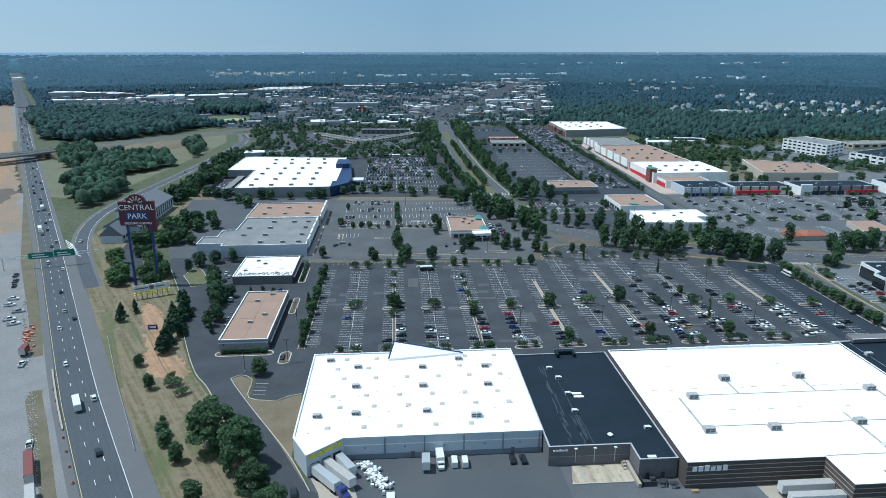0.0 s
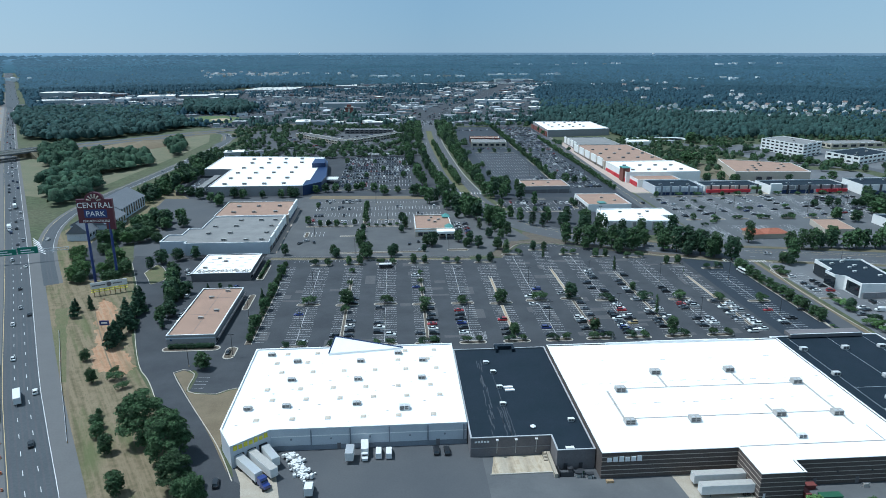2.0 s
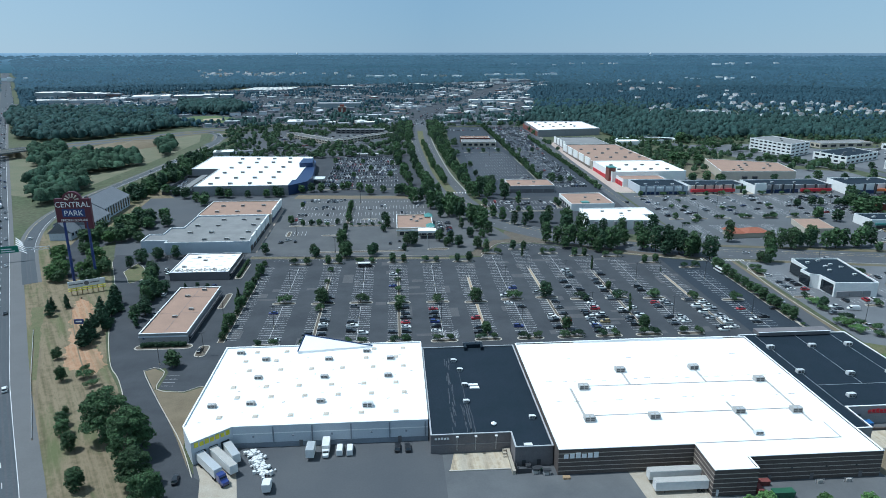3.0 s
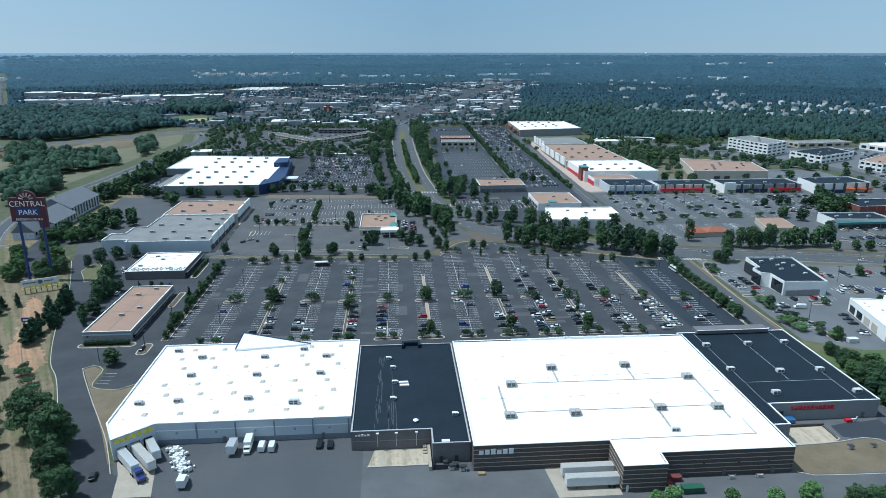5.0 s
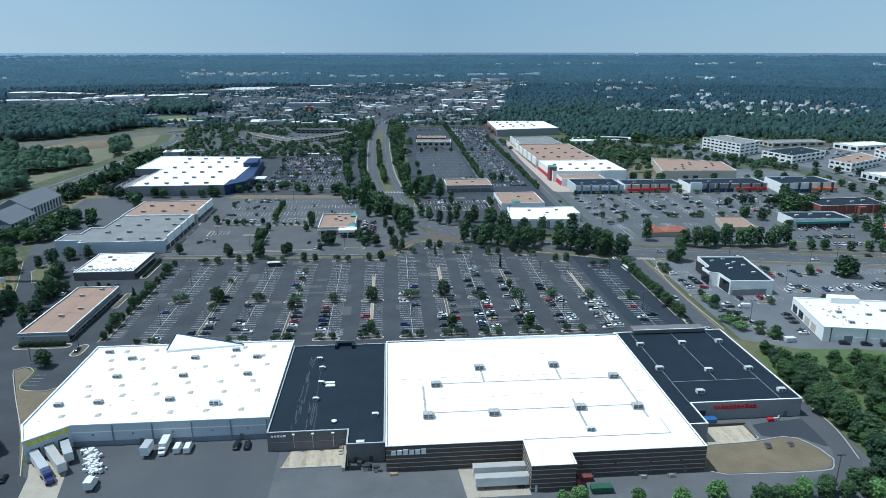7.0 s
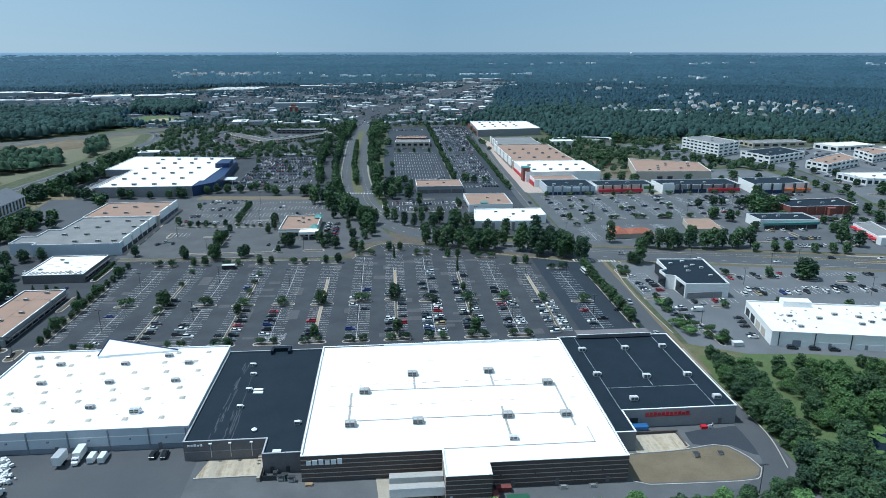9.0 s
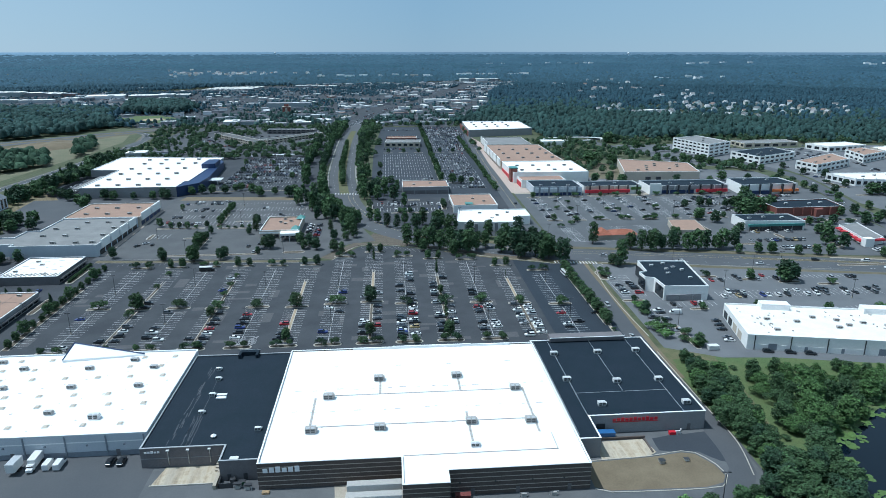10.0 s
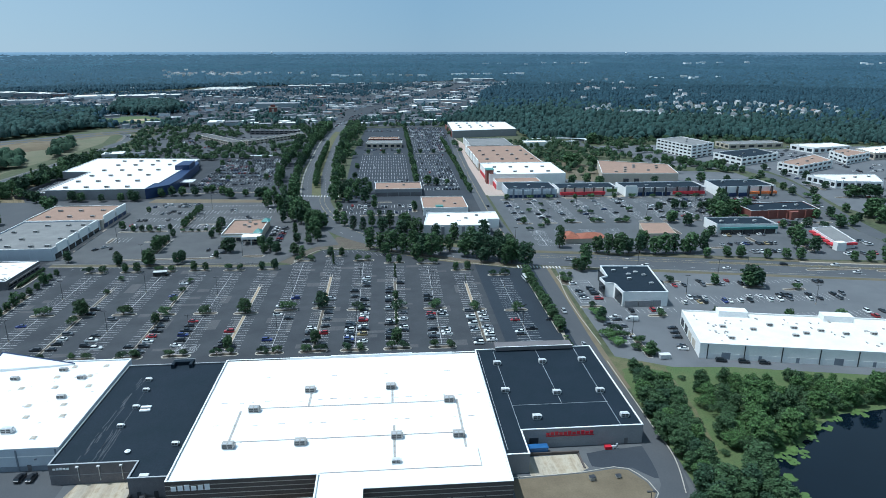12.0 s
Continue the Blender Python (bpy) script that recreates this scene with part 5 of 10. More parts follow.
def simple_shop(name, label, poly, h, wall, roof, coping=COPING, category="shop", drop=0.6, zoff=0.0):
    cx, cy = sum(p[0] for p in poly) / len(poly), sum(p[1] for p in poly) / len(poly)
    z = gz(cx, min(p[1] for p in poly)) + zoff
    ob = thing(name, (cx, cy, z), label, category)
    shell(ob, poly, z, h, wall, roof, coping, drop=drop, base=3)
    return ob, z


ob, z = simple_shop("shop_building", "shop with pale tan roof and gray walls", rect(139.8, 180.5, 562, 592), 6.5, WALL_GRAY, ROOF_TAN)
front_row(ob, "wall_panel", 140.2, 180.2, 4, 562, z + 0.2, z + 3.4, WALL_SLATE, 0.6, 0.1)
ob, z = simple_shop("restaurant_building", "low restaurant with brown flat roof and white gabled edge", rect(178, 213, 495, 536), 6, WALL_PALE, ROOF_TAN, category="restaurant")
part("green_roof_patch", boxes((188, 194, 499, 505, z + 5.4, z + 6.2)), TEAL_METAL, ob, "green roof hatch")
side_row(ob, "shop_window", 178, 497, 534, 6, z + 0.6, z + 3.4, GLASS_DARK, 1.5, -0.1)
ob, z = simple_shop("shop_building", "shop with white flat roof and pale green-gray walls", [(175.5, 443), (222, 440), (222, 457), (231, 457), (231.5, 479), (180, 479.5)], 7, WALL_PALE, ROOF_WHITE)
front_row(ob, "pilaster", 178, 221, 6, 441.2, z, z + 6.4, WALL_GRAY, 5.0, 1.4)
# shop row with blue, red and green fronts
gs = gz(0, 548)
ob, z = simple_shop("shop_row", "corner shop with black roof and blue and white front", [(253.4, 549.5), (295.8, 547.0), (296, 578), (253.4, 580)], 7.5, WALL_BLUE, ROOF_BLACK)
front_row(ob, "facade_block", 254, 295, 5, 547.2, z + 3.2, z + 6.6, WALL_BLUE, 0.8, 0.9, "pale blue facade panel")
front_row(ob, "shop_front", 254, 295, 10, 547.2, z + 0.3, z + 2.8, BLUE_PANEL, 0.7, 0.7, "dark blue shop front")
front_row(ob, "pier", 254, 295, 5, 547.2, z, z + 8.6, WALL_BASE, 6.6, 1.2)
ob, z = simple_shop("shop_row", "shop row with black roof, gray parapet and red awnings", rect(298, 350, 549, 572), 7.5, WALL_PALE, ROOF_BLACK)
front_row(ob, "shop_sign_wall", 299, 339, 3, 549, z + 3.6, z + 7.6, WALL_TAN, 1.2, 0.8, "tan sign wall")
front_row(ob, "awning", 299, 339, 3, 548.6, z + 1.8, z + 4.4, RED_PANEL, 0.5, 2.2, "red awning")
front_row(ob, "pier", 299, 350, 6, 549, z, z + 8.6, METAL_DARK, 7.4, 1.4, "dark pier")
front_row(ob, "green_awning", 340, 349.5, 1, 548.6, z + 4.0, z + 6.4, GREEN_PANEL, 0.8, 1.0, "olive sign wall")
ob, z = simple_shop("shop_row", "shop row with black roof, white gabled end and red awnings", rect(356, 428, 546, 572), 7.5, WALL_PALE, ROOF_BLACK)
front_row(ob, "shop_sign_wall", 367, 427, 5, 546, z + 4.0, z + 7.6, WALL_GRAY, 1.2, 0.8, "gray sign wall")
front_row(ob, "shop_front", 367, 397, 4, 546, z + 0.3, z + 3.6, BLUE_PANEL, 0.8, 0.5, "dark blue shop front")
front_row(ob, "awning", 398, 427, 3, 545.6, z + 1.6, z + 4.2, RED_PANEL, 0.8, 2.0, "red awning")
front_row(ob, "pier", 367, 427, 6, 546, z, z + 8.4, METAL_DARK, 8.6, 1.4, "dark pier")
part("gable", boxes((356, 366, 544.5, 546, z, z + 9.5)), WALL_PALE, ob, "tall white gable front")
ob, z = simple_shop("shop_row", "shop with black roof, white gable end and orange awnings", [(435, 537), (489, 541), (487, 569), (438, 569)], 9.0, WALL_PALE, ROOF_BLACK)
front_row(ob, "shop_front", 437, 462, 3, 537.6, z + 0.3, z + 3.6, BLUE_PANEL, 0.8, 0.6, "dark blue shop front")
front_row(ob, "awning", 463, 489, 3, 539.6, z + 2.4, z + 4.4, ORANGE_PANEL, 0.8, 2.6, "orange awning")
front_row(ob, "pier", 437, 489, 5, 539.0, z, z + 9.2, METAL_DARK, 9.2, 2.2, "dark pier")
# the row along the long lot
gw = gz(0, 602)
ob, z = simple_shop("shop_building", "shop with white flat roof and pale walls", rect(245.5, 318.0, 602, 666), 10, WALL_PALE, ROOF_WHITE)
side_row(ob, "shop_front", 245.5, 604, 664, 4, z + 0.3, z + 4.0, RED_PANEL, 1.4, -0.6, "red shop front")
part("corner_tower", boxes((243.5, 250, 606, 616, z - 1, z + 13)), BRICK_RED, ob, "brick corner tower")
part("tower_roof", boxes((243, 250.5, 605.5, 616.5, z + 13, z + 13.6)), TEAL_METAL, ob, "green tower roof")
ob, z = simple_shop("shop_building", "low shop with gray roof and red front", rect(249, 290, 580.5, 601.5), 7.0, WALL_PALE, ROOF_TAN)
side_row(ob, "shop_front", 249, 581.5, 601, 3, z + 0.3, z + 4.4, RED_PANEL, 0.8, -0.5, "red shop front")
ob, z = simple_shop("shop_building", "shop with brown flat roof and pale facade", rect(244.5, 311, 667, 790), 9, WALL_TAN, ROOF_TAN)
side_row(ob, "facade_block", 244.5, 669, 788, 5, z + 3.0, z + 11.0, WALL_PALE, 6.0, -0.8, "raised pale facade block")
side_row(ob, "shop_front", 244.5, 669, 788, 9, z + 0.3, z + 3.4, GLASS_DARK, 2.5, -0.3, "dark shop front")
ob, z = simple_shop("shop_building", "shop with dark flat roof", rect(250, 303, 792, 860), 8, WALL_GRAY, ROOF_GRAY)
side_row(ob, "facade_block", 250, 794, 858, 4, z + 2.0, z + 10.0, WALL_PALE, 5.0, -0.8, "raised pale facade block")
ob, z = simple_shop("discount_store", "huge store with white flat roof and red-brown walls", [(241, 916), (334, 932), (333, 1028), (244, 1034)], 10, WALL_GRAY, ROOF_WHITE, category="store")
side_row(ob, "shop_front", 241.2, 920, 1030, 6, z + 0.3, z + 7.0, BRICK_RED, 3.0, -0.9, "red-brown front panel")
ob, z = simple_shop("shop_building", "shop with brown gravel roof and gray walls", [(353.4, 603), (426, 598), (437, 650), (373, 680)], 9, WALL_TAN, ROOF_TAN)
for x in (374, 384, 412):
    part("dock_door", boxes((x, x + 4.5, 599.3, 602.5, z + 0.6, z + 4.2)), METAL_DARK, ob, "dark dock door")
ob, z = simple_shop("shop_building", "shop with black roof, teal band and white gable end", [(381, 430), (424, 427), (424, 448), (381, 449.5)], 7, WALL_PALE, ROOF_BLACK)
front_row(ob, "shop_front", 383, 423, 5, 428.0, z + 0.3, z + 3.4, GLASS_DARK, 0.8, 1.0)
front_row(ob, "band", 382, 424, 1, 427.8, z + 3.6, z + 5.2, TEAL_METAL, 0.2, 1.4, "teal sign band")
ob, z = simple_shop("shop_building", "red brick shop with black flat roof and white gable end", [(425, 464.5), (480, 466), (483, 492), (424, 488)], 7, BRICK_RED, ROOF_BLACK)
front_row(ob, "pilaster", 428, 480, 7, 465, z, z + 6.4, BRICK_RED, 6.4, 0.9, "brick pilaster")
part("entrance_block", boxes((455, 461, 461, 466, z - 1, z + 6)), BRICK_RED, ob, "brick entrance block")
ob, z = simple_shop("restaurant_building", "low restaurant with tan hipped roof", [(325, 420), (347, 419), (352, 447), (332, 448.5)], 4.4, WALL_TAN, ROOF_TAN, None, "restaurant", 0.3)
ob, z = simple_shop("restaurant_building", "low restaurant with orange clay tile hip roofs", rect(269, 296, 415, 427), 3.4, WALL_TAN, TERRACOTTA, None, "restaurant", 0.2)
for x0, x1, y0, y1, h in ((268, 279, 413.5, 428.5, 3.4), (279.3, 297, 414.2, 427.8, 2.4)):
    bm = bmesh.new()
    k = min(x1 - x0, y1 - y0) / 2
    e = [bm.verts.new((x, y, z + 3.5)) for x, y in ((x0, y0), (x1, y0), (x1, y1), (x0, y1))]
    ridge = ((x0 + k, (y0 + y1) / 2), (x1 - k, (y0 + y1) / 2)) if x1 - x0 > y1 - y0 else (((x0 + x1) / 2, y0 + k), ((x0 + x1) / 2, y1 - k))
    a, b = [bm.verts.new((*q, z + 3.5 + h)) for q in ridge]
    bm.faces.new(e[::-1])
    for f in (((e[0], e[1], b, a), (e[1], e[2], b), (e[2], e[3], a, b), (e[3], e[0], a)) if x1 - x0 > y1 - y0 else ((e[0], e[1], a), (e[1], e[2], b, a), (e[2], e[3], b), (e[3], e[0], a, b))):
        bm.faces.new(f)
    part("hip_roof", bm, TERRACOTTA, ob, "orange clay tile hip roof")
ob, z = simple_shop("restaurant_building", "fast food restaurant with gray roof and red awnings", [(441, 387), (457, 391.5), (466, 430), (449, 426)], 4.6, WALL_PALE, ROOF_GRAY, COPING, "restaurant", 0.5)
for i in range(5):
    y = 390 + i * 7.2
    part("awning", boxes((439.2 + i * 1.5, 442.4 + i * 1.5, y, y + 5, z + 2.2, z + 3.3)), RED_PANEL, ob, "red awning")
part("entrance_block", boxes((440, 446, 385.5, 390, z - 1, z + 5.6)), WALL_PALE, ob)
part("sign_band", boxes((446, 456, 388.4, 391, z + 3.0, z + 4.2)), RED_PANEL, ob, "red sign band")


def storeyed(name, label, poly, h, storeys, wall, roof, bays, category="building"):
    """A block of several storeys with a window in every bay of its two visible walls."""
    ob, z = simple_shop(name, label, poly, h, wall, roof, COPING, category)
    sh = h / storeys
    for a, b, n in ((poly[0], poly[1], bays[0] * 3 // 4), (poly[3], poly[0], bays[1] * 3 // 4)):
        a, b = Vector(a), Vector(b)
        u, w = (b - a).normalized(), (b - a).length / n
        nrm = Vector((u.y, -u.x))
        for s in range(storeys):
            for i in range(n):
                p, q = a + u * (i * w + w * 0.2), a + u * (i * w + w * 0.8)
                bm = bmesh.new()
                prism(bm, [tuple(p + nrm * 0.1), tuple(q + nrm * 0.1), tuple(q - nrm * 0.1), tuple(p - nrm * 0.1)], z + s * sh + sh * 0.26, z + s * sh + sh * 0.72)
                part("window", bm, GLASS_DARK, ob)
        for i in range(n + 1):
            p, q = a + u * (i * w - 0.45), a + u * (i * w + 0.45)
            bm = bmesh.new()
            prism(bm, [tuple(p + nrm * 0.5), tuple(q + nrm * 0.5), tuple(q - nrm * 0.2), tuple(p - nrm * 0.2)], z - 0.5, z + h + (0.9 if i % 2 else 0.3))
            part("pier", bm, wall, ob)
    return ob


storeyed("office_building", "four-storey pale office building with large windows", [(497, 726), (534, 750), (520, 806), (481, 787)], 15, 4, WALL_PALE, ROOF_GRAY, (6, 12), "office")
storeyed("shop_building", "two-storey pale shop building with dark windows and dark roof", [(530, 675), (588, 706), (584, 745), (519, 716)], 9, 2, WALL_PALE, ROOF_BLACK, (10, 7), "shop")
storeyed("shop_building", "two-storey pale shop building with tan roof", [(563, 625), (620, 658), (626, 697), (556, 650)], 9, 2, WALL_PALE, ROOF_TAN, (10, 6), "shop")
storeyed("shop_building", "low white shop with curved front and pale roof", [(560, 563), (600, 556), (619, 592), (553, 595)], 7, 1, COPING, ROOF_CREAM, (10, 7), "shop")
storeyed("shop_building", "two-storey pale shop with brown roof and tall windows", [(650, 676), (693, 700), (687, 733), (659, 719)], 9, 2, WALL_PALE, ROOF_TAN, (8, 6), "shop")
storeyed("shop_building", "pale shop building with white roof", [(700, 700), (745, 712), (757, 757), (705, 739)], 8, 1, WALL_TAN, ROOF_WHITE, (10, 5), "shop")
storeyed("shop_building", "pale shop building with aged white roof", [(659, 749), (715, 762), (709, 791), (650, 781)], 7, 1, WALL_PALE, ROOF_CREAM, (9, 4), "shop")
storeyed("shop_building", "long low shop with gray roof", [(575, 790), (650, 798), (648, 824), (572, 818)], 6, 1, WALL_TAN, ROOF_GRAY, (9, 4), "shop")
storeyed("office_building", "long low office wing with dark roof and window bands", [(-112, 940), (-44, 853), (-32, 863), (-100, 950)], 6, 2, WALL_TAN, ROOF_SHINGLE, (22, 4), "office")
storeyed("office_building", "long low office wing with gray roof and window bands", [(-28, 865), (36, 941), (25, 951), (-37, 874)], 6, 2, WALL_TAN, ROOF_SHINGLE, (20, 4), "office")
storeyed("office_building", "low office with gray roof among trees", [(-46, 975), (23, 968), (24, 982), (-45, 990)], 6, 2, WALL_SLATE, ROOF_SHINGLE, (14, 4), "office")
storeyed("restaurant_building", "restaurant with pink band and flat gray roof", [(124, 832), (168, 830), (170, 856), (126, 860)], 6, 1, WALL_TAN, ROOF_GRAY, (9, 4), "restaurant")
storeyed("restaurant_building", "low restaurant with brown roof beside a lot", [(126, 872), (165, 870), (167, 890), (128, 892)], 6, 1, BRICK_RED, ROOF_TAN, (8, 4), "restaurant")

# gabled lodge by the sign
gl = gz(0, 470)
lodge = thing("hotel_lodge", (-184, 500, gl), "gray lodge with steep gabled shingle roofs", "hotel")
for x0, x1, y0, y1, h in ((-200, -174, 455, 490, 7), (-205, -178, 490, 540, 10), (-196, -180, 440, 456, 5)):
    part("wall", boxes((x0 + 0.8, x1 - 0.8, y0 + 0.5, y1 - 0.5, gl - 2, gl + h)), WALL_BLUE, lodge, "pale gray siding wall")
    bm = bmesh.new()
    xm = (x0 + x1) / 2
    a = [bm.verts.new(p) for p in ((x0, y0, gl + h - 0.4), (x1, y0, gl + h - 0.4), (xm, y0, gl + h + 7), (x0, y1, gl + h - 0.4), (x1, y1, gl + h - 0.4), (xm, y1, gl + h + 7))]
    for f in ((0, 1, 2), (5, 4, 3), (1, 4, 5, 2), (3, 0, 2, 5), (0, 3, 4, 1)):
        bm.faces.new([a[i] for i in f])
    part("gable_roof", bm, ROOF_SLATE, lodge, "gray shingle roof")
    side_row(lodge, "window", x1 - 0.8, y0 + 1, y1 - 1, max(2, int((y1 - y0) / 5)), gl + 2.0, gl + h - 1.0, GLASS_DARK, 2.4, 0.1)
    front_row(lodge, "window", x0 + 2, x1 - 2, 4, y0 + 0.5, gl + 1.5, gl + 3.4, GLASS_DARK, 3.0, 0.1)

# curved canopy walk behind the row
bm = bmesh.new()
ribbon(bm, [(374 + 40 * math.cos(t), 856 + 16 * math.sin(t)) for t in np.linspace(-0.5, 5.2, 40)], -2, 2, 0, 0.8)
for v in bm.verts:
    v.co.z += gz(0, 780) + 5
bmesh.ops.recalc_face_normals(bm, faces=bm.faces)
can = thing("canopy_walk", (374, 856, gz(0, 856)), "white oval canopy roof on thin posts", "canopy")
part("canopy_roof", bm, COPING, can)
for t in np.linspace(-0.4, 5.1, 9):
    x, y = 374 + 40 * math.cos(t), 856 + 16 * math.sin(t)
    part("post", boxes((x - 0.3, x + 0.3, y - 0.3, y + 0.3, gz(0, 780) - 2, gz(0, 780) + 5.1)), COPING, can)
ob, z = simple_shop("shop_building", "small pale flat-roofed block beside a canopy", rect(322, 350, 812, 830), 8, WALL_PALE, ROOF_CREAM)

# ---- roof units and roof fittings ----
def loft(sections, mat_name, mat):
    """A closed skin through cross-sections, each a list of points of equal length."""
    bm = bmesh.new()
    rings = [[bm.verts.new(p) for p in s] for s in sections]
    n = len(rings[0])
    for a, b in zip(rings, rings[1:]):
        for i in range(n):
            bm.faces.new((a[i], a[(i + 1) % n], b[(i + 1) % n], b[i]))
    bm.faces.new(rings[0][::-1])
    bm.faces.new(rings[-1])
    bmesh.ops.recalc_face_normals(bm, faces=bm.faces)
    return bm


def rooftop_unit(at, size=(2.6, 2.3, 1.5), turn=0.0, mat=None, fans=2):
    x, y, z = at
    lx, ly, h = size
    key = (size, mat, fans)
    m = pose(x, y, z, 0, 0, turn)
    if key in UNITS:
        return copy_thing(UNITS[key], m)
    ob = thing("rooftop_unit", (0, 0, 0), "boxy gray rooftop air handler on a flat roof", "air conditioner", "rooftop units")
    part("unit_curb", boxes((-lx * 0.45, lx * 0.45, -ly * 0.45, ly * 0.45, 0, 0.35)), METAL, ob)
    house = part("housing", loft([[(px, -ly / 2, 0.35), (px, ly * 0.3, 0.35), (px, ly * 0.3, h * 0.92), (px, -ly * 0.1, h), (px, -ly / 2, h)] for px in (-lx / 2, lx / 2)], "", None), mat, ob)
    part("intake_hood", loft([[(px, ly * 0.28, 0.5), (px, ly / 2, 0.6), (px, ly * 0.28, h * 0.9)] for px in (-lx * 0.42, lx * 0.42)], "", None), METAL, ob, "sloping metal intake hood")
    part("side_duct", boxes((lx / 2, lx / 2 + 0.4, -ly * 0.28, ly * 0.2, 0.5, h * 0.75)), mat, ob)
    for i in range(2):
        cx = (i - 0.5) * lx * 0.46
        for j in range(2):
            z0 = 0.45 + j * (h - 0.45) * 0.5
            part("fan_grille", boxes((cx - lx * 0.19, cx + lx * 0.19, -ly / 2 - 0.05, -ly / 2 + 0.02, z0, z0 + (h - 0.45) * 0.4)), GRILLE, house, "dark square fan grille")
        if fans > 1:
            part("top_fan", boxes((cx - lx * 0.15, cx + lx * 0.15, -ly * 0.42, -ly * 0.14, h - 0.02, h + 0.05)), METAL, house, "round-edged metal fan cowl")
    ob.matrix_basis = m
    UNITS[key] = ob
    return ob


UNITS = {}
for x, y in ((105.3, 202.8), (101.4, 181.8), (123.3, 181.9), (153.1, 183.2), (172.6, 182.4), (122.7, 214.8), (151.4, 214.9), (171.5, 204.1)):
    rooftop_unit((x, y, 8.55), (3.4, 3.0, 1.9), 0, UNIT_GRAY, 2)
rooftop_unit((152.7, 169.9, 8.55), (2.6, 2.0, 1.4), 0, METAL_WHITE, 2)
for x, y in ((-25.2, 200.7), (-12.3, 201.6), (11.7, 201.7), (-13.3, 220.5), (11.2, 219.5), (35.0, 219.0), (-13.3, 235.7), (11.5, 234.3), (35.8, 233.4), (26.2, 240.4), (-24.4, 242.2)):
    rooftop_unit((x, y, 7.55), (2.6, 2.1, 1.4), 0, UNIT_GRAY, 2)
rooftop_unit((28.2, 197.7, 7.55), (3.4, 2.6, 1.9), 0, METAL_WHITE, 2)
for x, y in ((193.2, 233.8), (211.4, 234.1), (227.5, 234.5), (192.8, 212.3), (211.1, 209.5), (227.1, 209.6), (200.3, 193.6), (230.2, 192.5)):
    rooftop_unit((x, y, 6.6), (2.7, 2.2, 1.6), 0, METAL_WHITE, 2)
for x, y in ((60.8, 231.4), (62.5, 223.4), (63.2, 211.5), (62.5, 199.5), (83.6, 187.6)):
    rooftop_unit((x, y, 6.6), (1.9, 1.7, 1.2), 0, METAL_WHITE, 1)
for x, y, z in ((-68, 318, 4.5), (-61, 300, 4.5), (-66, 291, 4.5), (-62, 327, 4.5), (-80, 384, 4.6), (-75, 378, 4.6), (-84, 366, 4.6)):
    rooftop_unit((x, y, z), (2.0, 1.7, 1.1), 0, UNIT_GRAY, 1)
for x in (-98, -84, -70, -60):
    for y in (411, 428, 446, 462):
        if (x + y) % 3 != 1:
            rooftop_unit((x, y, gz(0, 404) + 7.3), (2.8, 2.2, 1.4), 0, UNIT_GRAY, 2)
for x in (-95, -80, -64):
    for y in (486, 505):
        rooftop_unit((x, y, gz(0, 404) + 7.6), (2.8, 2.2, 1.4), 0, UNIT_GRAY, 2)
for i, x in enumerate(np.arange(-126, -58, 17)):
    for y in (577, 604, 632, 660, 690, 715):
        rooftop_unit((float(x) + (y % 7), y, gz(0, 567) + 8.5), (3.4, 2.8, 1.8), 0, UNIT_GRAY, 2)
for x in (256, 272, 288, 304):
    for y in (615, 640, 690, 720, 750, 930 + x / 10, 980, 1010):
        rooftop_unit((x, y, gz(0, 602 if y < 667 else 667 if y < 900 else 916) + (9.4 if y < 667 else 8.4 if y < 900 else 9.4)), (3.2, 2.6, 1.6), 0, UNIT_GRAY, 2)
for x, y in ((276, 340), (284, 343), (287, 336), (282, 333), (290, 331), (289, 318), (280, 326)):
    rooftop_unit((x, y, 7.3), (1.9, 1.6, 1.0), 0, METAL_WHITE, 1)
for x, y in ((300, 262), (312, 258), (322, 262), (331, 258), (333, 252), (341, 254), (327, 250), (298, 250), (350, 250), (362, 249), (371, 240), (384, 243)):
    rooftop_unit((x, y, 6.4), (2.3, 1.9, 1.2), -12, UNIT_GRAY, 1)
for x, y in ((262, 560), (275, 566), (286, 558), (388, 438), (400, 440), (412, 437), (440, 478), (458, 476), (470, 480), (450, 560), (470, 558), (310, 560), (330, 563), (380, 560), (400, 558)):
    rooftop_unit((x, y, gz(0, 548 if y > 500 else 464 if y > 460 else 427) + (6.5 if y < 500 or x < 430 else 8.4)), (2.4, 2.0, 1.3), 0, METAL_WHITE, 1)
for x, y in ((50, 460), (54, 455), (57, 462), (52, 468)):
    rooftop_unit((x, y, gz(0, 434) + 5.1), (2.0, 1.7, 1.2), 0, UNIT_GRAY, 1)
for x, y in ((195, 470), (207, 462), (216, 470), (196, 520), (204, 510), (150, 575), (165, 580)):
    rooftop_unit((x, y, gz(0, 440 if y < 490 else 495 if y < 540 else 562) + (6.3 if y < 490 else 5.3 if y < 540 else 5.8)), (2.2, 1.9, 1.2), 0, UNIT_GRAY, 1)
for i in range(9):
    rooftop_unit((370 + (i * 17) % 55, 612 + (i * 23) % 40, gz(0, 598) + 8.3), (2.6, 2.2, 1.4), 0, UNIT_GRAY, 1)


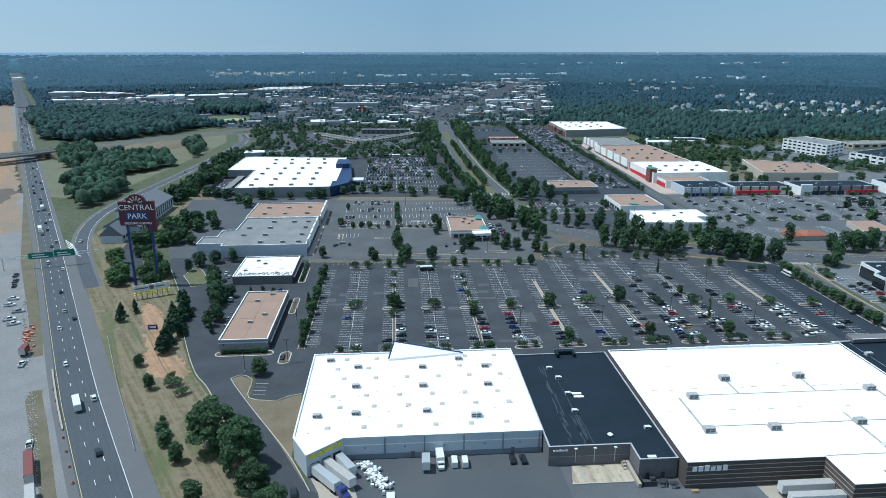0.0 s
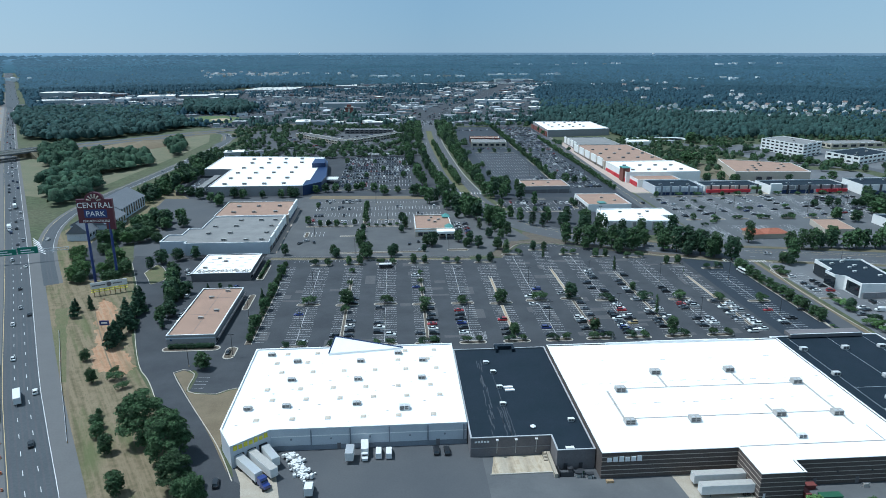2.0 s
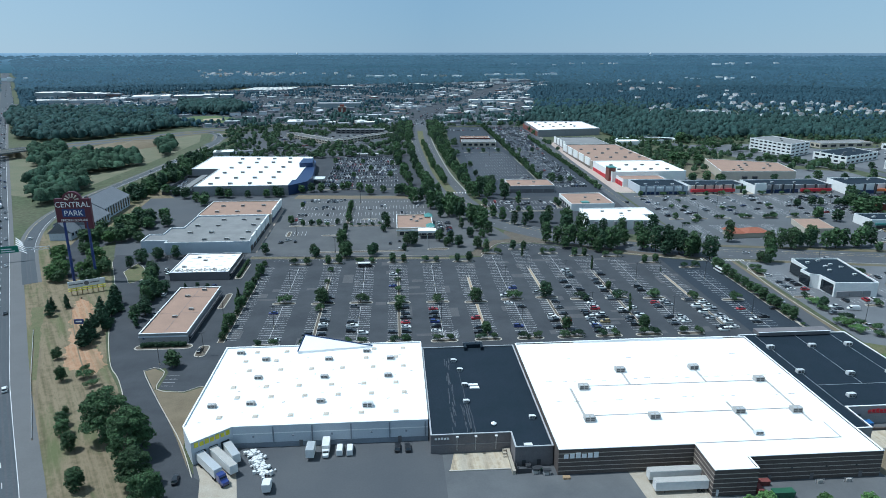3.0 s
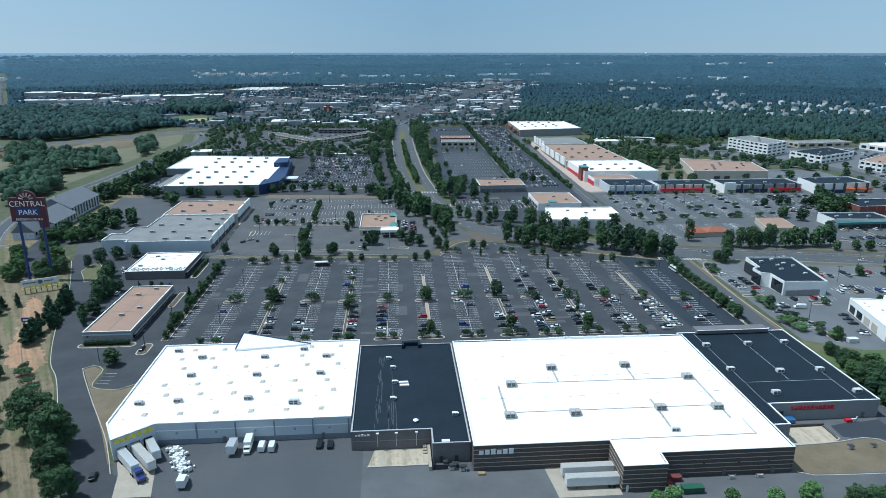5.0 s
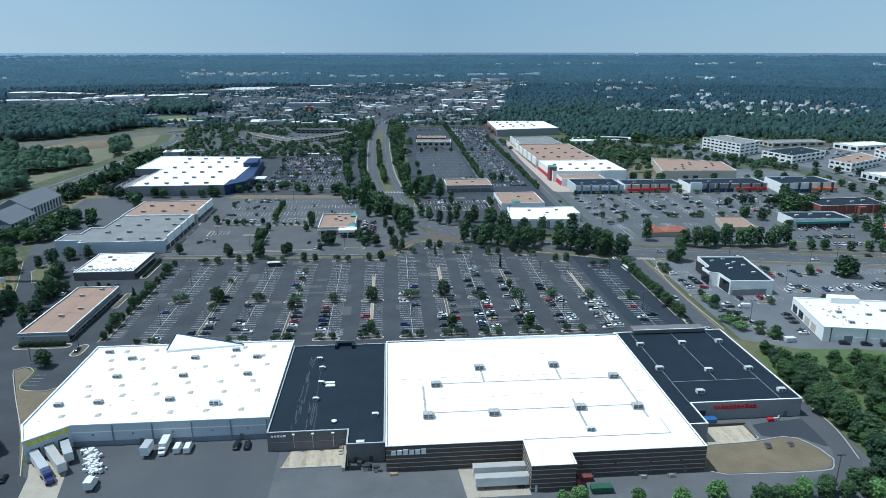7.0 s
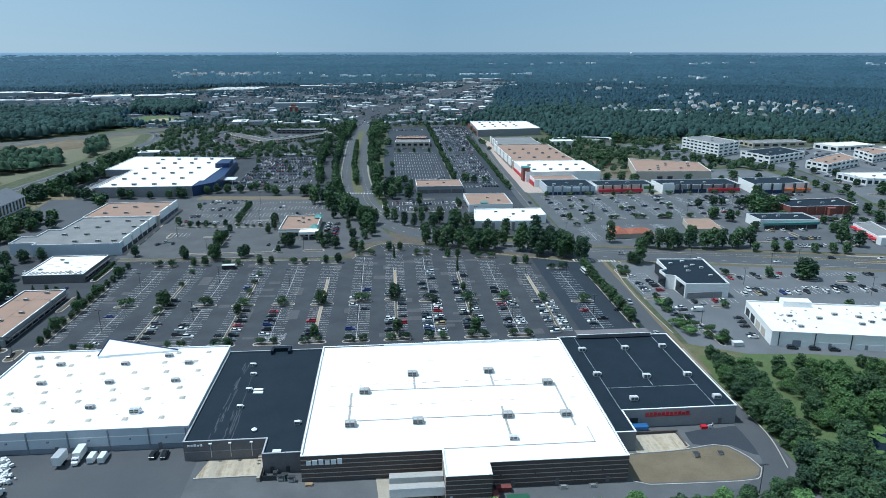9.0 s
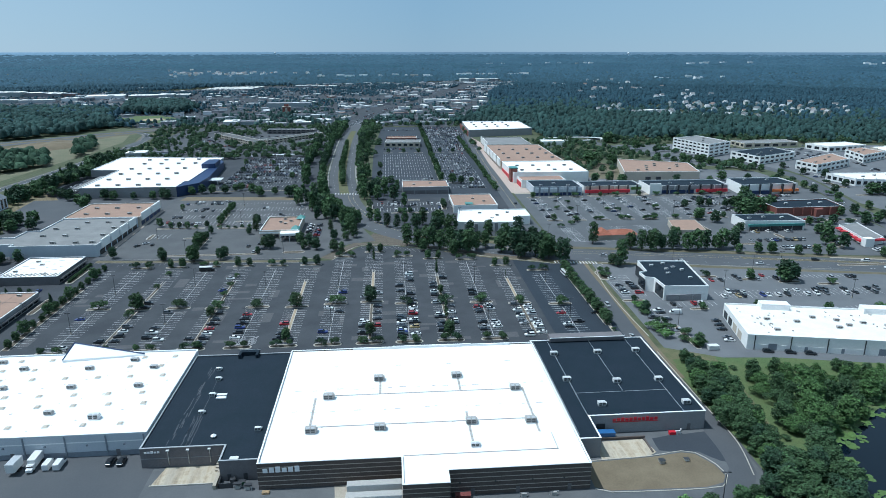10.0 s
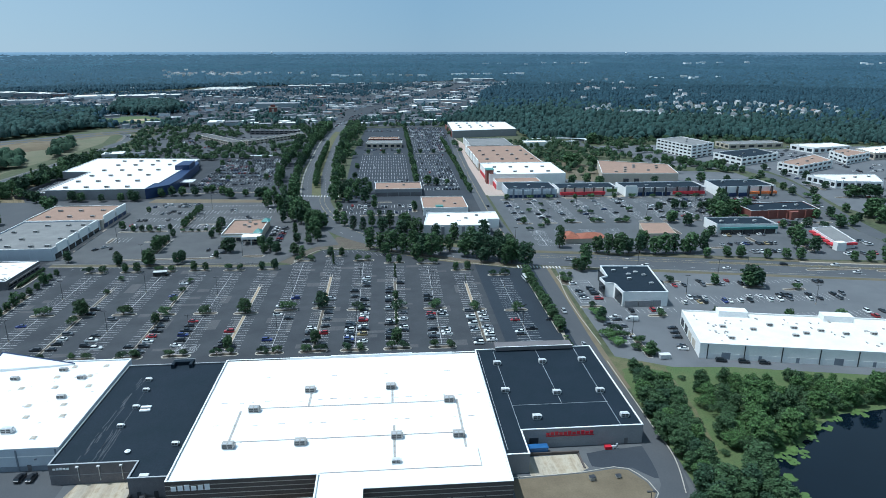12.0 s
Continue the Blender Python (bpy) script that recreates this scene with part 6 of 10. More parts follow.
def skylight(x, y, z, s=1.7):
    if "s" in SKY:
        return copy_thing(SKY["s"], pose(x, y, z))
    ob = thing("skylight", (0, 0, 0), "small milky roof skylight on a white roof", "skylight", "skylights")
    part("skylight_curb", boxes((-s * 0.56, s * 0.56, -s * 0.56, s * 0.56, 0, 0.22)), METAL_WHITE, ob)
    bm = bmesh.new()
    b = [bm.verts.new((sx * s / 2, sy * s / 2, 0.22)) for sx, sy in ((-1, -1), (1, -1), (1, 1), (-1, 1))]
    t = [bm.verts.new((sx * s / 3, sy * s / 3, 0.5)) for sx, sy in ((-1, -1), (1, -1), (1, 1), (-1, 1))]
    bm.faces.new(t)
    for i in range(4):
        bm.faces.new((b[i], b[(i + 1) % 4], t[(i + 1) % 4], t[i]))
    part("dome", bm, WALL_TAN, ob, "milky plastic dome")
    ob.matrix_basis = pose(x, y, z)
    SKY["s"] = ob
    return ob


SKY = {}
for i, y in enumerate((193.5, 206.5, 214, 227, 235, 243)):
    for j, x in enumerate(np.arange(-21 + (i % 2) * 3, 46, 11.8)):
        if y > 232 and -3 < x < 22:
            continue
        skylight(float(x), y, 7.55)

# pipes, seams and scuffs on the roofs
pipe = thing("roof_pipes", (136, 200, 8.55), "thin gray gas pipes across a white roof", "pipe")
for r in ((101.4, 175, 184.2, 184.42), (105, 172, 204.0, 204.22), (130.6, 178, 166.2, 166.4), (177.8, 178.0, 166.2, 175)):
    part("pipe", boxes((*r, 8.6, 8.74)), UNIT_GRAY, pipe)
pads = thing("roof_walkway", (136, 200, 8.55), "gray walkway pads across a white roof", "walkway")
for x, y0, y1 in ((100.4, 182, 203), (174.0, 176, 205), (152.0, 170, 190), (122.9, 204.4, 214), (151.6, 204.4, 214)):
    part("walkway_pad", boxes((x, x + 0.75, y0, y1, 8.55, 8.59)), STAIN, pads)
rnd = random.Random(11)
bm = bmesh.new()
for row_y, n in ((208.5, 17), (194.0, 13), (184, 4), (226, 4)):
    for i in range(n):
        obox(bm, 92 + (i + rnd.uniform(0.1, 0.75)) * 92 / n, row_y + rnd.uniform(-0.5, 0.5), 8.555, 8.565, rnd.uniform(0.5, 2.4), rnd.uniform(0.15, 0.5), rnd.uniform(-4, 4))
for i in range(34):
    obox(bm, -27 + i * 2.15, 191 + (i * 17.3) % 49, 7.555, 7.565, rnd.uniform(0.3, 1.2), rnd.uniform(0.2, 0.7), rnd.uniform(-30, 30))
setting("roof_stains", bm, STAIN, "faint grimy stains on white roofs", "stain", "stuff")
bm = bmesh.new()
for x, y, end, drift, w in ((60.6, 198, 179.8, 1.2, 0.30), (62.0, 198, 180, 0.7, 0.34), (62.9, 198.4, 180.4, 0.5, 0.42), (63.6, 197, 179.8, 0.6, 0.28), (61.3, 196, 186, 0.9, 0.22), (62.7, 212, 201, 0.3, 0.3), (62.2, 224, 214, 0.3, 0.2)):
    line, px = [(x, y)], x
    while line[-1][1] > end:
        px += rnd.uniform(-0.22, 0.22) * drift
        line.append((px, line[-1][1] - rnd.uniform(0.7, 1.4)))
    ribbon(bm, line[::-1], 0, w, 6.612)
for i in range(26):
    y = rnd.uniform(180, 232)
    flat(bm, 57.2 + (y - 180) * 0.02 + rnd.uniform(-0.9, 0.9), y, rnd.uniform(0.15, 0.5), rnd.uniform(2, 7), rnd.uniform(-3, 3), 6.606 + i * 0.0002)
setting("roof_stains", bm, STAIN_PALE, "pale scuffs on a black roof", "stain", "stuff")
bm = boxes((193.5, 193.65, 187.5, 246, 6.6, 6.64), (211.2, 211.35, 203, 246, 6.6, 6.64), (227.3, 227.45, 187, 246, 6.6, 6.64), (193.6, 228, 202.4, 202.55, 6.6, 6.64), (187.4, 187.55, 176, 246, 6.6, 6.64))
setting("roof_seams", bm, METAL, "pale seams across a black roof", "seam", "stuff")
for x, y in ((66.5, 211.6), (66.8, 209.4)):
    ob = thing("roof_hatch", (x, y, 6.6), "flat white roof hatch on a black roof", "skylight")
    part("hatch_lid", boxes((x - 1.7, x + 1.7, y - 0.6, y + 0.6, 6.6, 7.0)), COPING, ob)
    part("hatch_curb", boxes((x - 1.8, x + 1.8, y - 0.7, y + 0.7, 6.58, 6.75)), METAL, ob)
ob = thing("roof_vent", (70.2, 184.4, 6.6), "round white mushroom vent on a black roof", "vent")
bm = bmesh.new()
tube(bm, (70.2, 184.4, 6.6), (70.2, 184.4, 7.2), 0.5, 0.5, 12)
part("stem", bm, METAL, ob)
bm = bmesh.new()
tube(bm, (70.2, 184.4, 7.2), (70.2, 184.4, 7.7), 0.95, 0.3, 12)
part("cap", bm, COPING, ob)

# concrete pads behind the stores
sheet("concrete_pad", [[(109.5, 167), (111, 150.8), (130, 150.8), (130, 165)]], CONCRETE, 0.075, "stained concrete loading pad", "pavement")
sheet("concrete_pad", [[(54.5, 169.6), (73.5, 169.6), (74.8, 178.9), (56.5, 178.9)]], PAD_TAN, 0.075, "pale concrete loading ramp", "pavement")
sheet("asphalt_patch", [ragged([(214.5, 181.8), (219, 183), (234.8, 184.5), (236.6, 177), (236, 166), (231.5, 167.5), (226.5, 173.4), (214, 174.6)], 61, 3, 0.35)], ASPHALT_SEALED, 0.066, "darker resurfaced asphalt patch behind a store", "yard")
sheet("concrete_pad", [[(194, 171.6), (209.5, 172), (213, 174.2), (211, 181.8), (194, 181.2)]], PAD_TAN, 0.10, "pale concrete loading ramp", "pavement")
sheet("concrete_pad", [[(-19.5, 160), (-8.4, 160), (-11, 171), (-14.8, 186), (-25, 178), (-22, 171)]], CONCRETE, 0.07, "stained concrete dock apron", "pavement")
wall = thing("retaining_wall", (202, 184, 0), "low brown block wall of a loading dock", "wall")
part("wall_body", boxes((194, 212, 181.9, 182.5, -0.2, 1.0), (211.4, 212, 174, 182.5, -0.2, 0.45)), WALL_BROWN, wall)
ob = thing("ramp_kerb", (64, 169.4, 0), "pale concrete kerb along a loading ramp", "kerb")
part("kerb_body", boxes((54.2, 73.6, 169.2, 169.6, -0.1, 0.35)), KERB, ob)
for x, y in ((81.0, 166.6), (84.2, 165.8)):
    ob = thing("equipment_rack", (x, y, 0.06), "dark metal equipment rack behind a store", "rack", "equipment racks")
    for px in (x - 1.0, x + 1.0):
        for py in (y - 0.5, y + 0.5):
            part("leg", boxes((px - 0.06, px + 0.06, py - 0.06, py + 0.06, 0.05, 1.6)), METAL, ob)
    part("rack_top", boxes((x - 1.2, x + 1.2, y - 0.6, y + 0.6, 1.6, 1.9)), METAL_DARK, ob)
    part("crate", boxes((x - 0.7, x + 0.6, y - 0.4, y + 0.4, 0.06, 1.0)), UNIT_GRAY, ob)
ob = thing("pallet_stack", (89.6, 163.4, 0.06), "stack of pale timber pallets beside a wall", "pallet")
for k in range(4):
    part("pallet", boxes((88.6, 90.8, 162.8 + 0.03 * k, 164.0 + 0.03 * k, 0.06 + k * 0.17, 0.2 + k * 0.17)), TIMBER, ob)
wall = thing("retaining_wall", (74, 176, 0), "low pale wall of a loading ramp", "wall")
part("wall_body", boxes((73.6, 74.6, 166.5, 178.8, -0.2, 1.4)), CONCRETE, wall)


# ---- vehicles ----
PAINT = {c: material("car_paint_" + n, col, 0.28, spec=0.5, coat=0.4, grain=0.03, grain_size=0.4) for c, n, col in (
    ("w", "white", (0.66, 0.66, 0.65)), ("s", "silver", (0.34, 0.35, 0.36)), ("k", "black", (0.016, 0.017, 0.02)), ("g", "gray", (0.085, 0.09, 0.10)),
    ("r", "red", (0.30, 0.015, 0.02)), ("b", "blue", (0.02, 0.035, 0.16)), ("y", "tan", (0.36, 0.27, 0.13)))}
COLOUR = {"w": "white", "s": "silver", "k": "black", "g": "dark gray", "r": "red", "b": "blue", "y": "tan"}
MESH = {}


def hull(rows):
    """Car body sections along x: (x, half width, low, belt, top half width, top)."""
    return [[(x, -w, lo), (x, w, lo), (x, w, belt), (x, tw, top), (x, -tw, top), (x, -w, belt)] for x, w, lo, belt, tw, top in rows]


BODY = {
    "sedan": ([(-2.35, 0.70, 0.38, 0.70, 0.62, 0.86), (-2.15, 0.88, 0.26, 0.78, 0.78, 0.98), (-1.2, 0.91, 0.24, 0.80, 0.80, 1.0), (0.75, 0.91, 0.24, 0.78, 0.80, 0.97), (1.9, 0.89, 0.26, 0.68, 0.74, 0.80), (2.3, 0.72, 0.36, 0.60, 0.6, 0.68)],
              [(-1.95, 0.78, 0.97, 0.99, 0.70, 1.0), (-1.15, 0.79, 0.96, 1.0, 0.60, 1.42), (0.15, 0.79, 0.96, 1.0, 0.60, 1.42), (1.05, 0.78, 0.93, 0.95, 0.70, 0.96)], (-1.1, 0.12, 0.58, 1.40)),
    "suv": ([(-2.35, 0.80, 0.42, 0.86, 0.74, 1.02), (-2.2, 0.94, 0.32, 0.92, 0.88, 1.10), (-1.2, 0.97, 0.30, 0.94, 0.88, 1.12), (0.8, 0.97, 0.30, 0.92, 0.88, 1.10), (2.0, 0.95, 0.32, 0.84, 0.82, 1.0), (2.35, 0.8, 0.42, 0.76, 0.7, 0.86)],
            [(-2.25, 0.86, 1.08, 1.1, 0.82, 1.12), (-1.95, 0.87, 1.08, 1.12, 0.70, 1.74), (0.2, 0.87, 1.08, 1.12, 0.70, 1.74), (1.15, 0.86, 1.06, 1.08, 0.8, 1.1)], (-1.95, 0.18, 0.68, 1.72)),
    "pickup": ([(-2.8, 0.92, 0.45, 0.9, 0.90, 1.02), (-2.7, 0.96, 0.36, 0.94, 0.92, 1.05), (-0.9, 0.98, 0.36, 0.94, 0.92, 1.05), (1.2, 0.98, 0.36, 0.94, 0.90, 1.12), (2.5, 0.96, 0.38, 0.88, 0.84, 1.04), (2.8, 0.84, 0.45, 0.8, 0.76, 0.92)],
               [(-0.85, 0.88, 1.04, 1.06, 0.84, 1.08), (-0.7, 0.88, 1.04, 1.1, 0.72, 1.78), (0.75, 0.88, 1.04, 1.1, 0.72, 1.78), (1.55, 0.86, 1.06, 1.08, 0.8, 1.1)], (-0.72, 0.72, 0.70, 1.76)),
    "van": ([(-2.9, 0.94, 0.42, 1.4, 0.86, 2.2), (-2.8, 0.98, 0.36, 1.5, 0.90, 2.3), (0.9, 0.98, 0.36, 1.5, 0.90, 2.3), (1.6, 0.98, 0.36, 1.1, 0.88, 1.75), (2.5, 0.96, 0.38, 0.9, 0.80, 1.15), (2.85, 0.84, 0.45, 0.8, 0.74, 0.95)],
            [(0.95, 0.995, 1.45, 1.5, 0.88, 2.1), (1.3, 0.99, 1.3, 1.36, 0.90, 1.95), (1.95, 0.97, 1.12, 1.2, 0.9, 1.52), (2.2, 0.95, 1.1, 1.14, 0.86, 1.34)], None),
}
WHEELS = {"sedan": (1.38, 0.33), "suv": (1.42, 0.38), "pickup": (1.75, 0.40), "van": (1.8, 0.37)}
MASTER, FAR_PARKED = {}, []


def car(kind, colour, x, y, turn, group="parked cars", z=None, state="parked on asphalt"):
    """A road vehicle whose nose points along +x turned by degrees; those too far off to tell apart are joined later."""
    if y > 432 and kind != "van":
        FAR_PARKED.append((x, y, turn))
        return None
    m = pose(x, y, (gz(x, y) + 0.06) if z is None else z, 0, 0, turn)
    key = (kind, colour, group)
    if key in MASTER:
        return copy_thing(MASTER[key], m)
    word = {"sedan": "saloon car", "suv": "sport utility car", "pickup": "pickup truck", "van": "van"}[kind]
    ob = thing({"sedan": "car", "suv": "car", "pickup": "pickup_truck", "van": "van"}[kind], (0, 0, 0), f"{COLOUR[colour]} {word} {state}", "car" if kind != "van" else "van", group)
    body, cabin, top = BODY[kind]
    if ("b", kind, colour) not in MESH:
        bm = loft(hull(body), "", None)
        if top:
            box(bm, top[0], top[1], -top[2], top[2], top[3] - 0.03, top[3] + 0.05)
        if kind == "pickup":
            for f in list(bm.faces):
                f.material_index = 0
        MESH["b", kind, colour] = mesh_of("body", bm, PAINT[colour])
        MESH["g", kind] = MESH.get(("g", kind)) or mesh_of("window_glass", loft(hull(cabin), "", None), GLASS_DARK)
        if ("w", kind) not in MESH:
            bm = bmesh.new()
            r = WHEELS[kind][1]
            tube(bm, (0, -0.12, 0), (0, 0.12, 0), r, r, 12)
            tube(bm, (0, -0.13, 0), (0, 0.13, 0), r * 0.55, r * 0.55, 8, 1)
            MESH["w", kind] = mesh_of("wheel", bm, [RUBBER, METAL])
    sub("body", MESH["b", kind, colour], ob)
    sub("window_glass", MESH["g", kind], ob, label="dark car windows")
    wx, r = WHEELS[kind]
    for sx in (-1, 1):
        for sy in (-1, 1):
            sub("wheel", MESH["w", kind], ob, (sx * wx, sy * 0.82, r))
    if kind == "pickup":
        part("cargo_bed", boxes((-2.65, -1.0, -0.78, 0.78, 1.04, 1.062)), METAL_DARK, ob, "dark cargo bed")
    ob.matrix_basis = m
    MASTER[key] = ob
    return ob


rnd = random.Random(21)
PARKED = {
    (0, -1): "14b", (0, 1): "2w", (1, -1): "4k", (1, 1): "4k 6k 8w 10g 19k 21k", (2, -1): "5k 7w 9k 16g", (2, 1): "4w",
    (3, -1): "4k 27b 34w", (3, 1): "1k 2g 4k 6w 8r 10k 12k 15k", (4, -1): "4w 6k 8b 10k 12k 14r", (5, -1): "3k 5k 9r", (7, -1): "4k 8w",
    (7, 1): "7r 10k 13g 16k", (8, -1): "6k 7g 8w 10k 11k 24k 27k", (8, 1): "6y 8k 9w 12r 15w 17k 19g 22k 30k 32s 34w",
    (9, -1): "4k 6g 10k 11w 17s 21k 23w 26k 28g", (9, 1): "7k 9k 15g 20w 31k", (10, -1): "5s 12k 13g 14r 21k 23k", (10, 1): "5w 6w 7s 14k",
    (11, -1): "1w 2k 10k 15g", (11, 1): "2w 4w 6w 7s 10s 12w 14w", (12, -1): "4k 5w 10r", (12, 1): "6k",
}
for (k, s), text in PARKED.items():
    for word in text.split():
        n, c = int(word[:-1]), word[-1]
        kind = "pickup" if rnd.random() < 0.12 else "suv" if rnd.random() < 0.5 else "sedan"
        car(kind, c, ROWS[k] + s * (3.0 + rnd.uniform(-0.3, 0.3)), 264.4 + 2.71 * n + rnd.uniform(-0.15, 0.15), (180 if rnd.random() < 0.5 else 0) + rnd.uniform(-1.5, 1.5))
r = random.Random(404)
for k in (6, 7, 8, 9, 10, 11):
    for s in (-1, 1):
        used = {int(w[:-1]) for w in PARKED.get((k, s), "").split()}
        for n in range(2, 27):
            if n not in used and n not in (17, 18, 19) and r.random() < (0.13 if n < 16 else 0.06):
                car(r.choice(("suv", "sedan", "suv")), r.choice("kkkggswwwkb"), ROWS[k] + s * (3.0 + r.uniform(-0.3, 0.3)), 264.4 + 2.71 * n, r.choice((0, 180)))
car("sedan", "k", 229, 291, 0)
car("sedan", "s", 114, 322, 20)
for c, x, y, a in (("k", 38.3, 182.6, 88), ("k", 41.7, 182.4, 92), ("k", -29.0, 170.5, 100)):
    car("suv", c, x, y, a)
for x, y in ((19.6, 182.6), (22.9, 182.4)):
    car("van", "w", x, y, 90)
MIX = "kkkkgggsswwwwrby"


def fill_rows(xs, y0, y1, chance, seed, pitch=2.72):
    r = random.Random(seed)
    for x in xs:
        for s in (-1, 1):
            for i in range(int((y1 - y0) / pitch)):
                if r.random() < chance:
                    car(r.choice(("sedan", "suv", "suv", "pickup", "sedan")), r.choice(MIX), float(x) + s * 3.0, y0 + (i + 0.5) * pitch, r.choice((0, 180)), "cars in the outer lots")


for x, y, c, a in ((-38, 424, "k", 60), (-34, 429, "s", 40), (-29, 426, "k", 100), (35, 418, "k", 85), (41, 423, "k", 95), (41, 405, "w", 80), (46, 411, "k", 10)):
    car("sedan", c, x, y, a, "cars in the outer lots")
fill_rows(np.arange(252, 420, 18.5), 470, 538, 0.13, 4)
fill_rows((258.0,), 262, 296, 0.3, 6)
r = random.Random(7)
for y, a, b, ch in ((335, 302, 392, 0.3), (310, 302, 392, 0.4), (285, 385, 420, 0.4)):
    for x in np.arange(a, b, 2.72):
        for s in (-1, 1):
            if r.random() < ch and not (y == 335 and s > 0 and r.random() < 0.5):
                car(r.choice(("sedan", "suv", "suv")), r.choice(MIX), float(x) + 1.36, y + s * 2.9, r.choice((90, 270)), "cars in the outer lots")
for x, c in ((272, "k"), (283, "r"), (287, "w")):
    car("suv", c, x, 298.8, 90, "cars in the outer lots")
for y, c in ((317, "w"), (320, "k"), (324, "s"), (328, "k"), (340, "w")):
    car("sedan", c, 253.6, y, 0, "cars in the outer lots")
for y, c in ((316, "r"), (323, "k"), (327, "g"), (331, "k")):
    car("suv", c, 260.8, y, 0, "cars in the outer lots")
car("van", "w", 268, 287, 170)
r = random.Random(71)
for x, y, n, turn, ch in ((372, 404, 16, 90, 0.7), (376, 387, 12, 90, 0.6), (447, 529.5, 12, 90, 0.85), (430, 452, 16, 90, 0.35), (428, 393, 4, 0, 0.9), (470, 396, 4, 0, 0.8), (436, 378, 10, 90, 0.5), (384, 424, 12, 90, 0.3)):
    for i in range(n):
        if r.random() < ch:
            dx, dy = (2.8 * i, 0.0) if turn else (0.0, 2.8 * i)
            car(r.choice(("sedan", "suv", "suv", "pickup")), r.choice(MIX), x + dx, y + dy, turn + r.choice((0, 180)) + r.uniform(-3, 3), "cars in the outer lots")
for x, y, c, a in ((498, 452, "w", 80), (503, 497, "k", -100), (512, 520, "w", 76), (527, 575, "k", 70), (492, 380, "s", 90), (420, 358, "w", 170), (470, 341, "k", -10)):
    car("suv", c, x, y, a, "cars on the streets", state="on a street")
for y, c in ((254, "w"), (257, "g"), (266, "k"), (271, "k"), (276, "k")):
    car("sedan", c, 279 + (y - 254) * 0.21, y, 168, "cars in the outer lots")
for x in (290, 299, 307):
    car("suv", "k", x, 241.6 - (x - 290) * 0.21, -12, "cars in the outer lots")
for x, y, c in ((-79, 300, "k"), (-80, 306, "s"), (-79.5, 312, "g"), (-85, 333, "w"), (-62, 345, "b"), (-94, 368, "w"), (-97, 374, "w"), (-93, 350, "k")):
    car("sedan", c, x, y, 90 + rnd.uniform(-8, 8), "cars in the outer lots")
car("sedan", "k", -47, 262, 92, "cars in the outer lots")
for x, y, c, a in ((262, 381, "s", -12), (305, 366, "w", 170), (352, 358, "w", 170), (390, 362, "k", -10), (425, 345, "w", 170), (150, 415, "s", 150), (86, 620, "w", 90), (79, 690, "k", -90), (102, 640, "k", 90), (238, 300, "s", -88), (232, 520, "w", 90), (237, 262, "s", 90)):
    car(rnd.choice(("sedan", "suv")), c, x, y, a, "cars on the streets", state="on a street")
# traffic standing on the highway
hw = offset_line(HWY_R, 4.6), offset_line(HWY_R, 8.0), offset_line(HWY_R, 11.4)
for lane, y, c in ((1, 196, "k"), (0, 232, "w"), (2, 262, "w"), (2, 300, "w"), (0, 312, "k"), (1, 322, "s"), (1, 350, "k"), (0, 388, "w"), (2, 400, "w"), (1, 434, "g"), (2, 470, "w"), (0, 500, "k"), (1, 560, "w"), (2, 610, "k"), (0, 640, "k"), (1, 690, "g"), (0, 760, "w"), (2, 800, "k"), (1, 860, "w"), (0, 930, "k"), (1, 990, "w"), (2, 1060, "k"), (0, 1150, "w"), (1, 1240, "k"), (2, 1330, "w")):
    pts = hw[lane]
    car(rnd.choice(("sedan", "suv", "suv")), c, lerp(y, [p[1] for p in pts], [p[0] for p in pts]), y, 119, "cars on the highway", state="on a highway")
for t, c in ((6, "k"), (14, "w"), (22, "b"), (26, "k"), (33, "s"), (40, "k")):
    p = RAMP[min(t, len(RAMP) - 1)]
    car("sedan", c, p[0], p[1], 95, "cars on the highway", state="on a highway")


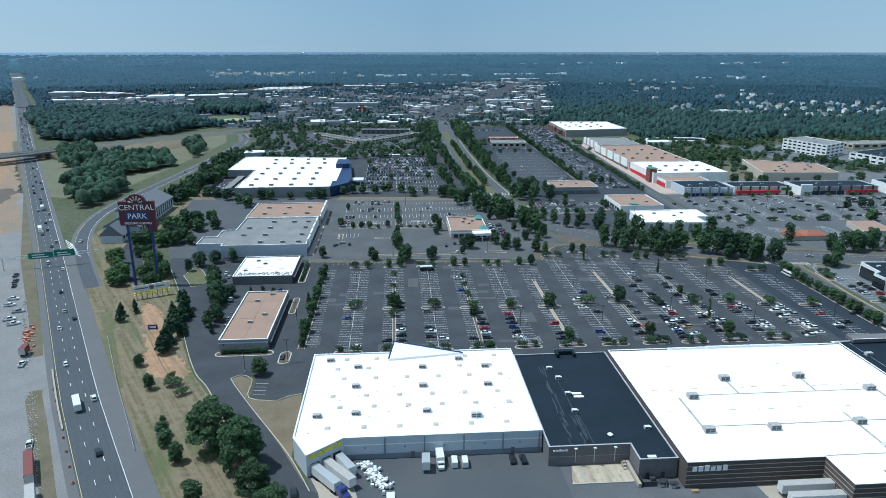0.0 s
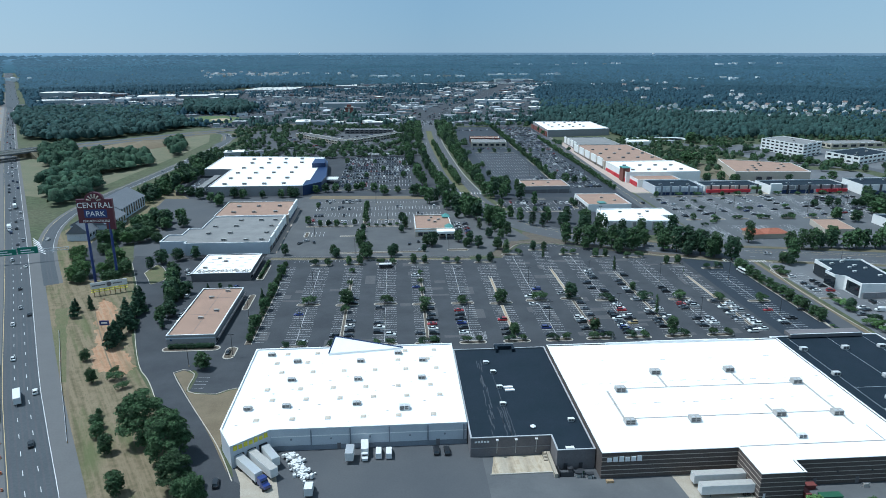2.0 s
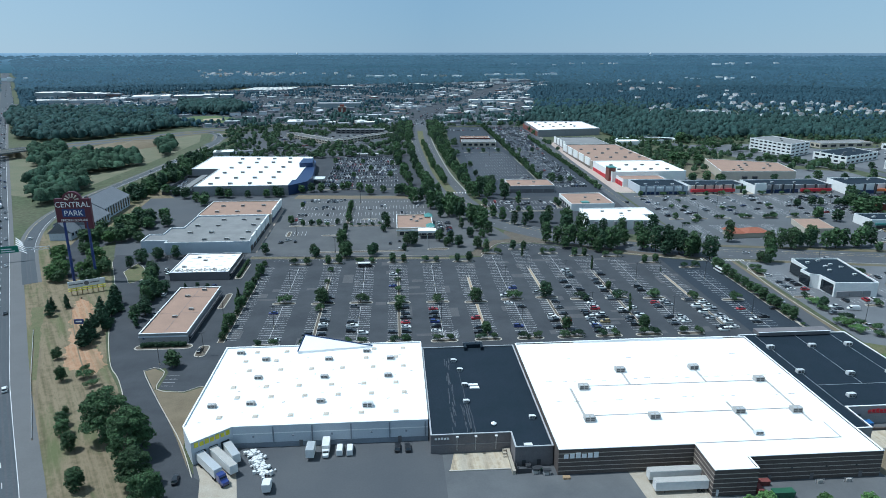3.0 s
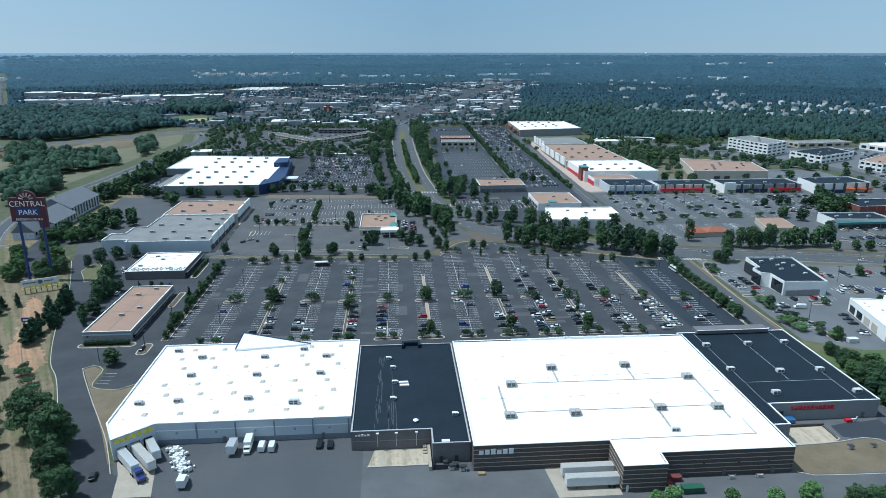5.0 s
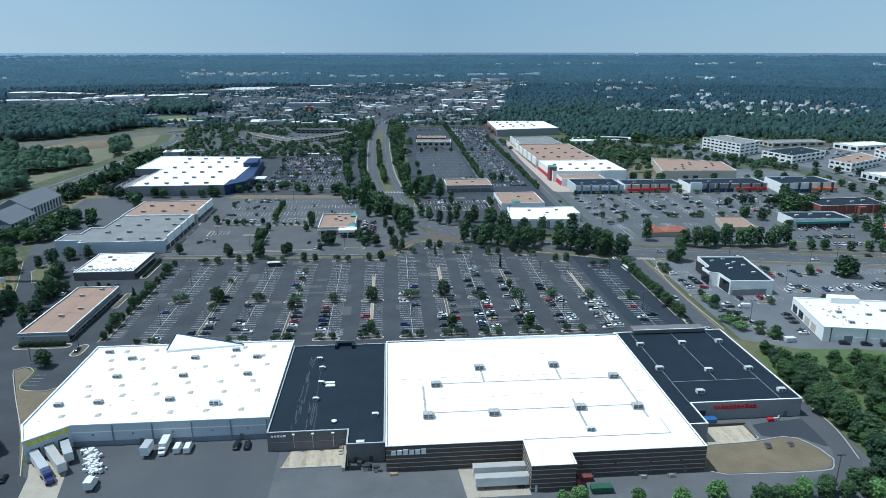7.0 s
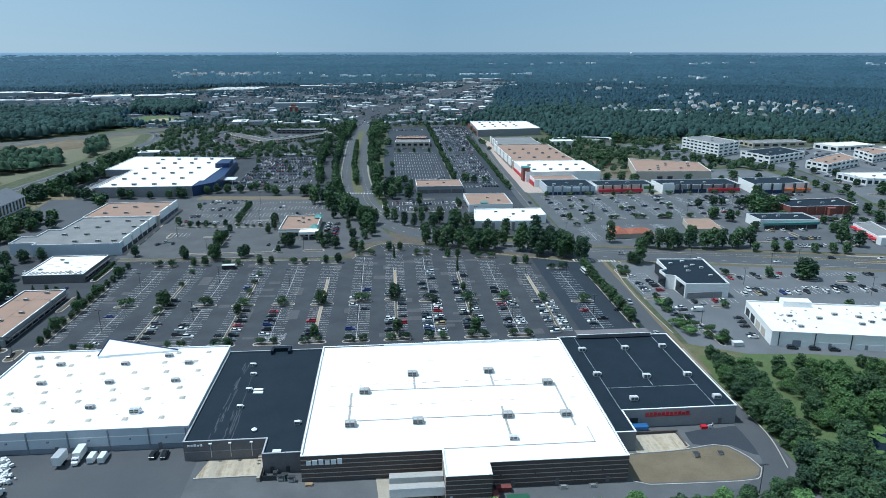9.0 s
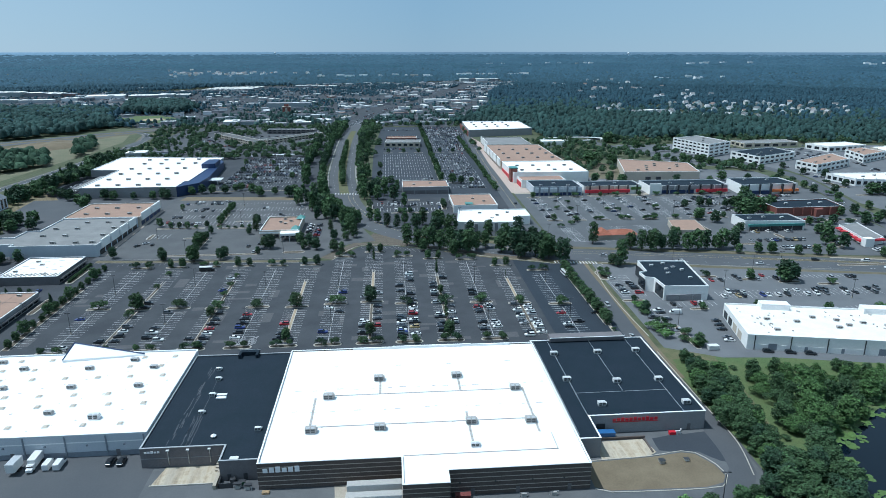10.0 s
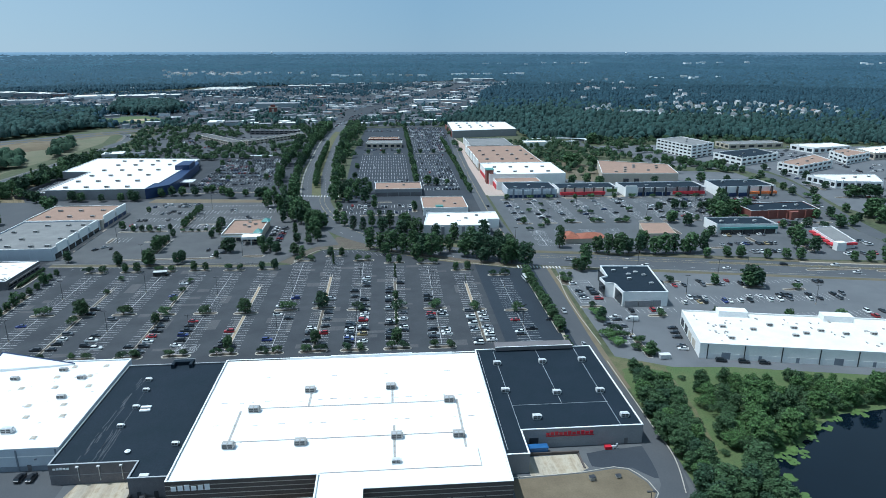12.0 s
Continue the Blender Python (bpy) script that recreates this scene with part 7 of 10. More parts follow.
def trailer(x, y, turn, length, label, tractor=None, paint=None):
    """A box trailer with its doors at the origin end; with a tractor in front."""
    ob = thing("semi_trailer", (0, 0, 0), label, "trailer", "trailers")
    part("box_body", boxes((0, length, -1.28, 1.28, 1.25, 4.1)), paint or METAL_WHITE, ob)
    part("roof_panel", boxes((0.05, length - 0.05, -1.22, 1.22, 4.1, 4.14)), paint or (METAL if length < 13 else UNIT_GRAY), ob)
    part("rear_door", boxes((-0.06, 0.0, -1.2, 1.2, 1.35, 4.0)), METAL, ob)
    part("underframe", boxes((0.4, length - 0.6, -0.5, 0.5, 0.95, 1.25)), METAL_DARK, ob)
    for i, wx in enumerate((1.4, 2.7)):
        for s in (-1, 1):
            bm = bmesh.new()
            tube(bm, (wx, s * 0.75, 0.5), (wx, s * 1.25, 0.5), 0.5, 0.5, 12)
            part("wheel", bm, RUBBER, ob)
    for s in (-1, 1):
        part("landing_leg", boxes((length - 3.2, length - 3.0, s * 0.7 - 0.1, s * 0.7 + 0.1, 0, 1.25)), METAL_DARK, ob)
    ob.matrix_basis = pose(x, y, 0.08, 0, 0, turn)
    if tractor:
        tr = thing("truck_tractor", (0, 0, 0), "blue truck tractor coupled to a trailer", "truck")
        part("cab", loft([[(px, -w, 1.0), (px, w, 1.0), (px, w, z), (px, -w, z)] for px, w, z in ((0.2, 1.15, 3.4), (2.2, 1.2, 3.5), (2.5, 1.15, 2.9), (3.0, 1.1, 2.1), (4.3, 1.0, 1.9))], "", None), PAINT["b"] if tractor == "b" else PAINT["w"], tr)
        part("windscreen", boxes((2.35, 2.75, -1.0, 1.0, 2.2, 2.95)), GLASS_DARK, tr)
        part("chassis", boxes((-3.0, 4.2, -0.5, 0.5, 0.55, 1.0)), METAL_DARK, tr)
        for wx in (-2.4, -1.1, 3.3):
            for s in (-1, 1):
                bm = bmesh.new()
                tube(bm, (wx, s * 0.75, 0.5), (wx, s * 1.2, 0.5), 0.5, 0.5, 12)
                part("wheel", bm, RUBBER, tr)
        a = radians(turn)
        tr.matrix_basis = pose(x + math.cos(a) * (length + 0.6), y + math.sin(a) * (length + 0.6), 0.08, 0, 0, turn)
    return ob


trailer(129.8, 160.4, 180, 16.0, "white box trailer with gray roof at a loading pad")
trailer(129.8, 155.2, 180, 16.0, "white box trailer at a loading pad")
trailer(-24.0, 179.6, -50, 12.5, "long white box trailer backed to a dock", "b")
trailer(-20.6, 182.2, -50, 14.0, "gray-roofed box trailer backed to a dock")
trailer(-16.8, 184.6, -58, 9.0, "short tan-topped box trailer backed to a dock")


def box_truck(x, y, turn, length=5.2, label="white box truck parked in a yard"):
    ob = thing("box_truck", (0, 0, 0), label, "truck", "box trucks")
    part("cargo_box", boxes((-length, 0, -1.2, 1.2, 0.9, 3.4)), METAL_WHITE, ob)
    part("cab", loft([[(px, -w, 0.5), (px, w, 0.5), (px, w, z), (px, -w, z)] for px, w, z in ((0.1, 1.05, 2.3), (1.0, 1.05, 2.3), (1.5, 1.0, 1.5), (2.3, 0.92, 1.3))], "", None), PAINT["w"], ob)
    part("windscreen", boxes((0.95, 1.42, -0.92, 0.92, 1.5, 2.1)), GLASS_DARK, ob)
    for wx in (-length + 1.2, 1.3):
        for s in (-1, 1):
            bm = bmesh.new()
            tube(bm, (wx, s * 0.75, 0.42), (wx, s * 1.15, 0.42), 0.42, 0.42, 10)
            part("wheel", bm, RUBBER, ob)
    ob.matrix_basis = pose(x, y, gz(x, y) + 0.08, 0, 0, turn)
    return ob


box_truck(15.2, 181.0, -88, 5.5)
box_truck(-0.4, 165.4, 90, 3.4, "small white box truck in a yard")
ob = trailer(10.6, 183.0, -92, 5.2, "short white box trailer in a yard")
lx = lambda pts, y: lerp(y, [p[1] for p in pts], [p[0] for p in pts])
hwt = box_truck(lx(hw[2], 228), 230, 119, 9, "long flatbed truck with gray load on a highway")
hwt2 = box_truck(lx(hw[1], 540), 540, 119, 8, "white box truck on a highway")
box_truck(lx(hw[2], 470) - 1, 470, -61, 8, "white box truck on a highway")
for x, y, c, a in ((-196, 332, "w", 20), (-199, 341, "w", 14), (-186, 313, "w", 26), (-181, 307, "w", 30), (-187, 323, "s", 18), (-217, 378, "k", 100), (-209, 361, "k", 110), (-212, 368, "k", 95), (-154, 263, "w", 100), (-120, 202, "w", 112)):
    car("pickup", c, x, y, a, "cars on the construction site", state="on a construction site")
ob = trailer(-108.5, 180, 118, 15.0, "rusty red box trailer on a construction site", None, BIN_RED)
trailer(-101.5, 167, 118, 10.0, "gray box trailer on a construction site", None, UNIT_GRAY)
trailer(-157.4, 270, 100, 5.5, "red dump trailer on a construction site", None, BIN_RED)
rnd = random.Random(29)
stack = bmesh.new()
for i in range(46):
    t = rnd.random()
    obox(stack, -172 + 13 * t + rnd.gauss(0, 1.2), 302 - 26 * t + rnd.gauss(0, 1.4), 0.05, rnd.uniform(0.3, 1.1), rnd.uniform(0.4, 2.2), rnd.uniform(0.4, 1.0), rnd.uniform(0, 180))
setting("barrier_stack", stack, CONE, "heap of orange barriers and drums on a construction site", "barrier", "stuff")

# yard clutter
rnd = random.Random(8)
pile = bmesh.new()
for i in range(150):
    t = rnd.random()
    x, y = -8.6 + 6.2 * t + rnd.gauss(0, 1.0), 183.5 - 12.5 * t + rnd.gauss(0, 0.9)
    s = rnd.uniform(0.5, 1.1)
    obox(pile, x, y, 0.06 + rnd.uniform(0, 0.7), 0.06 + s * rnd.uniform(0.7, 1.7), s, s * rnd.uniform(0.6, 1.1), rnd.uniform(0, 90))
setting("appliance_pile", pile, METAL_WHITE, "heap of discarded white appliances in a yard", "rubbish", "stuff")


def dumpster(x, y, turn, lx, ly, h, mat, label):
    ob = thing("dumpster", (0, 0, 0), label, "dumpster", "dumpsters")
    bm = bmesh.new()
    a, b = 0.12, 0.0
    lo = [(-lx / 2 + 0.2, -ly / 2 + 0.1), (lx / 2 - 0.2, -ly / 2 + 0.1), (lx / 2 - 0.2, ly / 2 - 0.1), (-lx / 2 + 0.2, ly / 2 - 0.1)]
    hi = [(-lx / 2, -ly / 2), (lx / 2, -ly / 2), (lx / 2, ly / 2), (-lx / 2, ly / 2)]
    v = [bm.verts.new((*p, 0.15)) for p in lo] + [bm.verts.new((*p, h)) for p in hi]
    bm.faces.new(v[3::-1])
    for i in range(4):
        bm.faces.new((v[i], v[(i + 1) % 4], v[4 + (i + 1) % 4], v[4 + i]))
    bm.faces.new(v[4:])
    part("bin_body", bm, mat, ob)
    n = max(2, int(lx / 1.0))
    for i in range(n):
        x0 = -lx / 2 + (i + 0.5) * lx / n
        part("side_rib", boxes((x0 - 0.06, x0 + 0.06, -ly / 2 - 0.06, -ly / 2 + 0.12, 0.2, h)), mat, ob)
    part("lid", boxes((-lx / 2 - 0.04, lx / 2 + 0.04, -ly / 2 - 0.04, ly / 2 + 0.04, h, h + 0.07)), METAL_DARK if h < 1.6 else mat, ob)
    ob.matrix_basis = pose(x, y, 0.07, 0, 0, turn)


dumpster(150.8, 150.6, 0, 6.4, 2.3, 2.0, BIN_GREEN, "long green dumpster behind a store")
dumpster(147.5, 156.2, 0, 4.5, 1.8, 1.6, BIN_RED, "rusty red bin behind a store")
dumpster(144.6, 152.6, 90, 3.2, 1.6, 2.0, BIN_RED, "dark red bin beside a wall")
dumpster(198.6, 183.6, 0, 6.8, 2.4, 2.4, BIN_BLUE, "long blue dumpster at a loading dock")
dumpster(212.2, 168.2, 8, 1.8, 1.5, 1.3, UNIT_GRAY, "gray utility box on a dry lawn")
dumpster(220.6, 168.8, 5, 1.6, 1.3, 0.8, METAL_WHITE, "white crate on a dry lawn")
dumpster(82.0, 168.0, 0, 2.0, 1.3, 1.4, BIN_GREEN, "green bin behind a store")
dumpster(79.0, 169.2, 0, 1.6, 1.2, 1.4, WALL_SLATE, "gray bin behind a store")
dumpster(-31.0, 208.5, 0, 2.0, 1.6, 1.4, BIN_GREEN, "green utility box on a lawn")
dumpster(267.5, 246.5, 0, 4.6, 2.4, 2.0, METAL_WHITE, "pale bin enclosure beside a lot")
for x in (165.5, 174.5):
    ob = thing("utility_frame", (x, 156.0, 0.06), "galvanised utility frame with meters", "utility box", "utility frames")
    part("frame_rail", boxes((x - 1.4, x + 1.4, 155.8, 155.9, 1.3, 1.4), (x - 1.4, x - 1.3, 155.8, 155.9, 0, 1.4), (x + 1.3, x + 1.4, 155.8, 155.9, 0, 1.4)), METAL, ob)
    part("meter_box", boxes((x - 0.8, x + 0.8, 155.4, 155.9, 0.1, 1.2)), UNIT_GRAY, ob)
ob = thing("floor_scrubber", (223.0, 183.8, 0.06), "small red and white machine standing by a wall", "machine")
part("machine_body", boxes((221.2, 223.4, 183.2, 184.6, 0.1, 1.1)), SIGN_RED, ob)
part("machine_arm", boxes((223.4, 225.4, 183.6, 184.0, 0.9, 1.3), (225.0, 225.4, 183.6, 184.0, 0.05, 2.0), (223.6, 224.2, 183.5, 184.3, 0.05, 0.9)), METAL_WHITE, ob)


# ---- lamp posts ----
def lamp_post(x, y, h=10.5, turn=0):
    m = pose(x, y, gz(x, y) + 0.06, 0, 0, turn)
    if "lamp" in MASTER:
        return copy_thing(MASTER["lamp"], m)
    ob = thing("lamp_post", (0, 0, 0), "tall dark parking lot lamp post with two heads", "lamp post", "lamp posts")
    bm = bmesh.new()
    tube(bm, (0, 0, 0.8), (0, 0, h), 0.13, 0.09, 8)
    part("pole", bm, METAL_DARK, ob)
    bm = bmesh.new()
    tube(bm, (0, 0, -0.1), (0, 0, 0.8), 0.32, 0.3, 10)
    part("footing", bm, CONCRETE, ob, "round concrete footing")
    for s in (-1, 1):
        part("lamp_head", boxes((min(s * 0.4, s * 1.3), max(s * 0.4, s * 1.3), -0.3, 0.3, h - 0.1, h + 0.15)), METAL_DARK, ob)
    part("cross_arm", boxes((-0.5, 0.5, -0.05, 0.05, h - 0.05, h + 0.05)), METAL_DARK, ob)
    ob.matrix_basis = m
    MASTER["lamp"] = ob
    return ob


for x in (-19.3, 20.3, 59.9, 99.2, 135.6, 174.3, 214.6):
    for y in (286, 338):
        lamp_post(x, y + (8 if x in (20.3, 135.6) else 0))
for x, y in ((-46, 300), (-44, 258), (-60, 250), (0, 400), (60, 402), (-30, 440), (20, 470), (10, 530), (310, 320), (340, 345), (370, 300), (262, 270), (300, 500), (350, 480), (400, 505), (270, 470), (200, 440), (180, 470), (160, 640), (200, 700), (150, 760), (210, 620), (-10, 620), (30, 660), (0, 700), (236, 420), (300, 365), (360, 350), (222, 148)):
    lamp_post(x, y)

# ---- pylon sign ----
sx, sy = -136.7, 359.0
gp = gz(sx, sy)
sign = thing("pylon_sign", (sx, sy, gp), "huge maroon and blue shopping centre sign on two dark posts", "sign")
for x in (sx - 6.2, sx + 6.2):
    bm = bmesh.new()
    tube(bm, (x, sy, gp - 1), (x, sy, 37), 0.75, 0.7, 10)
    part("post", bm, SIGN_BLUE, sign, "dark blue round post")
part("cabinet", boxes((sx - 9.4, sx + 9.4, sy - 0.9, sy + 0.9, 34.8, 48.0)), SIGN_MAROON, sign, "maroon sign cabinet")
bm = bmesh.new()
arch = [(4.9 * math.cos(t), 48.0 + 3.9 * math.sin(t)) for t in np.linspace(0, math.pi, 13)]
lo = [bm.verts.new((sx + a, sy - 0.9, z)) for a, z in arch]
hi = [bm.verts.new((sx + a, sy + 0.9, z)) for a, z in arch]
bm.faces.new(lo[::-1])
bm.faces.new(hi)
for i in range(len(arch)):
    bm.faces.new((lo[i], lo[(i + 1) % 13], hi[(i + 1) % 13], hi[i]))
bmesh.ops.recalc_face_normals(bm, faces=bm.faces)
part("arch_top", bm, SIGN_MAROON, sign, "round maroon arch")
for t in np.linspace(0.25, math.pi - 0.25, 6):
    bm = bmesh.new()
    tube(bm, (sx + 1.6 * math.cos(t), sy - 1.0, 47.0 + 1.6 * math.sin(t)), (sx + 3.9 * math.cos(t), sy - 1.0, 47.0 + 3.9 * math.sin(t)), 0.3, 0.5, 4)
    part("emblem_petal", bm, BAND_TAN, sign, "pale petal of a fan emblem")
part("blue_panel", boxes((sx - 6.0, sx + 6.0, sy - 1.0, sy - 0.9, 37.8, 42.4)), SIGN_BLUE, sign, "dark blue name panel")
part("lower_cabinet", boxes((sx + 4.6, sx + 9.4, sy - 0.6, sy + 0.6, 31.0, 34.8)), SIGN_MAROON, sign, "small maroon panel")


def words(text, x, y, z, size, mat, parent, name="lettering"):
    cu = bpy.data.curves.new("words", "FONT")
    cu.body, cu.size, cu.align_x, cu.extrude = text, size, "CENTER", 0.04
    tmp = new("words", cu)
    bpy.context.view_layer.update()
    me = bpy.data.meshes.new_from_object(tmp.evaluated_get(bpy.context.evaluated_depsgraph_get()))
    bpy.data.objects.remove(tmp)
    me.materials.clear()
    me.materials.append(mat)
    ob = new(name, me)
    ob.parent = parent
    o = ORIGIN[parent.name]
    ob.matrix_basis = pose(x - o.x, y - o.y, z - o.z, 90, 0, 0)
    ob["label"] = f"white lettering reading {text}"


words("CENTRAL", sx, sy - 1.0, 43.3, 4.3, SIGN_WHITE, sign)
words("PARK", sx, sy - 1.1, 38.6, 4.2, SIGN_WHITE, sign)
words("FREDERICKSBURG", sx, sy - 1.0, 35.4, 1.75, SIGN_WHITE, sign)

# billboard facing the bank below the sign
bb = thing("billboard", (-127, 340, 0), "long white billboard on a timber frame", "billboard")
u = Vector((15.0, 7.1)).normalized()
nrm = Vector((u.y, -u.x))
p, q = Vector((-135.2, 336.0)), Vector((-119.2, 343.6))
bm = bmesh.new()
prism(bm, [tuple(p + nrm * 0.2), tuple(q + nrm * 0.2), tuple(q - nrm * 0.2), tuple(p - nrm * 0.2)], 4.2, 7.6)
part("board", bm, METAL_WHITE, bb, "white board face")
bm = bmesh.new()
for z in (3.7, 2.6):
    prism(bm, [tuple(p + nrm * 0.9), tuple(q + nrm * 0.9), tuple(q - nrm * 0.3), tuple(p - nrm * 0.3)], z, z + 0.15)
part("catwalk", bm, SIGN_YELLOW, bb, "yellow timber catwalk")
for i in range(7):
    c = p.lerp(q, (i + 0.5) / 7)
    part("frame_post", boxes((c.x - 0.15, c.x + 0.15, c.y - 0.15, c.y + 0.15, -0.5, 4.3)), TIMBER, bb)
c = p.lerp(q, 0.5) + nrm * 0.25
bm = bmesh.new()
tube(bm, (c.x, c.y, 5.9), (c.x + nrm.x * 0.1, c.y + nrm.y * 0.1, 5.9), 1.2, 1.2, 14)
part("round_emblem", bm, WALL_SLATE, bb, "dark round emblem")
c = p.lerp(q, 0.2) + nrm * 0.25
bm = bmesh.new()
for t0, t1 in ((0.04, 0.4), (0.6, 0.85)):
    a, b = p.lerp(q, t0), p.lerp(q, t1)
    prism(bm, [tuple(a + nrm * 0.26), tuple(b + nrm * 0.26), tuple(b + nrm * 0.2), tuple(a + nrm * 0.2)], 5.6, 6.2)
part("text_bar", bm, WALL_SLATE, bb, "dark bar of lettering")
ob = thing("small_sign", (-111.0, 293.0, 0), "small dark blue sign on two posts", "sign")
part("board", boxes((-113.2, -108.8, 292.9, 293.1, 1.6, 4.0)), SIGN_BLUE, ob)
part("text_bar", boxes((-112.4, -109.6, 292.82, 292.9, 2.5, 3.2)), SIGN_WHITE, ob, "white bar of lettering")
for x in (-112.6, -109.4):
    part("post", boxes((x - 0.08, x + 0.08, 292.95, 293.05, -0.2, 1.7)), TIMBER, ob)

# gantry sign over the highway
ga, gb2 = Vector((-229, 388)), Vector((-176, 402))
gan = thing("sign_gantry", (-205, 395, 1), "green road signs on a steel gantry over a highway", "road sign")
bm = bmesh.new()
for z in (7.4, 9.0):
    tube(bm, (ga.x, ga.y, z), (gb2.x, gb2.y, z), 0.16, 0.16, 6)
for i in range(17):
    c, d = ga.lerp(gb2, i / 16), ga.lerp(gb2, min(1, (i + 1) / 16))
    tube(bm, (c.x, c.y, 7.4), (d.x, d.y, 9.0), 0.08, 0.08, 4)
part("truss", bm, METAL, gan, "steel truss")
for c in (ga, gb2):
    bm = bmesh.new()
    tube(bm, (c.x, c.y, -1), (c.x, c.y, 9.2), 0.3, 0.25, 8)
    part("column", bm, METAL, gan)
for t0, t1, z0, z1 in ((0.25, 0.49, 6.6, 10.2), (0.5, 0.70, 6.8, 11.0)):
    a, b = ga.lerp(gb2, t0), ga.lerp(gb2, t1)
    nr = Vector((0.25, -0.97))
    bm = bmesh.new()
    prism(bm, [tuple(a + nr * 0.5), tuple(b + nr * 0.5), tuple(b + nr * 0.35), tuple(a + nr * 0.35)], z0, z1)
    panel = part("sign_panel", bm, SIGN_GREEN, gan, "green sign panel")
    for k in range(2):
        bm = bmesh.new()
        c, d = a.lerp(b, 0.15), a.lerp(b, 0.8 - 0.15 * k)
        prism(bm, [tuple(c + nr * 0.56), tuple(d + nr * 0.56), tuple(d + nr * 0.5), tuple(c + nr * 0.5)], z0 + 0.7 + k * 1.4, z0 + 1.3 + k * 1.4)
        part("text_bar", bm, SIGN_WHITE, panel, "white bar of lettering")

# guard rails, barrier and kerb of the highway
rail_line = [(-130.5, 290), (-128.2, 285.3), (-117, 262), (-106.5, 240.4), (-95, 218), (-84.2, 196.6)]
rail = thing("guard_rail", (-110, 245, 0), "galvanised guard rail on timber posts beside a highway", "guard rail")
bm = bmesh.new()
ribbon(bm, smooth_line(rail_line, 4), -0.06, 0.06, 0.45, 0.8)
bmesh.ops.recalc_face_normals(bm, faces=bm.faces)
part("rail_beam", bm, METAL, rail)
for p in smooth_line(rail_line, 4)[::2]:
    part("post", boxes((p[0] + 0.1, p[0] + 0.3, p[1] - 0.1, p[1] + 0.1, -0.2, 0.8)), TIMBER, rail)
bm = bmesh.new()
ribbon(bm, [p for p in smooth_line(offset_line(HWY_R, 16.4), 6) if 208 < p[1] < 262], -0.3, 0.3, 0, 0.85)
bmesh.ops.recalc_face_normals(bm, faces=bm.faces)
setting("concrete_barrier", bm, CONCRETE, "low pale concrete barrier beside a highway", "barrier")
for i in range(9):
    y = 172 + i * 8.5
    x = lerp(y, [p[1] for p in HWY_R], [p[0] for p in HWY_R]) - 19.2
    if "cone" in MASTER:
        copy_thing(MASTER["cone"], pose(x, y, 0.09))
        continue
    ob = thing("traffic_drum", (0, 0, 0), "orange traffic drum on a highway shoulder", "traffic drum", "traffic drums")
    bm = bmesh.new()
    tube(bm, (0, 0, 0), (0, 0, 1.0), 0.34, 0.22, 8)
    part("drum", bm, CONE, ob)
    part("drum_base", boxes((-0.4, 0.4, -0.4, 0.4, 0, 0.08)), RUBBER, ob)
    ob.matrix_basis = pose(x, y, 0.09)
    MASTER["cone"] = ob
rnd = random.Random(14)
rub = bmesh.new()
for i in range(700):
    y = rnd.uniform(168, 240) if i % 2 else rnd.uniform(256, 365)
    x = lerp(y, (172, 236, 256, 296, 361), (-101.5, -135, -147, -169, -202)) + rnd.gauss(0, 0.8) - 1.5
    s = rnd.uniform(0.12, 0.42)
    obox(rub, x, y, 0, s * 0.7, s, s * rnd.uniform(0.6, 1.1), rnd.uniform(0, 90))
setting("rubble", rub, ROCK, "loose gray rubble along a site edge", "rubble", "stuff")

# overpass
ovp = thing("overpass", (-400, 790, 0), "concrete highway overpass with two decks", "bridge")
for d in (-8.5, 8.5):
    bm = bmesh.new()
    pts = [p for p in OVERPASS if p[0] < -388]
    ribbon(bm, pts, d - 6, d + 6, 6.4, 7.8)
    for v in bm.verts:
        v.co.z += gz(0, 790)
    bmesh.ops.recalc_face_normals(bm, faces=bm.faces)
    part("deck", bm, SHOULDER, ovp, "pale concrete deck")
    for e in (-6, 5.7):
        bm = bmesh.new()
        ribbon(bm, pts, d + e, d + e + 0.3, 7.8, 8.7)
        for v in bm.verts:
            v.co.z += gz(0, 790)
        bmesh.ops.recalc_face_normals(bm, faces=bm.faces)
        part("parapet", bm, KERB, ovp, "pale concrete parapet")
for x, y in ((-455, 722), (-392, 800), (-500, 680)):
    bm = bmesh.new()
    for k in range(4):
        tube(bm, (x - 9 + k * 6, y + 7 - k * 4.4, -1), (x - 9 + k * 6, y + 7 - k * 4.4, gz(0, 790) + 6.5), 0.6, 0.6, 8)
    part("pier", bm, CONCRETE, ovp, "round concrete piers")
bm = bmesh.new()
pts = [p for p in OVERPASS if p[0] >= -404]
ribbon(bm, pts, -16, 16)
lanes = bmesh.new()
for d in (-9.5, 9.5):
    ribbon(lanes, pts, d - 5.2, d + 5.2)
for b, lift in ((bm, 0.0), (lanes, 0.12)):
    for v in b.verts:
        t = lerp(v.co.x, (-404, -262), (7.75, 0.4))
        v.co.z = gz(v.co.x, v.co.y) + max(t, 0.15) + lift
setting("road_bank", bm, GRASS_DRY, "dry grass bank carrying a road", "grass")
setting("approach_road", lanes, ROAD, "two gray carriageways rising to an overpass", "road")
LINK = smooth_line([(-206, 868), (-199, 930), (-192, 990), (-176, 1052)], 12)
road("ramp", LINK, 8.0, ROAD, 0.12, "gray link between a ramp and a road")
sheet("verge", [[(-208, 905), (-203, 960), (-196, 1010), (-222, 985), (-216, 940)]], GRASS_DRY, 0.07, "dry grass between two ramps", "grass")
bm = bmesh.new()
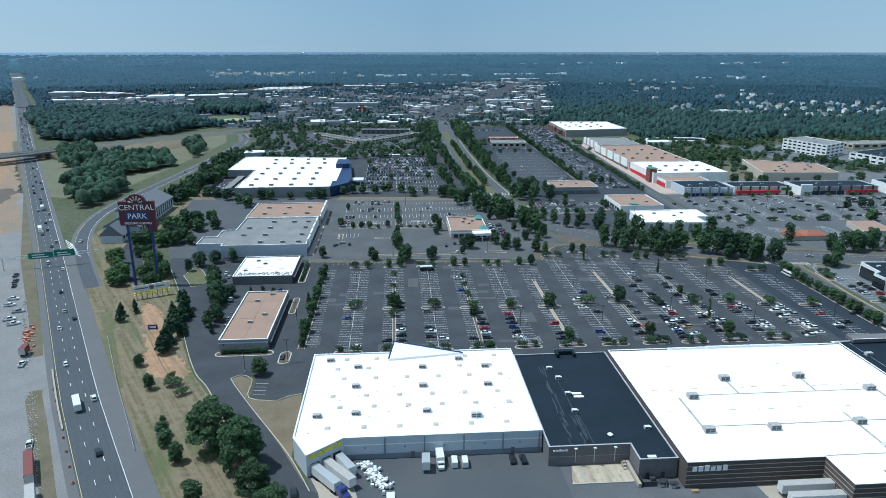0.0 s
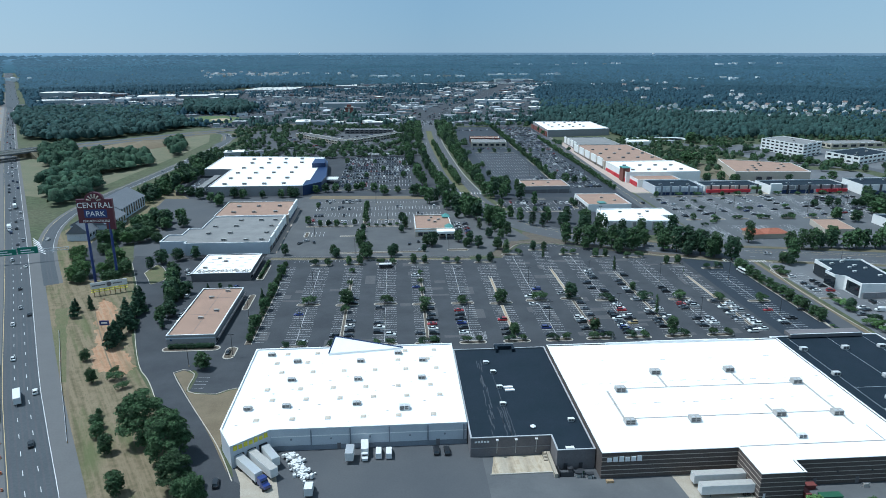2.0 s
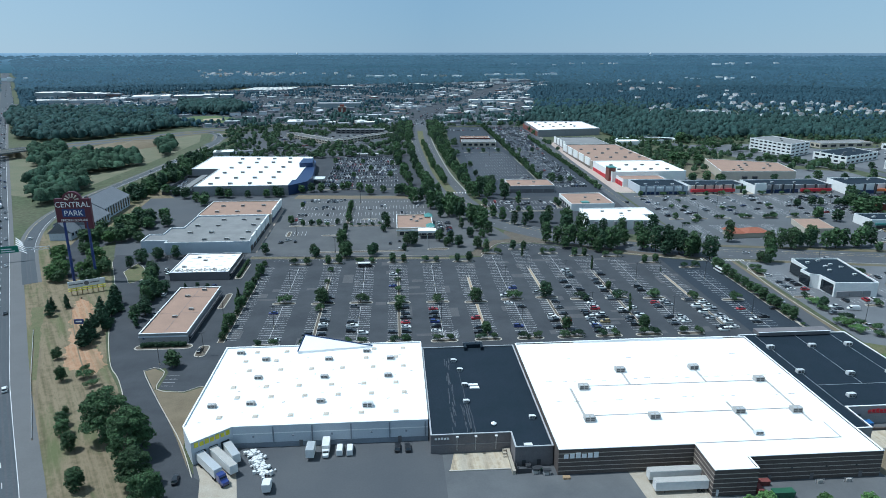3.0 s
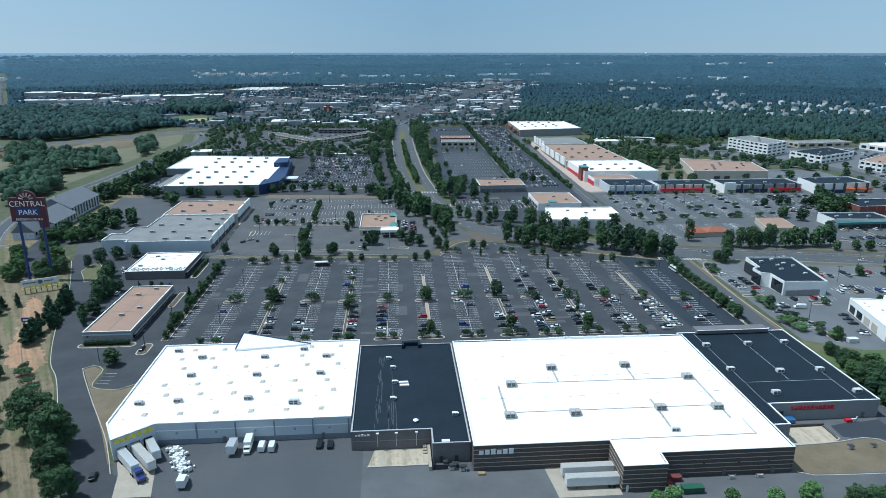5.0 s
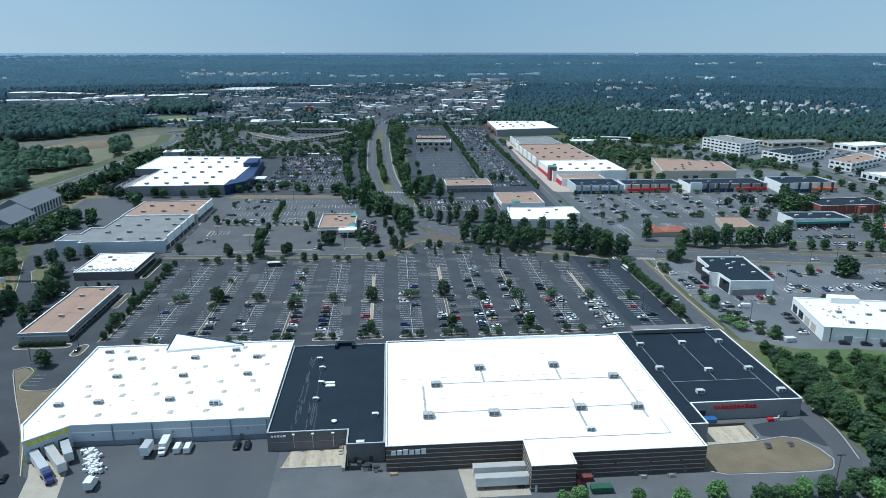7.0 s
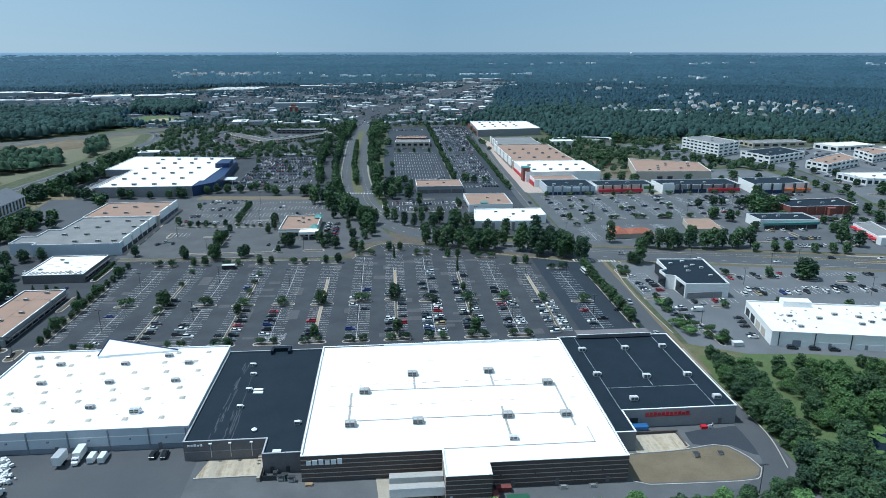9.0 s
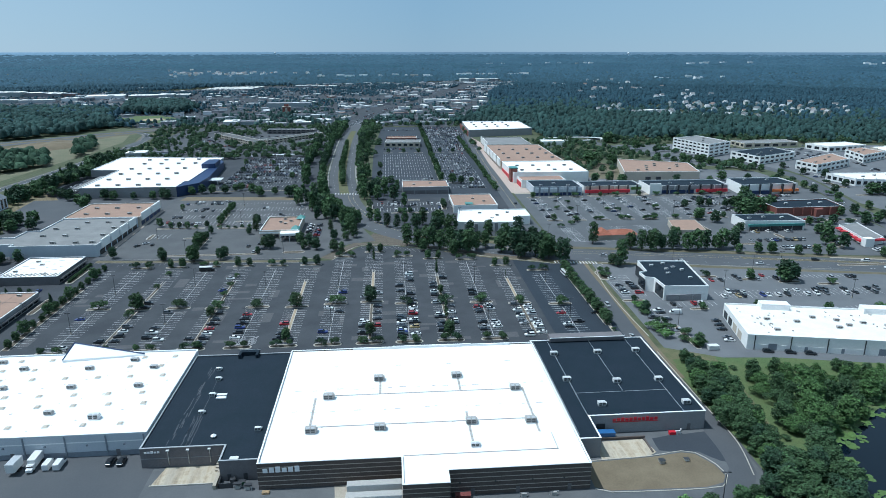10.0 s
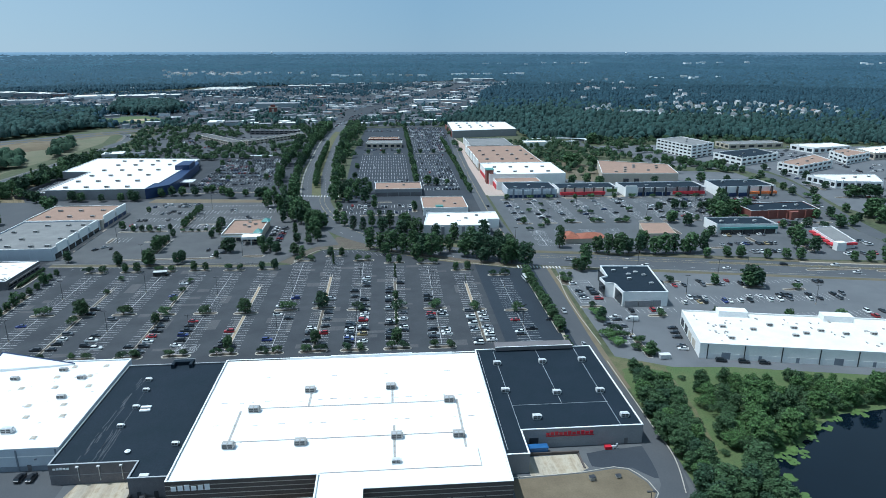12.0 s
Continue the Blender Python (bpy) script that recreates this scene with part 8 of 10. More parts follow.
for side in (-1, 1):
    a = offset_line(pts[:12], side * 16)
    b = offset_line(pts[:12], side * 30)
    va = [bm.verts.new((*p, gz(*p) + max(lerp(p[0], (-404, -262), (7.75, 0.4)), 0.15))) for p in a]
    vb = [bm.verts.new((*p, gz(*p) - 0.3)) for p in b]
    for i in range(len(va) - 1):
        bm.faces.new((va[i], va[i + 1], vb[i + 1], vb[i]))
    ends = (ends if side > 0 else []) + [va[0], vb[0]]
bm.faces.new((ends[1], ends[0], ends[2], ends[3]))
bmesh.ops.recalc_face_normals(bm, faces=bm.faces)
setting("embankment", bm, GRASS_DRY, "dry grass embankment of a road", "grass")
r = random.Random(15)
for i in range(46):
    y = 420 + i * 19 + r.uniform(-6, 6)
    pts = hw[r.choice((0, 1, 2))]
    car(r.choice(("sedan", "suv", "suv", "pickup")), r.choice("kkgswwwr"), lx(pts, y), y, 119, "cars on the highway", state="on a highway")


# shuttle buses
def bus(x, y, turn, paint, label):
    ob = thing("shuttle_bus", (0, 0, 0), label, "bus", "shuttle buses")
    part("body", loft([[(px, -1.2, 0.5), (px, 1.2, 0.5), (px, 1.2, z), (px, -1.2, z)] for px, z in ((-4.2, 1.5), (3.0, 1.5), (3.6, 1.4), (4.4, 1.2))], "", None), PAINT[paint], ob)
    part("window_band", boxes((-4.1, 3.1, -1.16, 1.16, 1.5, 2.4)), GLASS_DARK, ob, "dark window band")
    part("roof", loft([[(px, -w, 2.4), (px, w, 2.4), (px, w - 0.2, 2.85), (px, -w + 0.2, 2.85)] for px, w in ((-4.2, 1.2), (2.6, 1.2), (3.2, 1.1))], "", None), METAL_WHITE, ob, "white roof")
    for wx in (-2.8, 2.9):
        for s in (-1, 1):
            bm = bmesh.new()
            tube(bm, (wx, s * 0.85, 0.48), (wx, s * 1.22, 0.48), 0.48, 0.48, 12)
            part("wheel", bm, RUBBER, ob)
    ob.matrix_basis = pose(x, y, gz(x, y) + 0.08, 0, 0, turn)


bus(228.5, 349, 95, "w", "white shuttle bus parked in a lot")
bus(20, 372, 4, "k", "black shuttle bus with white roof parked in a lot")

# scraps and ducts on the small shops' roofs
rnd = random.Random(91)
scraps = bmesh.new()
zr = gz(0, 355) + 4.53
for i in range(60):
    obox(scraps, -87 + i * 0.5, 357.6 + (i * 1.7) % 4.2, zr, zr + rnd.uniform(0.2, 0.7), rnd.uniform(0.3, 0.7), rnd.uniform(0.4, 1.4), rnd.uniform(-30, 30))
ob = new("roof_scraps", mesh_of("roof_scraps", scraps, [STAIN, COPING]))
tagged(ob, "white and gray scraps lying on a shop roof", "clutter", "", "stuff")
patches = bmesh.new()
for i in range(16):
    flat(patches, -86 + (i * 7.3) % 28, 364 + i * 1.55, rnd.uniform(1.0, 4.5), rnd.uniform(0.5, 1.2), 0, zr + 0.02)
setting("roof_patches", patches, STAIN, "gray patches on a white shop roof", "stain", "stuff")
seams = boxes((-65.2, -65.05, 272, 330, 4.53, 4.56), (-75, -55.2, 296.0, 296.12, 4.53, 4.555), (-75, -55.2, 318.0, 318.12, 4.53, 4.555))
setting("roof_seams", seams, WALL_SLATE, "dark seams across a tan roof", "seam", "stuff")
for x, y in ((536, 690), (548, 705), (566, 715), (570, 640), (590, 655), (605, 670), (575, 575), (590, 580), (605, 582), (505, 760), (515, 780), (660, 700), (675, 712), (720, 725), (735, 735)):
    base = 675 if y < 720 and x < 590 and y > 680 else 625 if 620 < y < 680 and x < 640 else 556 if y < 600 else 723 if x < 530 else 676 if x < 700 else 700
    h = 8.4 if base in (675, 625, 676) else 6.4 if base == 556 else 14.4 if base == 723 else 7.4
    rooftop_unit((x, y, gz(0, base) + h), (2.6, 2.2, 1.4), 0, UNIT_GRAY, 1)

scraps = bmesh.new()
for i in range(70):
    t, w = rnd.uniform(0.03, 0.97), rnd.uniform(0.12, 0.88)
    obox(scraps, 282.2 + t * 137.8 + w * 7.9, 245.6 - t * 29.1 + w * 36.4, 6.42, 6.42 + rnd.uniform(0.15, 0.6), rnd.uniform(0.3, 0.9), rnd.uniform(0.3, 1.6), rnd.uniform(-30, 30))
tagged(new("roof_scraps", mesh_of("roof_scraps", scraps, UNIT_GRAY)), "small pipes and vents on a long shop roof", "clutter", "", "stuff")

# ---- trees ----
def leaf_mesh(name, clumps, quads, size, mat, seed):
    """Leaf sprays: small bent quads spread over the skins of several overlapping clumps (x, y, z, rx, rz)."""
    r = np.random.RandomState(seed)
    c = np.array(clumps, float)
    wts = (c[:, 3] ** 2)
    pick = r.choice(len(c), quads, p=wts / wts.sum())
    d = r.normal(size=(quads, 3))
    d /= np.linalg.norm(d, axis=1)[:, None]
    d[:, 2] = np.where(d[:, 2] < -0.5, -d[:, 2] * 0.6, d[:, 2])
    rad = 0.72 + 0.38 * r.rand(quads)
    ctr = c[pick, :3] + d * rad[:, None] * np.stack([c[pick, 3], c[pick, 3], c[pick, 4]], 1)
    nrm = d + r.normal(size=(quads, 3)) * 0.45 + np.array((0, 0, 0.35))
    nrm /= np.linalg.norm(nrm, axis=1)[:, None]
    a = np.cross(nrm, r.normal(size=(quads, 3)))
    a /= np.linalg.norm(a, axis=1)[:, None]
    b = np.cross(nrm, a)
    s = size * (0.6 + 0.8 * r.rand(quads))[:, None]
    drop = nrm * s * -0.35
    v = np.stack([ctr - a * s * 0.9 + drop, ctr - b * s * 0.7, ctr + a * s + drop * 0.6, ctr + b * s * 0.75], 1).reshape(-1, 3)
    me = bpy.data.meshes.new(name)
    me.from_pydata(v.tolist(), [], [(4 * i, 4 * i + 1, 4 * i + 2, 4 * i + 3) for i in range(quads)])
    me.materials.append(mat)
    return me


def clump_set(kind, seed):
    """The overlapping clumps of a crown on a tree 8 m tall."""
    r = random.Random(seed)
    out = []
    if kind in ("round", "oval"):
        wide, lo, hi, n = (2.05, 1.2, 6.9, 24) if kind == "round" else (1.3, 1.0, 7.2, 20)
        mid, half = (lo + hi) / 2, (hi - lo) / 2 + 0.5
        for i in range(n):
            z, a = lo + (i + r.random()) * (hi - lo) / n, i * 2.4 + r.uniform(-0.5, 0.5)
            q = wide * math.sqrt(max(0.04, 1 - ((z - mid) / half) ** 2)) * r.uniform(0.66, 0.95) * (1.0 if z < mid else 0.9)
            out.append((q * math.cos(a), q * math.sin(a), z, r.uniform(0.7, 1.1), r.uniform(0.6, 0.95)))
        out.append((0, 0, mid, wide * 0.95, half * 0.85))
    elif kind == "cone":
        for i in range(15):
            z = 0.9 + i * 0.45
            q, a = max(0.15, 1.7 - z * 0.22) * r.uniform(0.4, 0.9), r.uniform(0, 6.28)
            out.append((q * math.cos(a), q * math.sin(a), z, max(0.35, 1.15 - z * 0.12), 0.6))
        out.append((0, 0, 3.6, 1.0, 3.2))
    elif kind == "slim":
        for i in range(9):
            out.append((r.uniform(-0.25, 0.25), r.uniform(-0.25, 0.25), 0.9 + i * 0.8, 0.7 - 0.03 * i, 0.8))
    elif kind == "big":
        for i in range(46):
            a, z = r.uniform(0, 6.28), r.uniform(0.9, 7.3)
            q = 2.6 * math.sqrt(max(0.05, 1 - ((z - 3.7) / 3.9) ** 2)) * r.uniform(0.75, 1.0)
            out.append((q * math.cos(a), q * math.sin(a), z, r.uniform(0.5, 1.0), r.uniform(0.45, 0.85)))
        out.append((0, 0, 3.9, 2.3, 3.2))
    elif kind == "low":
        for i in range(10):
            a, q = r.uniform(0, 6.28), r.uniform(0.8, 3.5)
            out.append((q * math.cos(a), q * math.sin(a), r.uniform(2.3, 4.5) - 0.22 * q, r.uniform(1.0, 1.7), r.uniform(0.8, 1.3)))
        out.append((0, 0, 3.3, 2.6, 1.4))
    return out


TREE = {}
KIND = {"round": (1400, 0.29), "oval": (1000, 0.28), "cone": (950, 0.28), "slim": (520, 0.22), "low": (1150, 0.28), "big": (9500, 0.155)}
WORD = {"round": "broad leafy street tree", "oval": "upright oval leafy tree", "cone": "dark conical evergreen tree", "slim": "slim upright tree", "low": "low spreading small tree", "big": "large dense leafy tree"}


def tree_master(kind, shade, v):
    quads, size = KIND[kind]
    mat = {"m": LEAF, "l": LEAF_LIGHT, "d": LEAF_DARK}[shade]
    ob = thing("tree", (0, 0, 0), f"{WORD[kind]} with {'dark' if shade == 'd' else 'fresh' if shade == 'l' else 'mid'} green leaves on the ground", "tree", "trees")
    seed = 100 * v + len(kind) * 7 + ord(shade)
    bm = bmesh.new()
    r = random.Random(seed)
    top = {"low": 2.2, "slim": 6.5}.get(kind, 4.6)
    tube(bm, (0, 0, -0.3), (0, 0, top * 0.5), 0.16, 0.12, 6)
    tube(bm, (0, 0, top * 0.5), (0, 0, top), 0.12, 0.05, 6)
    for i in range(4):
        a = i * 1.6 + r.random()
        z0 = top * r.uniform(0.35, 0.6)
        tube(bm, (0, 0, z0), (1.2 * math.cos(a), 1.2 * math.sin(a), z0 + top * 0.3), 0.07, 0.03, 5)
    part("trunk", bm, BARK, ob)
    sub("crown", leaf_mesh("crown", clump_set(kind, seed), quads, size, mat, seed), ob)
    return ob


def tree(x, y, h=8.0, kind="round", shade="m", wide=1.0, stuff=False):
    wide *= 1.2 if kind in ("round", "oval") else 1.0
    h *= 1.02 if -45 < x < 235 and 262 < y < 400 else 1.0
    v = int(abs(x * 7.3 + y * 3.1)) % 3
    key = (kind, shade, v)
    s = h / 8.0
    if y > 462 or x > 318 or stuff:
        (DENSE if stuff else FAR_TREES).append((x, y, h, kind, shade, wide))
        return None
    m = pose(x, y, gz(x, y) + 0.02, 0, 0, (x * 37 + y * 53) % 360) @ Matrix.Diagonal((s * wide, s * wide, s, 1))
    if key not in TREE:
        TREE[key] = tree_master(*key)
        TREE[key].matrix_basis = m
        TREE[key]["unit"] = 1
        BASE[key] = m.to_scale()
        return TREE[key]
    q = BASE[key]
    return copy_thing(TREE[key], m @ Matrix.Diagonal((1 / q.x, 1 / q.y, 1 / q.z, 1)))


BASE, FAR_TREES, DENSE = {}, [], []
rnd = random.Random(33)
# lot islands and strips
for k, x in enumerate(ROWS):
    slim = k in (7, 9)
    tree(x + rnd.uniform(-0.6, 0.6), MIDS[k], {1: 9.5, 5: 8.6, 7: 9.5}.get(k, rnd.uniform(6.4, 7.8)), "round" if k in (1, 5, 7) else "low", rnd.choice("mmd"), 1.1)
    for s in (-1, 1):
        tree(x + s * rnd.uniform(3.0, 3.8), TOPS[k] + 4.2, rnd.uniform(5.4, 7.0), "round" if k % 2 else "low", rnd.choice("mmd"), 0.92)
        if k < 11:
            tree(x + s * rnd.uniform(2.2, 3.4), 265.2, rnd.uniform(4.8, 6.0), "low", rnd.choice("mmd"), 0.9)
for k, y, h, kind in ((1, 305, 6.2, "low"), (1, 345, 4.2, "low"), (1, 365, 4.5, "low"), (3, 302, 6.0, "round"), (3, 330, 5.0, "low"), (3, 346, 4.0, "low"), (3, 360, 4.0, "low"), (5, 272, 6, "round"), (7, 384, 9.0, "slim"), (7, 274, 7.0, "round"), (9, 358, 9.0, "slim"), (9, 292, 10.0, "slim"), (9, 272, 7.5, "round"), (9, 326, 5, "round"), (11, 352, 3, "slim"), (5, 275, 5, "round")):
    tree(ROWS[k] + rnd.uniform(-0.3, 0.3), y, h, kind, "m")
for y in np.arange(273, 380, 7.4):
    tree(-40.2 + rnd.uniform(-0.4, 0.4), float(y), rnd.uniform(4.0, 5.2) if rnd.random() < 0.8 else 7.5, "round", "m", 1.05)
tree(-42.5, 318, 9, "cone", "d")
for y in np.arange(278, 362, 6.6):
    tree(230.5 + rnd.uniform(-0.4, 0.4), float(y), rnd.uniform(5.4, 7.0), "oval", "m", 1.45)
for y in (262, 266, 270):
    tree(231, y, 2.6, "low", "m")
TALL = random.Random(61)
for x, y, h in ((139, 412, 13), (146, 409, 11), (153, 406, 14), (160, 402, 12), (166, 399, 14), (172, 397, 13), (178, 394, 14), (184, 400, 11), (190, 404, 10), (199, 394, 13), (206, 390, 15), (213, 387, 14), (219, 384, 14), (226, 379, 14), (233, 371, 14), (209, 381, 9), (222, 376, 11), (149, 400, 8), (168, 391, 9), (229, 384, 10)):
    tree(x, y, h * 1.2, TALL.choice(("round", "oval", "round")), TALL.choice("mmd"), TALL.uniform(0.85, 1.02))
for x, y, h in ((147, 452, 9), (139, 466, 9), (133, 455, 8), (126, 459, 8), (119, 470, 8), (113, 479, 8), (160, 443, 9), (170, 436, 11), (163, 452, 11), (152, 462, 10), (183, 429, 9), (195, 425, 10), (206, 421, 9), (214, 418, 13), (223, 411, 9), (229, 407, 8)):
    tree(x, y, h * 1.4, TALL.choice(("round", "oval")), TALL.choice("md"), TALL.uniform(0.82, 1.0))
for x, y, h, kind in ((263, 407, 13, "oval"), (267, 363, 14, "oval"), (290, 390, 12, "oval"), (297, 389, 13, "round"), (304, 392, 9, "round"), (311, 391, 11, "oval"), (320, 388, 11, "round"), (327, 389, 12, "round"), (333, 390, 11, "oval"), (339, 388, 9, "round"), (344, 390, 12, "round"), (353, 391, 11, "oval"), (315, 398, 12, "round"), (284, 394, 10, "round"), (417, 392, 14, "oval"), (424, 384, 10, "round")):
    tree(x, y, h * 1.22, kind, TALL.choice("mmd"), TALL.uniform(0.78, 0.95))
for i, (x, y) in enumerate(((350, 380), (363, 380), (371, 378), (387, 375), (398, 373), (406, 371), (438, 366), (447, 364), (456, 362), (464, 360))):
    tree(x, y, 7.0 + i % 3 * 0.7, "round", "m", 1.0)
for x, y, h in ((353, 330, 12), (350, 328, 10), (405, 468, 13), (408, 480, 12), (400, 474, 11), (476, 679, 10), (487, 663, 9), (495, 648, 8), (449, 599, 10), (406, 603, 9), (412, 484, 12), (416, 480, 10), (428, 482, 8), (325, 603, 9), (348, 595, 9), (349, 705, 15), (354, 690, 15), (346, 697, 13), (369, 687, 13), (373, 692, 11), (434, 789, 12), (451, 768, 9), (421, 855, 15), (415, 848, 13), (428, 850, 12), (520, 463, 14), (518, 448, 13), (528, 470, 15), (535, 458, 14), (526, 452, 13), (549, 528, 12), (562, 526, 13), (571, 525, 12), (555, 530, 11), (524, 540, 8), (505, 541, 8), (549, 561, 8), (540, 575, 7), (557, 603, 9), (585, 653, 8), (545, 620, 8), (488, 460, 7), (486, 448, 8), (482, 441, 7), (500, 500, 7), (508, 512, 8), (512, 530, 7), (516, 590, 7), (518, 615, 8), (512, 640, 8), (541, 650, 8), (498, 570, 8), (490, 580, 9), (428, 400, 7), (431, 410, 8), (429, 418, 8), (470, 380, 7), (478, 374, 8), (484, 395, 7), (468, 440, 7), (455, 441, 8), (500, 668, 9), (470, 690, 10), (478, 700, 9), (455, 700, 10), (460, 712, 9), (442, 694, 8), (425, 700, 10), (432, 715, 9), (530, 710, 7)):
    tree(x, y, h, "round" if h > 7 else "low", rnd.choice("mmd"), 1.2)
for y in np.arange(905, 1060, 9.5):
    c = lerp(float(y), [p[1] for p in BLVD], [p[0] for p in BLVD])
    for d in (-28, -17, 16, 25):
        tree(c + d + rnd.uniform(-2, 2), float(y) + rnd.uniform(-2, 2), rnd.uniform(10, 13.5), "round", rnd.choice("mmd"), 1.2)
for i, y in enumerate(np.arange(560, 900, 8.6)):
    for x, gap in ((48, 0.55), (64, 0.22), (101.5, 0.18), (109, 0.8)):
        c = lerp(float(y), [p[1] for p in BLVD], [p[0] for p in BLVD]) - 83.5
        if rnd.random() > gap and not (y < 592 and x > 90):
            tree(x + c + rnd.uniform(-1.6, 1.6), float(y) + rnd.uniform(-2.2, 2.2), rnd.uniform(10, 15.5), rnd.choice(("round", "oval", "round")), rnd.choice("mmd"), rnd.uniform(0.75, 0.98))
    if 600 < y < 860 and i % 9 not in (3, 4):
        tree(83.5 + c + rnd.uniform(-1, 1), float(y), rnd.uniform(8, 11), "round", "m", 0.85)
# round the junction and the restaurant
for x, y, h in ((67, 510, 13), (74, 505, 12), (83, 492, 13), (88, 498, 11), (100, 461, 13), (95, 470, 12), (104, 466, 10), (75, 545, 12), (68, 529, 12), (79, 500, 11), (60, 536, 10), (64, 552, 12), (107, 545, 13), (112, 552, 12), (104, 556, 11), (98, 478, 9), (118, 544, 11),
                (90, 430, 8), (75, 415, 10), (80, 408, 9), (98, 428, 7), (68, 422, 9), (72, 410, 7), (50, 413, 11), (46, 416, 8), (96, 445, 8), (86, 452, 7), (92, 404, 9), (97, 400, 8), (33, 456, 8), (135, 574, 9), (54, 530, 12), (70, 560, 13), (116, 566, 12), (124, 558, 12), (132, 540, 12), (140, 520, 10), (73, 484, 9), (80, 486, 10), (87, 478, 12), (94, 462, 12), (100, 445, 12), (103, 434, 11), (74, 512, 12), (66, 518, 10), (82, 506, 13), (90, 490, 12)):
    tree(x, y, h * 1.25 if y > 440 else h, rnd.choice(("round", "oval")), rnd.choice("mmd"), 0.85 if y > 440 else 1.0)
# upper lot
for x, y, h in ((-38, 471, 8), (-29, 466, 6), (-23, 466, 6), (-17, 465, 6.5), (-11, 465, 5), (-4, 468, 6), (4, 474, 8), (3, 485, 7), (3, 495, 7), (3, 505, 7), (3, 514, 8), (3, 524, 6), (3, 451, 7), (3, 440, 6), (3, 432, 8), (2, 424, 11), (3, 417, 12), (6, 463, 4.5), (12, 463, 4.5), (17, 463, 4), (22, 464, 4.5), (27, 464, 5), (30, 447, 7), (31, 472, 10), (-11, 392, 8), (-13, 396, 9), (8, 389, 13), (6, 392, 11), (23, 392, 9), (25, 396, 9), (-44, 400, 9), (-36, 520, 6), (44, 402, 6)):
    tree(x, y, h * 0.92, "round" if h > 5.5 else "low", rnd.choice("mmd"), 0.92)
for x, y, h in ((-44, 575, 8), (-36, 578, 9), (-27, 578, 9), (-16, 577, 9), (-9, 586, 7), (-4, 588, 8), (7, 579, 9), (16, 565, 10), (28, 572, 7), (42, 560, 11), (46, 568, 10), (50, 556, 10), (34, 640, 7), (-2, 640, 6), (-20, 676, 6), (14, 676, 6), (36, 700, 7), (-26, 720, 7), (4, 716, 6)):
    tree(x, y, h, "round", rnd.choice("md"), 1.1)
for x, y, h in ((-112, 562, 10), (-104, 560, 9), (-88, 560, 7), (-72, 560, 8), (-64, 562, 10), (-60, 560, 9), (-120, 545, 10), (-140, 560, 11), (-128, 548, 9)):
    tree(x, y, h, "round", rnd.choice("md"), 1.1)
# street side of the shops
for i, x in enumerate(np.arange(252, 420, 18.5)):
    for y in (466, 541):
        tree(float(x) + rnd.uniform(-3, 3), y, rnd.uniform(4.5, 7), rnd.choice(("low", "round")), "m", 1.1)
for x, y, h in ((262, 455, 5), (268, 462, 5), (252, 448, 5), (330, 470, 6), (370, 452, 10), (368, 470, 7), (410, 500, 9), (420, 505, 8), (432, 520, 9), (375, 425, 8), (366, 415, 8), (436, 440, 7), (448, 445, 6), (400, 590, 9), (430, 585, 8), (348, 590, 10), (338, 600, 11), (322, 595, 9), (500, 590, 8), (470, 590, 9), (508, 560, 8), (512, 480, 8), (505, 455, 7),
                (304, 526, 4), (301, 493, 5), (309, 492, 5), (308, 465, 5.5), (303, 467, 4.5), (322, 464, 6), (328, 464, 6), (342, 497, 6), (367, 498, 7.5), (381, 501, 9), (388, 500, 7), (361, 461, 10), (402, 499, 7), (407, 499, 7), (417, 504, 10), (414, 486, 15), (418, 477, 14), (433, 528, 11), (434, 489, 12), (477, 464, 8), (491, 468, 9), (478, 437, 9), (491, 442, 9), (272, 497, 5), (284, 466, 5), (276, 520, 4.5), (262, 500, 5)):
    tree(x, y, h, "low" if h < 6.5 else "round", rnd.choice("md"), 1.1)
for i, y in enumerate(np.arange(612, 1040, 7.5)):
    tree(177.5 + rnd.uniform(-1, 1), float(y), rnd.uniform(5, 8) if i % 5 else 10, "oval" if i % 5 == 0 else "round", rnd.choice("mmd"), 1.05)
for x, y, h in ((128, 786, 6), (146, 786, 6), (164, 786, 6), (190, 786, 6), (206, 786, 6), (188, 606, 10), (196, 604, 8), (206, 606, 6), (118, 600, 9), (119, 640, 7), (119, 690, 7), (112, 518, 7), (144, 498, 5), (136, 498, 5), (172, 512, 6), (172, 522, 6), (124, 596, 10), (130, 604, 9)):
    tree(x, y, h, "round", rnd.choice("mmd"), 1.1)
for y in np.arange(572, 900, 7):
    tree(224 + rnd.uniform(-1, 1), float(y), rnd.uniform(4.5, 7), "round", "m", 1.1)
# lots east of the drive
for x, y, h in ((309, 339, 6.5), (332, 333, 7), (353, 327, 12), (351, 331, 13), (373, 322, 6), (254, 306, 5), (262, 262, 6), (263, 250, 7), (284, 292, 6), (250, 346, 5), (254, 290, 7), (256, 275, 6.5), (257, 268, 6), (310, 286, 7), (343, 280, 7), (366, 276, 8), (251, 352, 5), (262, 364, 8), (264, 360, 7)):
    tree(x, y, h, "low" if h < 7 else "round", rnd.choice("mmd"), 1.0)
for x, y, h, w in ((253, 296, 5.5, 1.5), (252, 288, 4.5, 1.4), (250.6, 268, 6.5, 1.5), (252, 260, 6, 1.4), (262, 251, 6, 1.4), (258, 256, 4.5, 1.3), (251, 344, 5, 1.3), (255, 353, 4, 1.3)):
    tree(x, y, h, "low", "l" if h > 5 else "m", w)
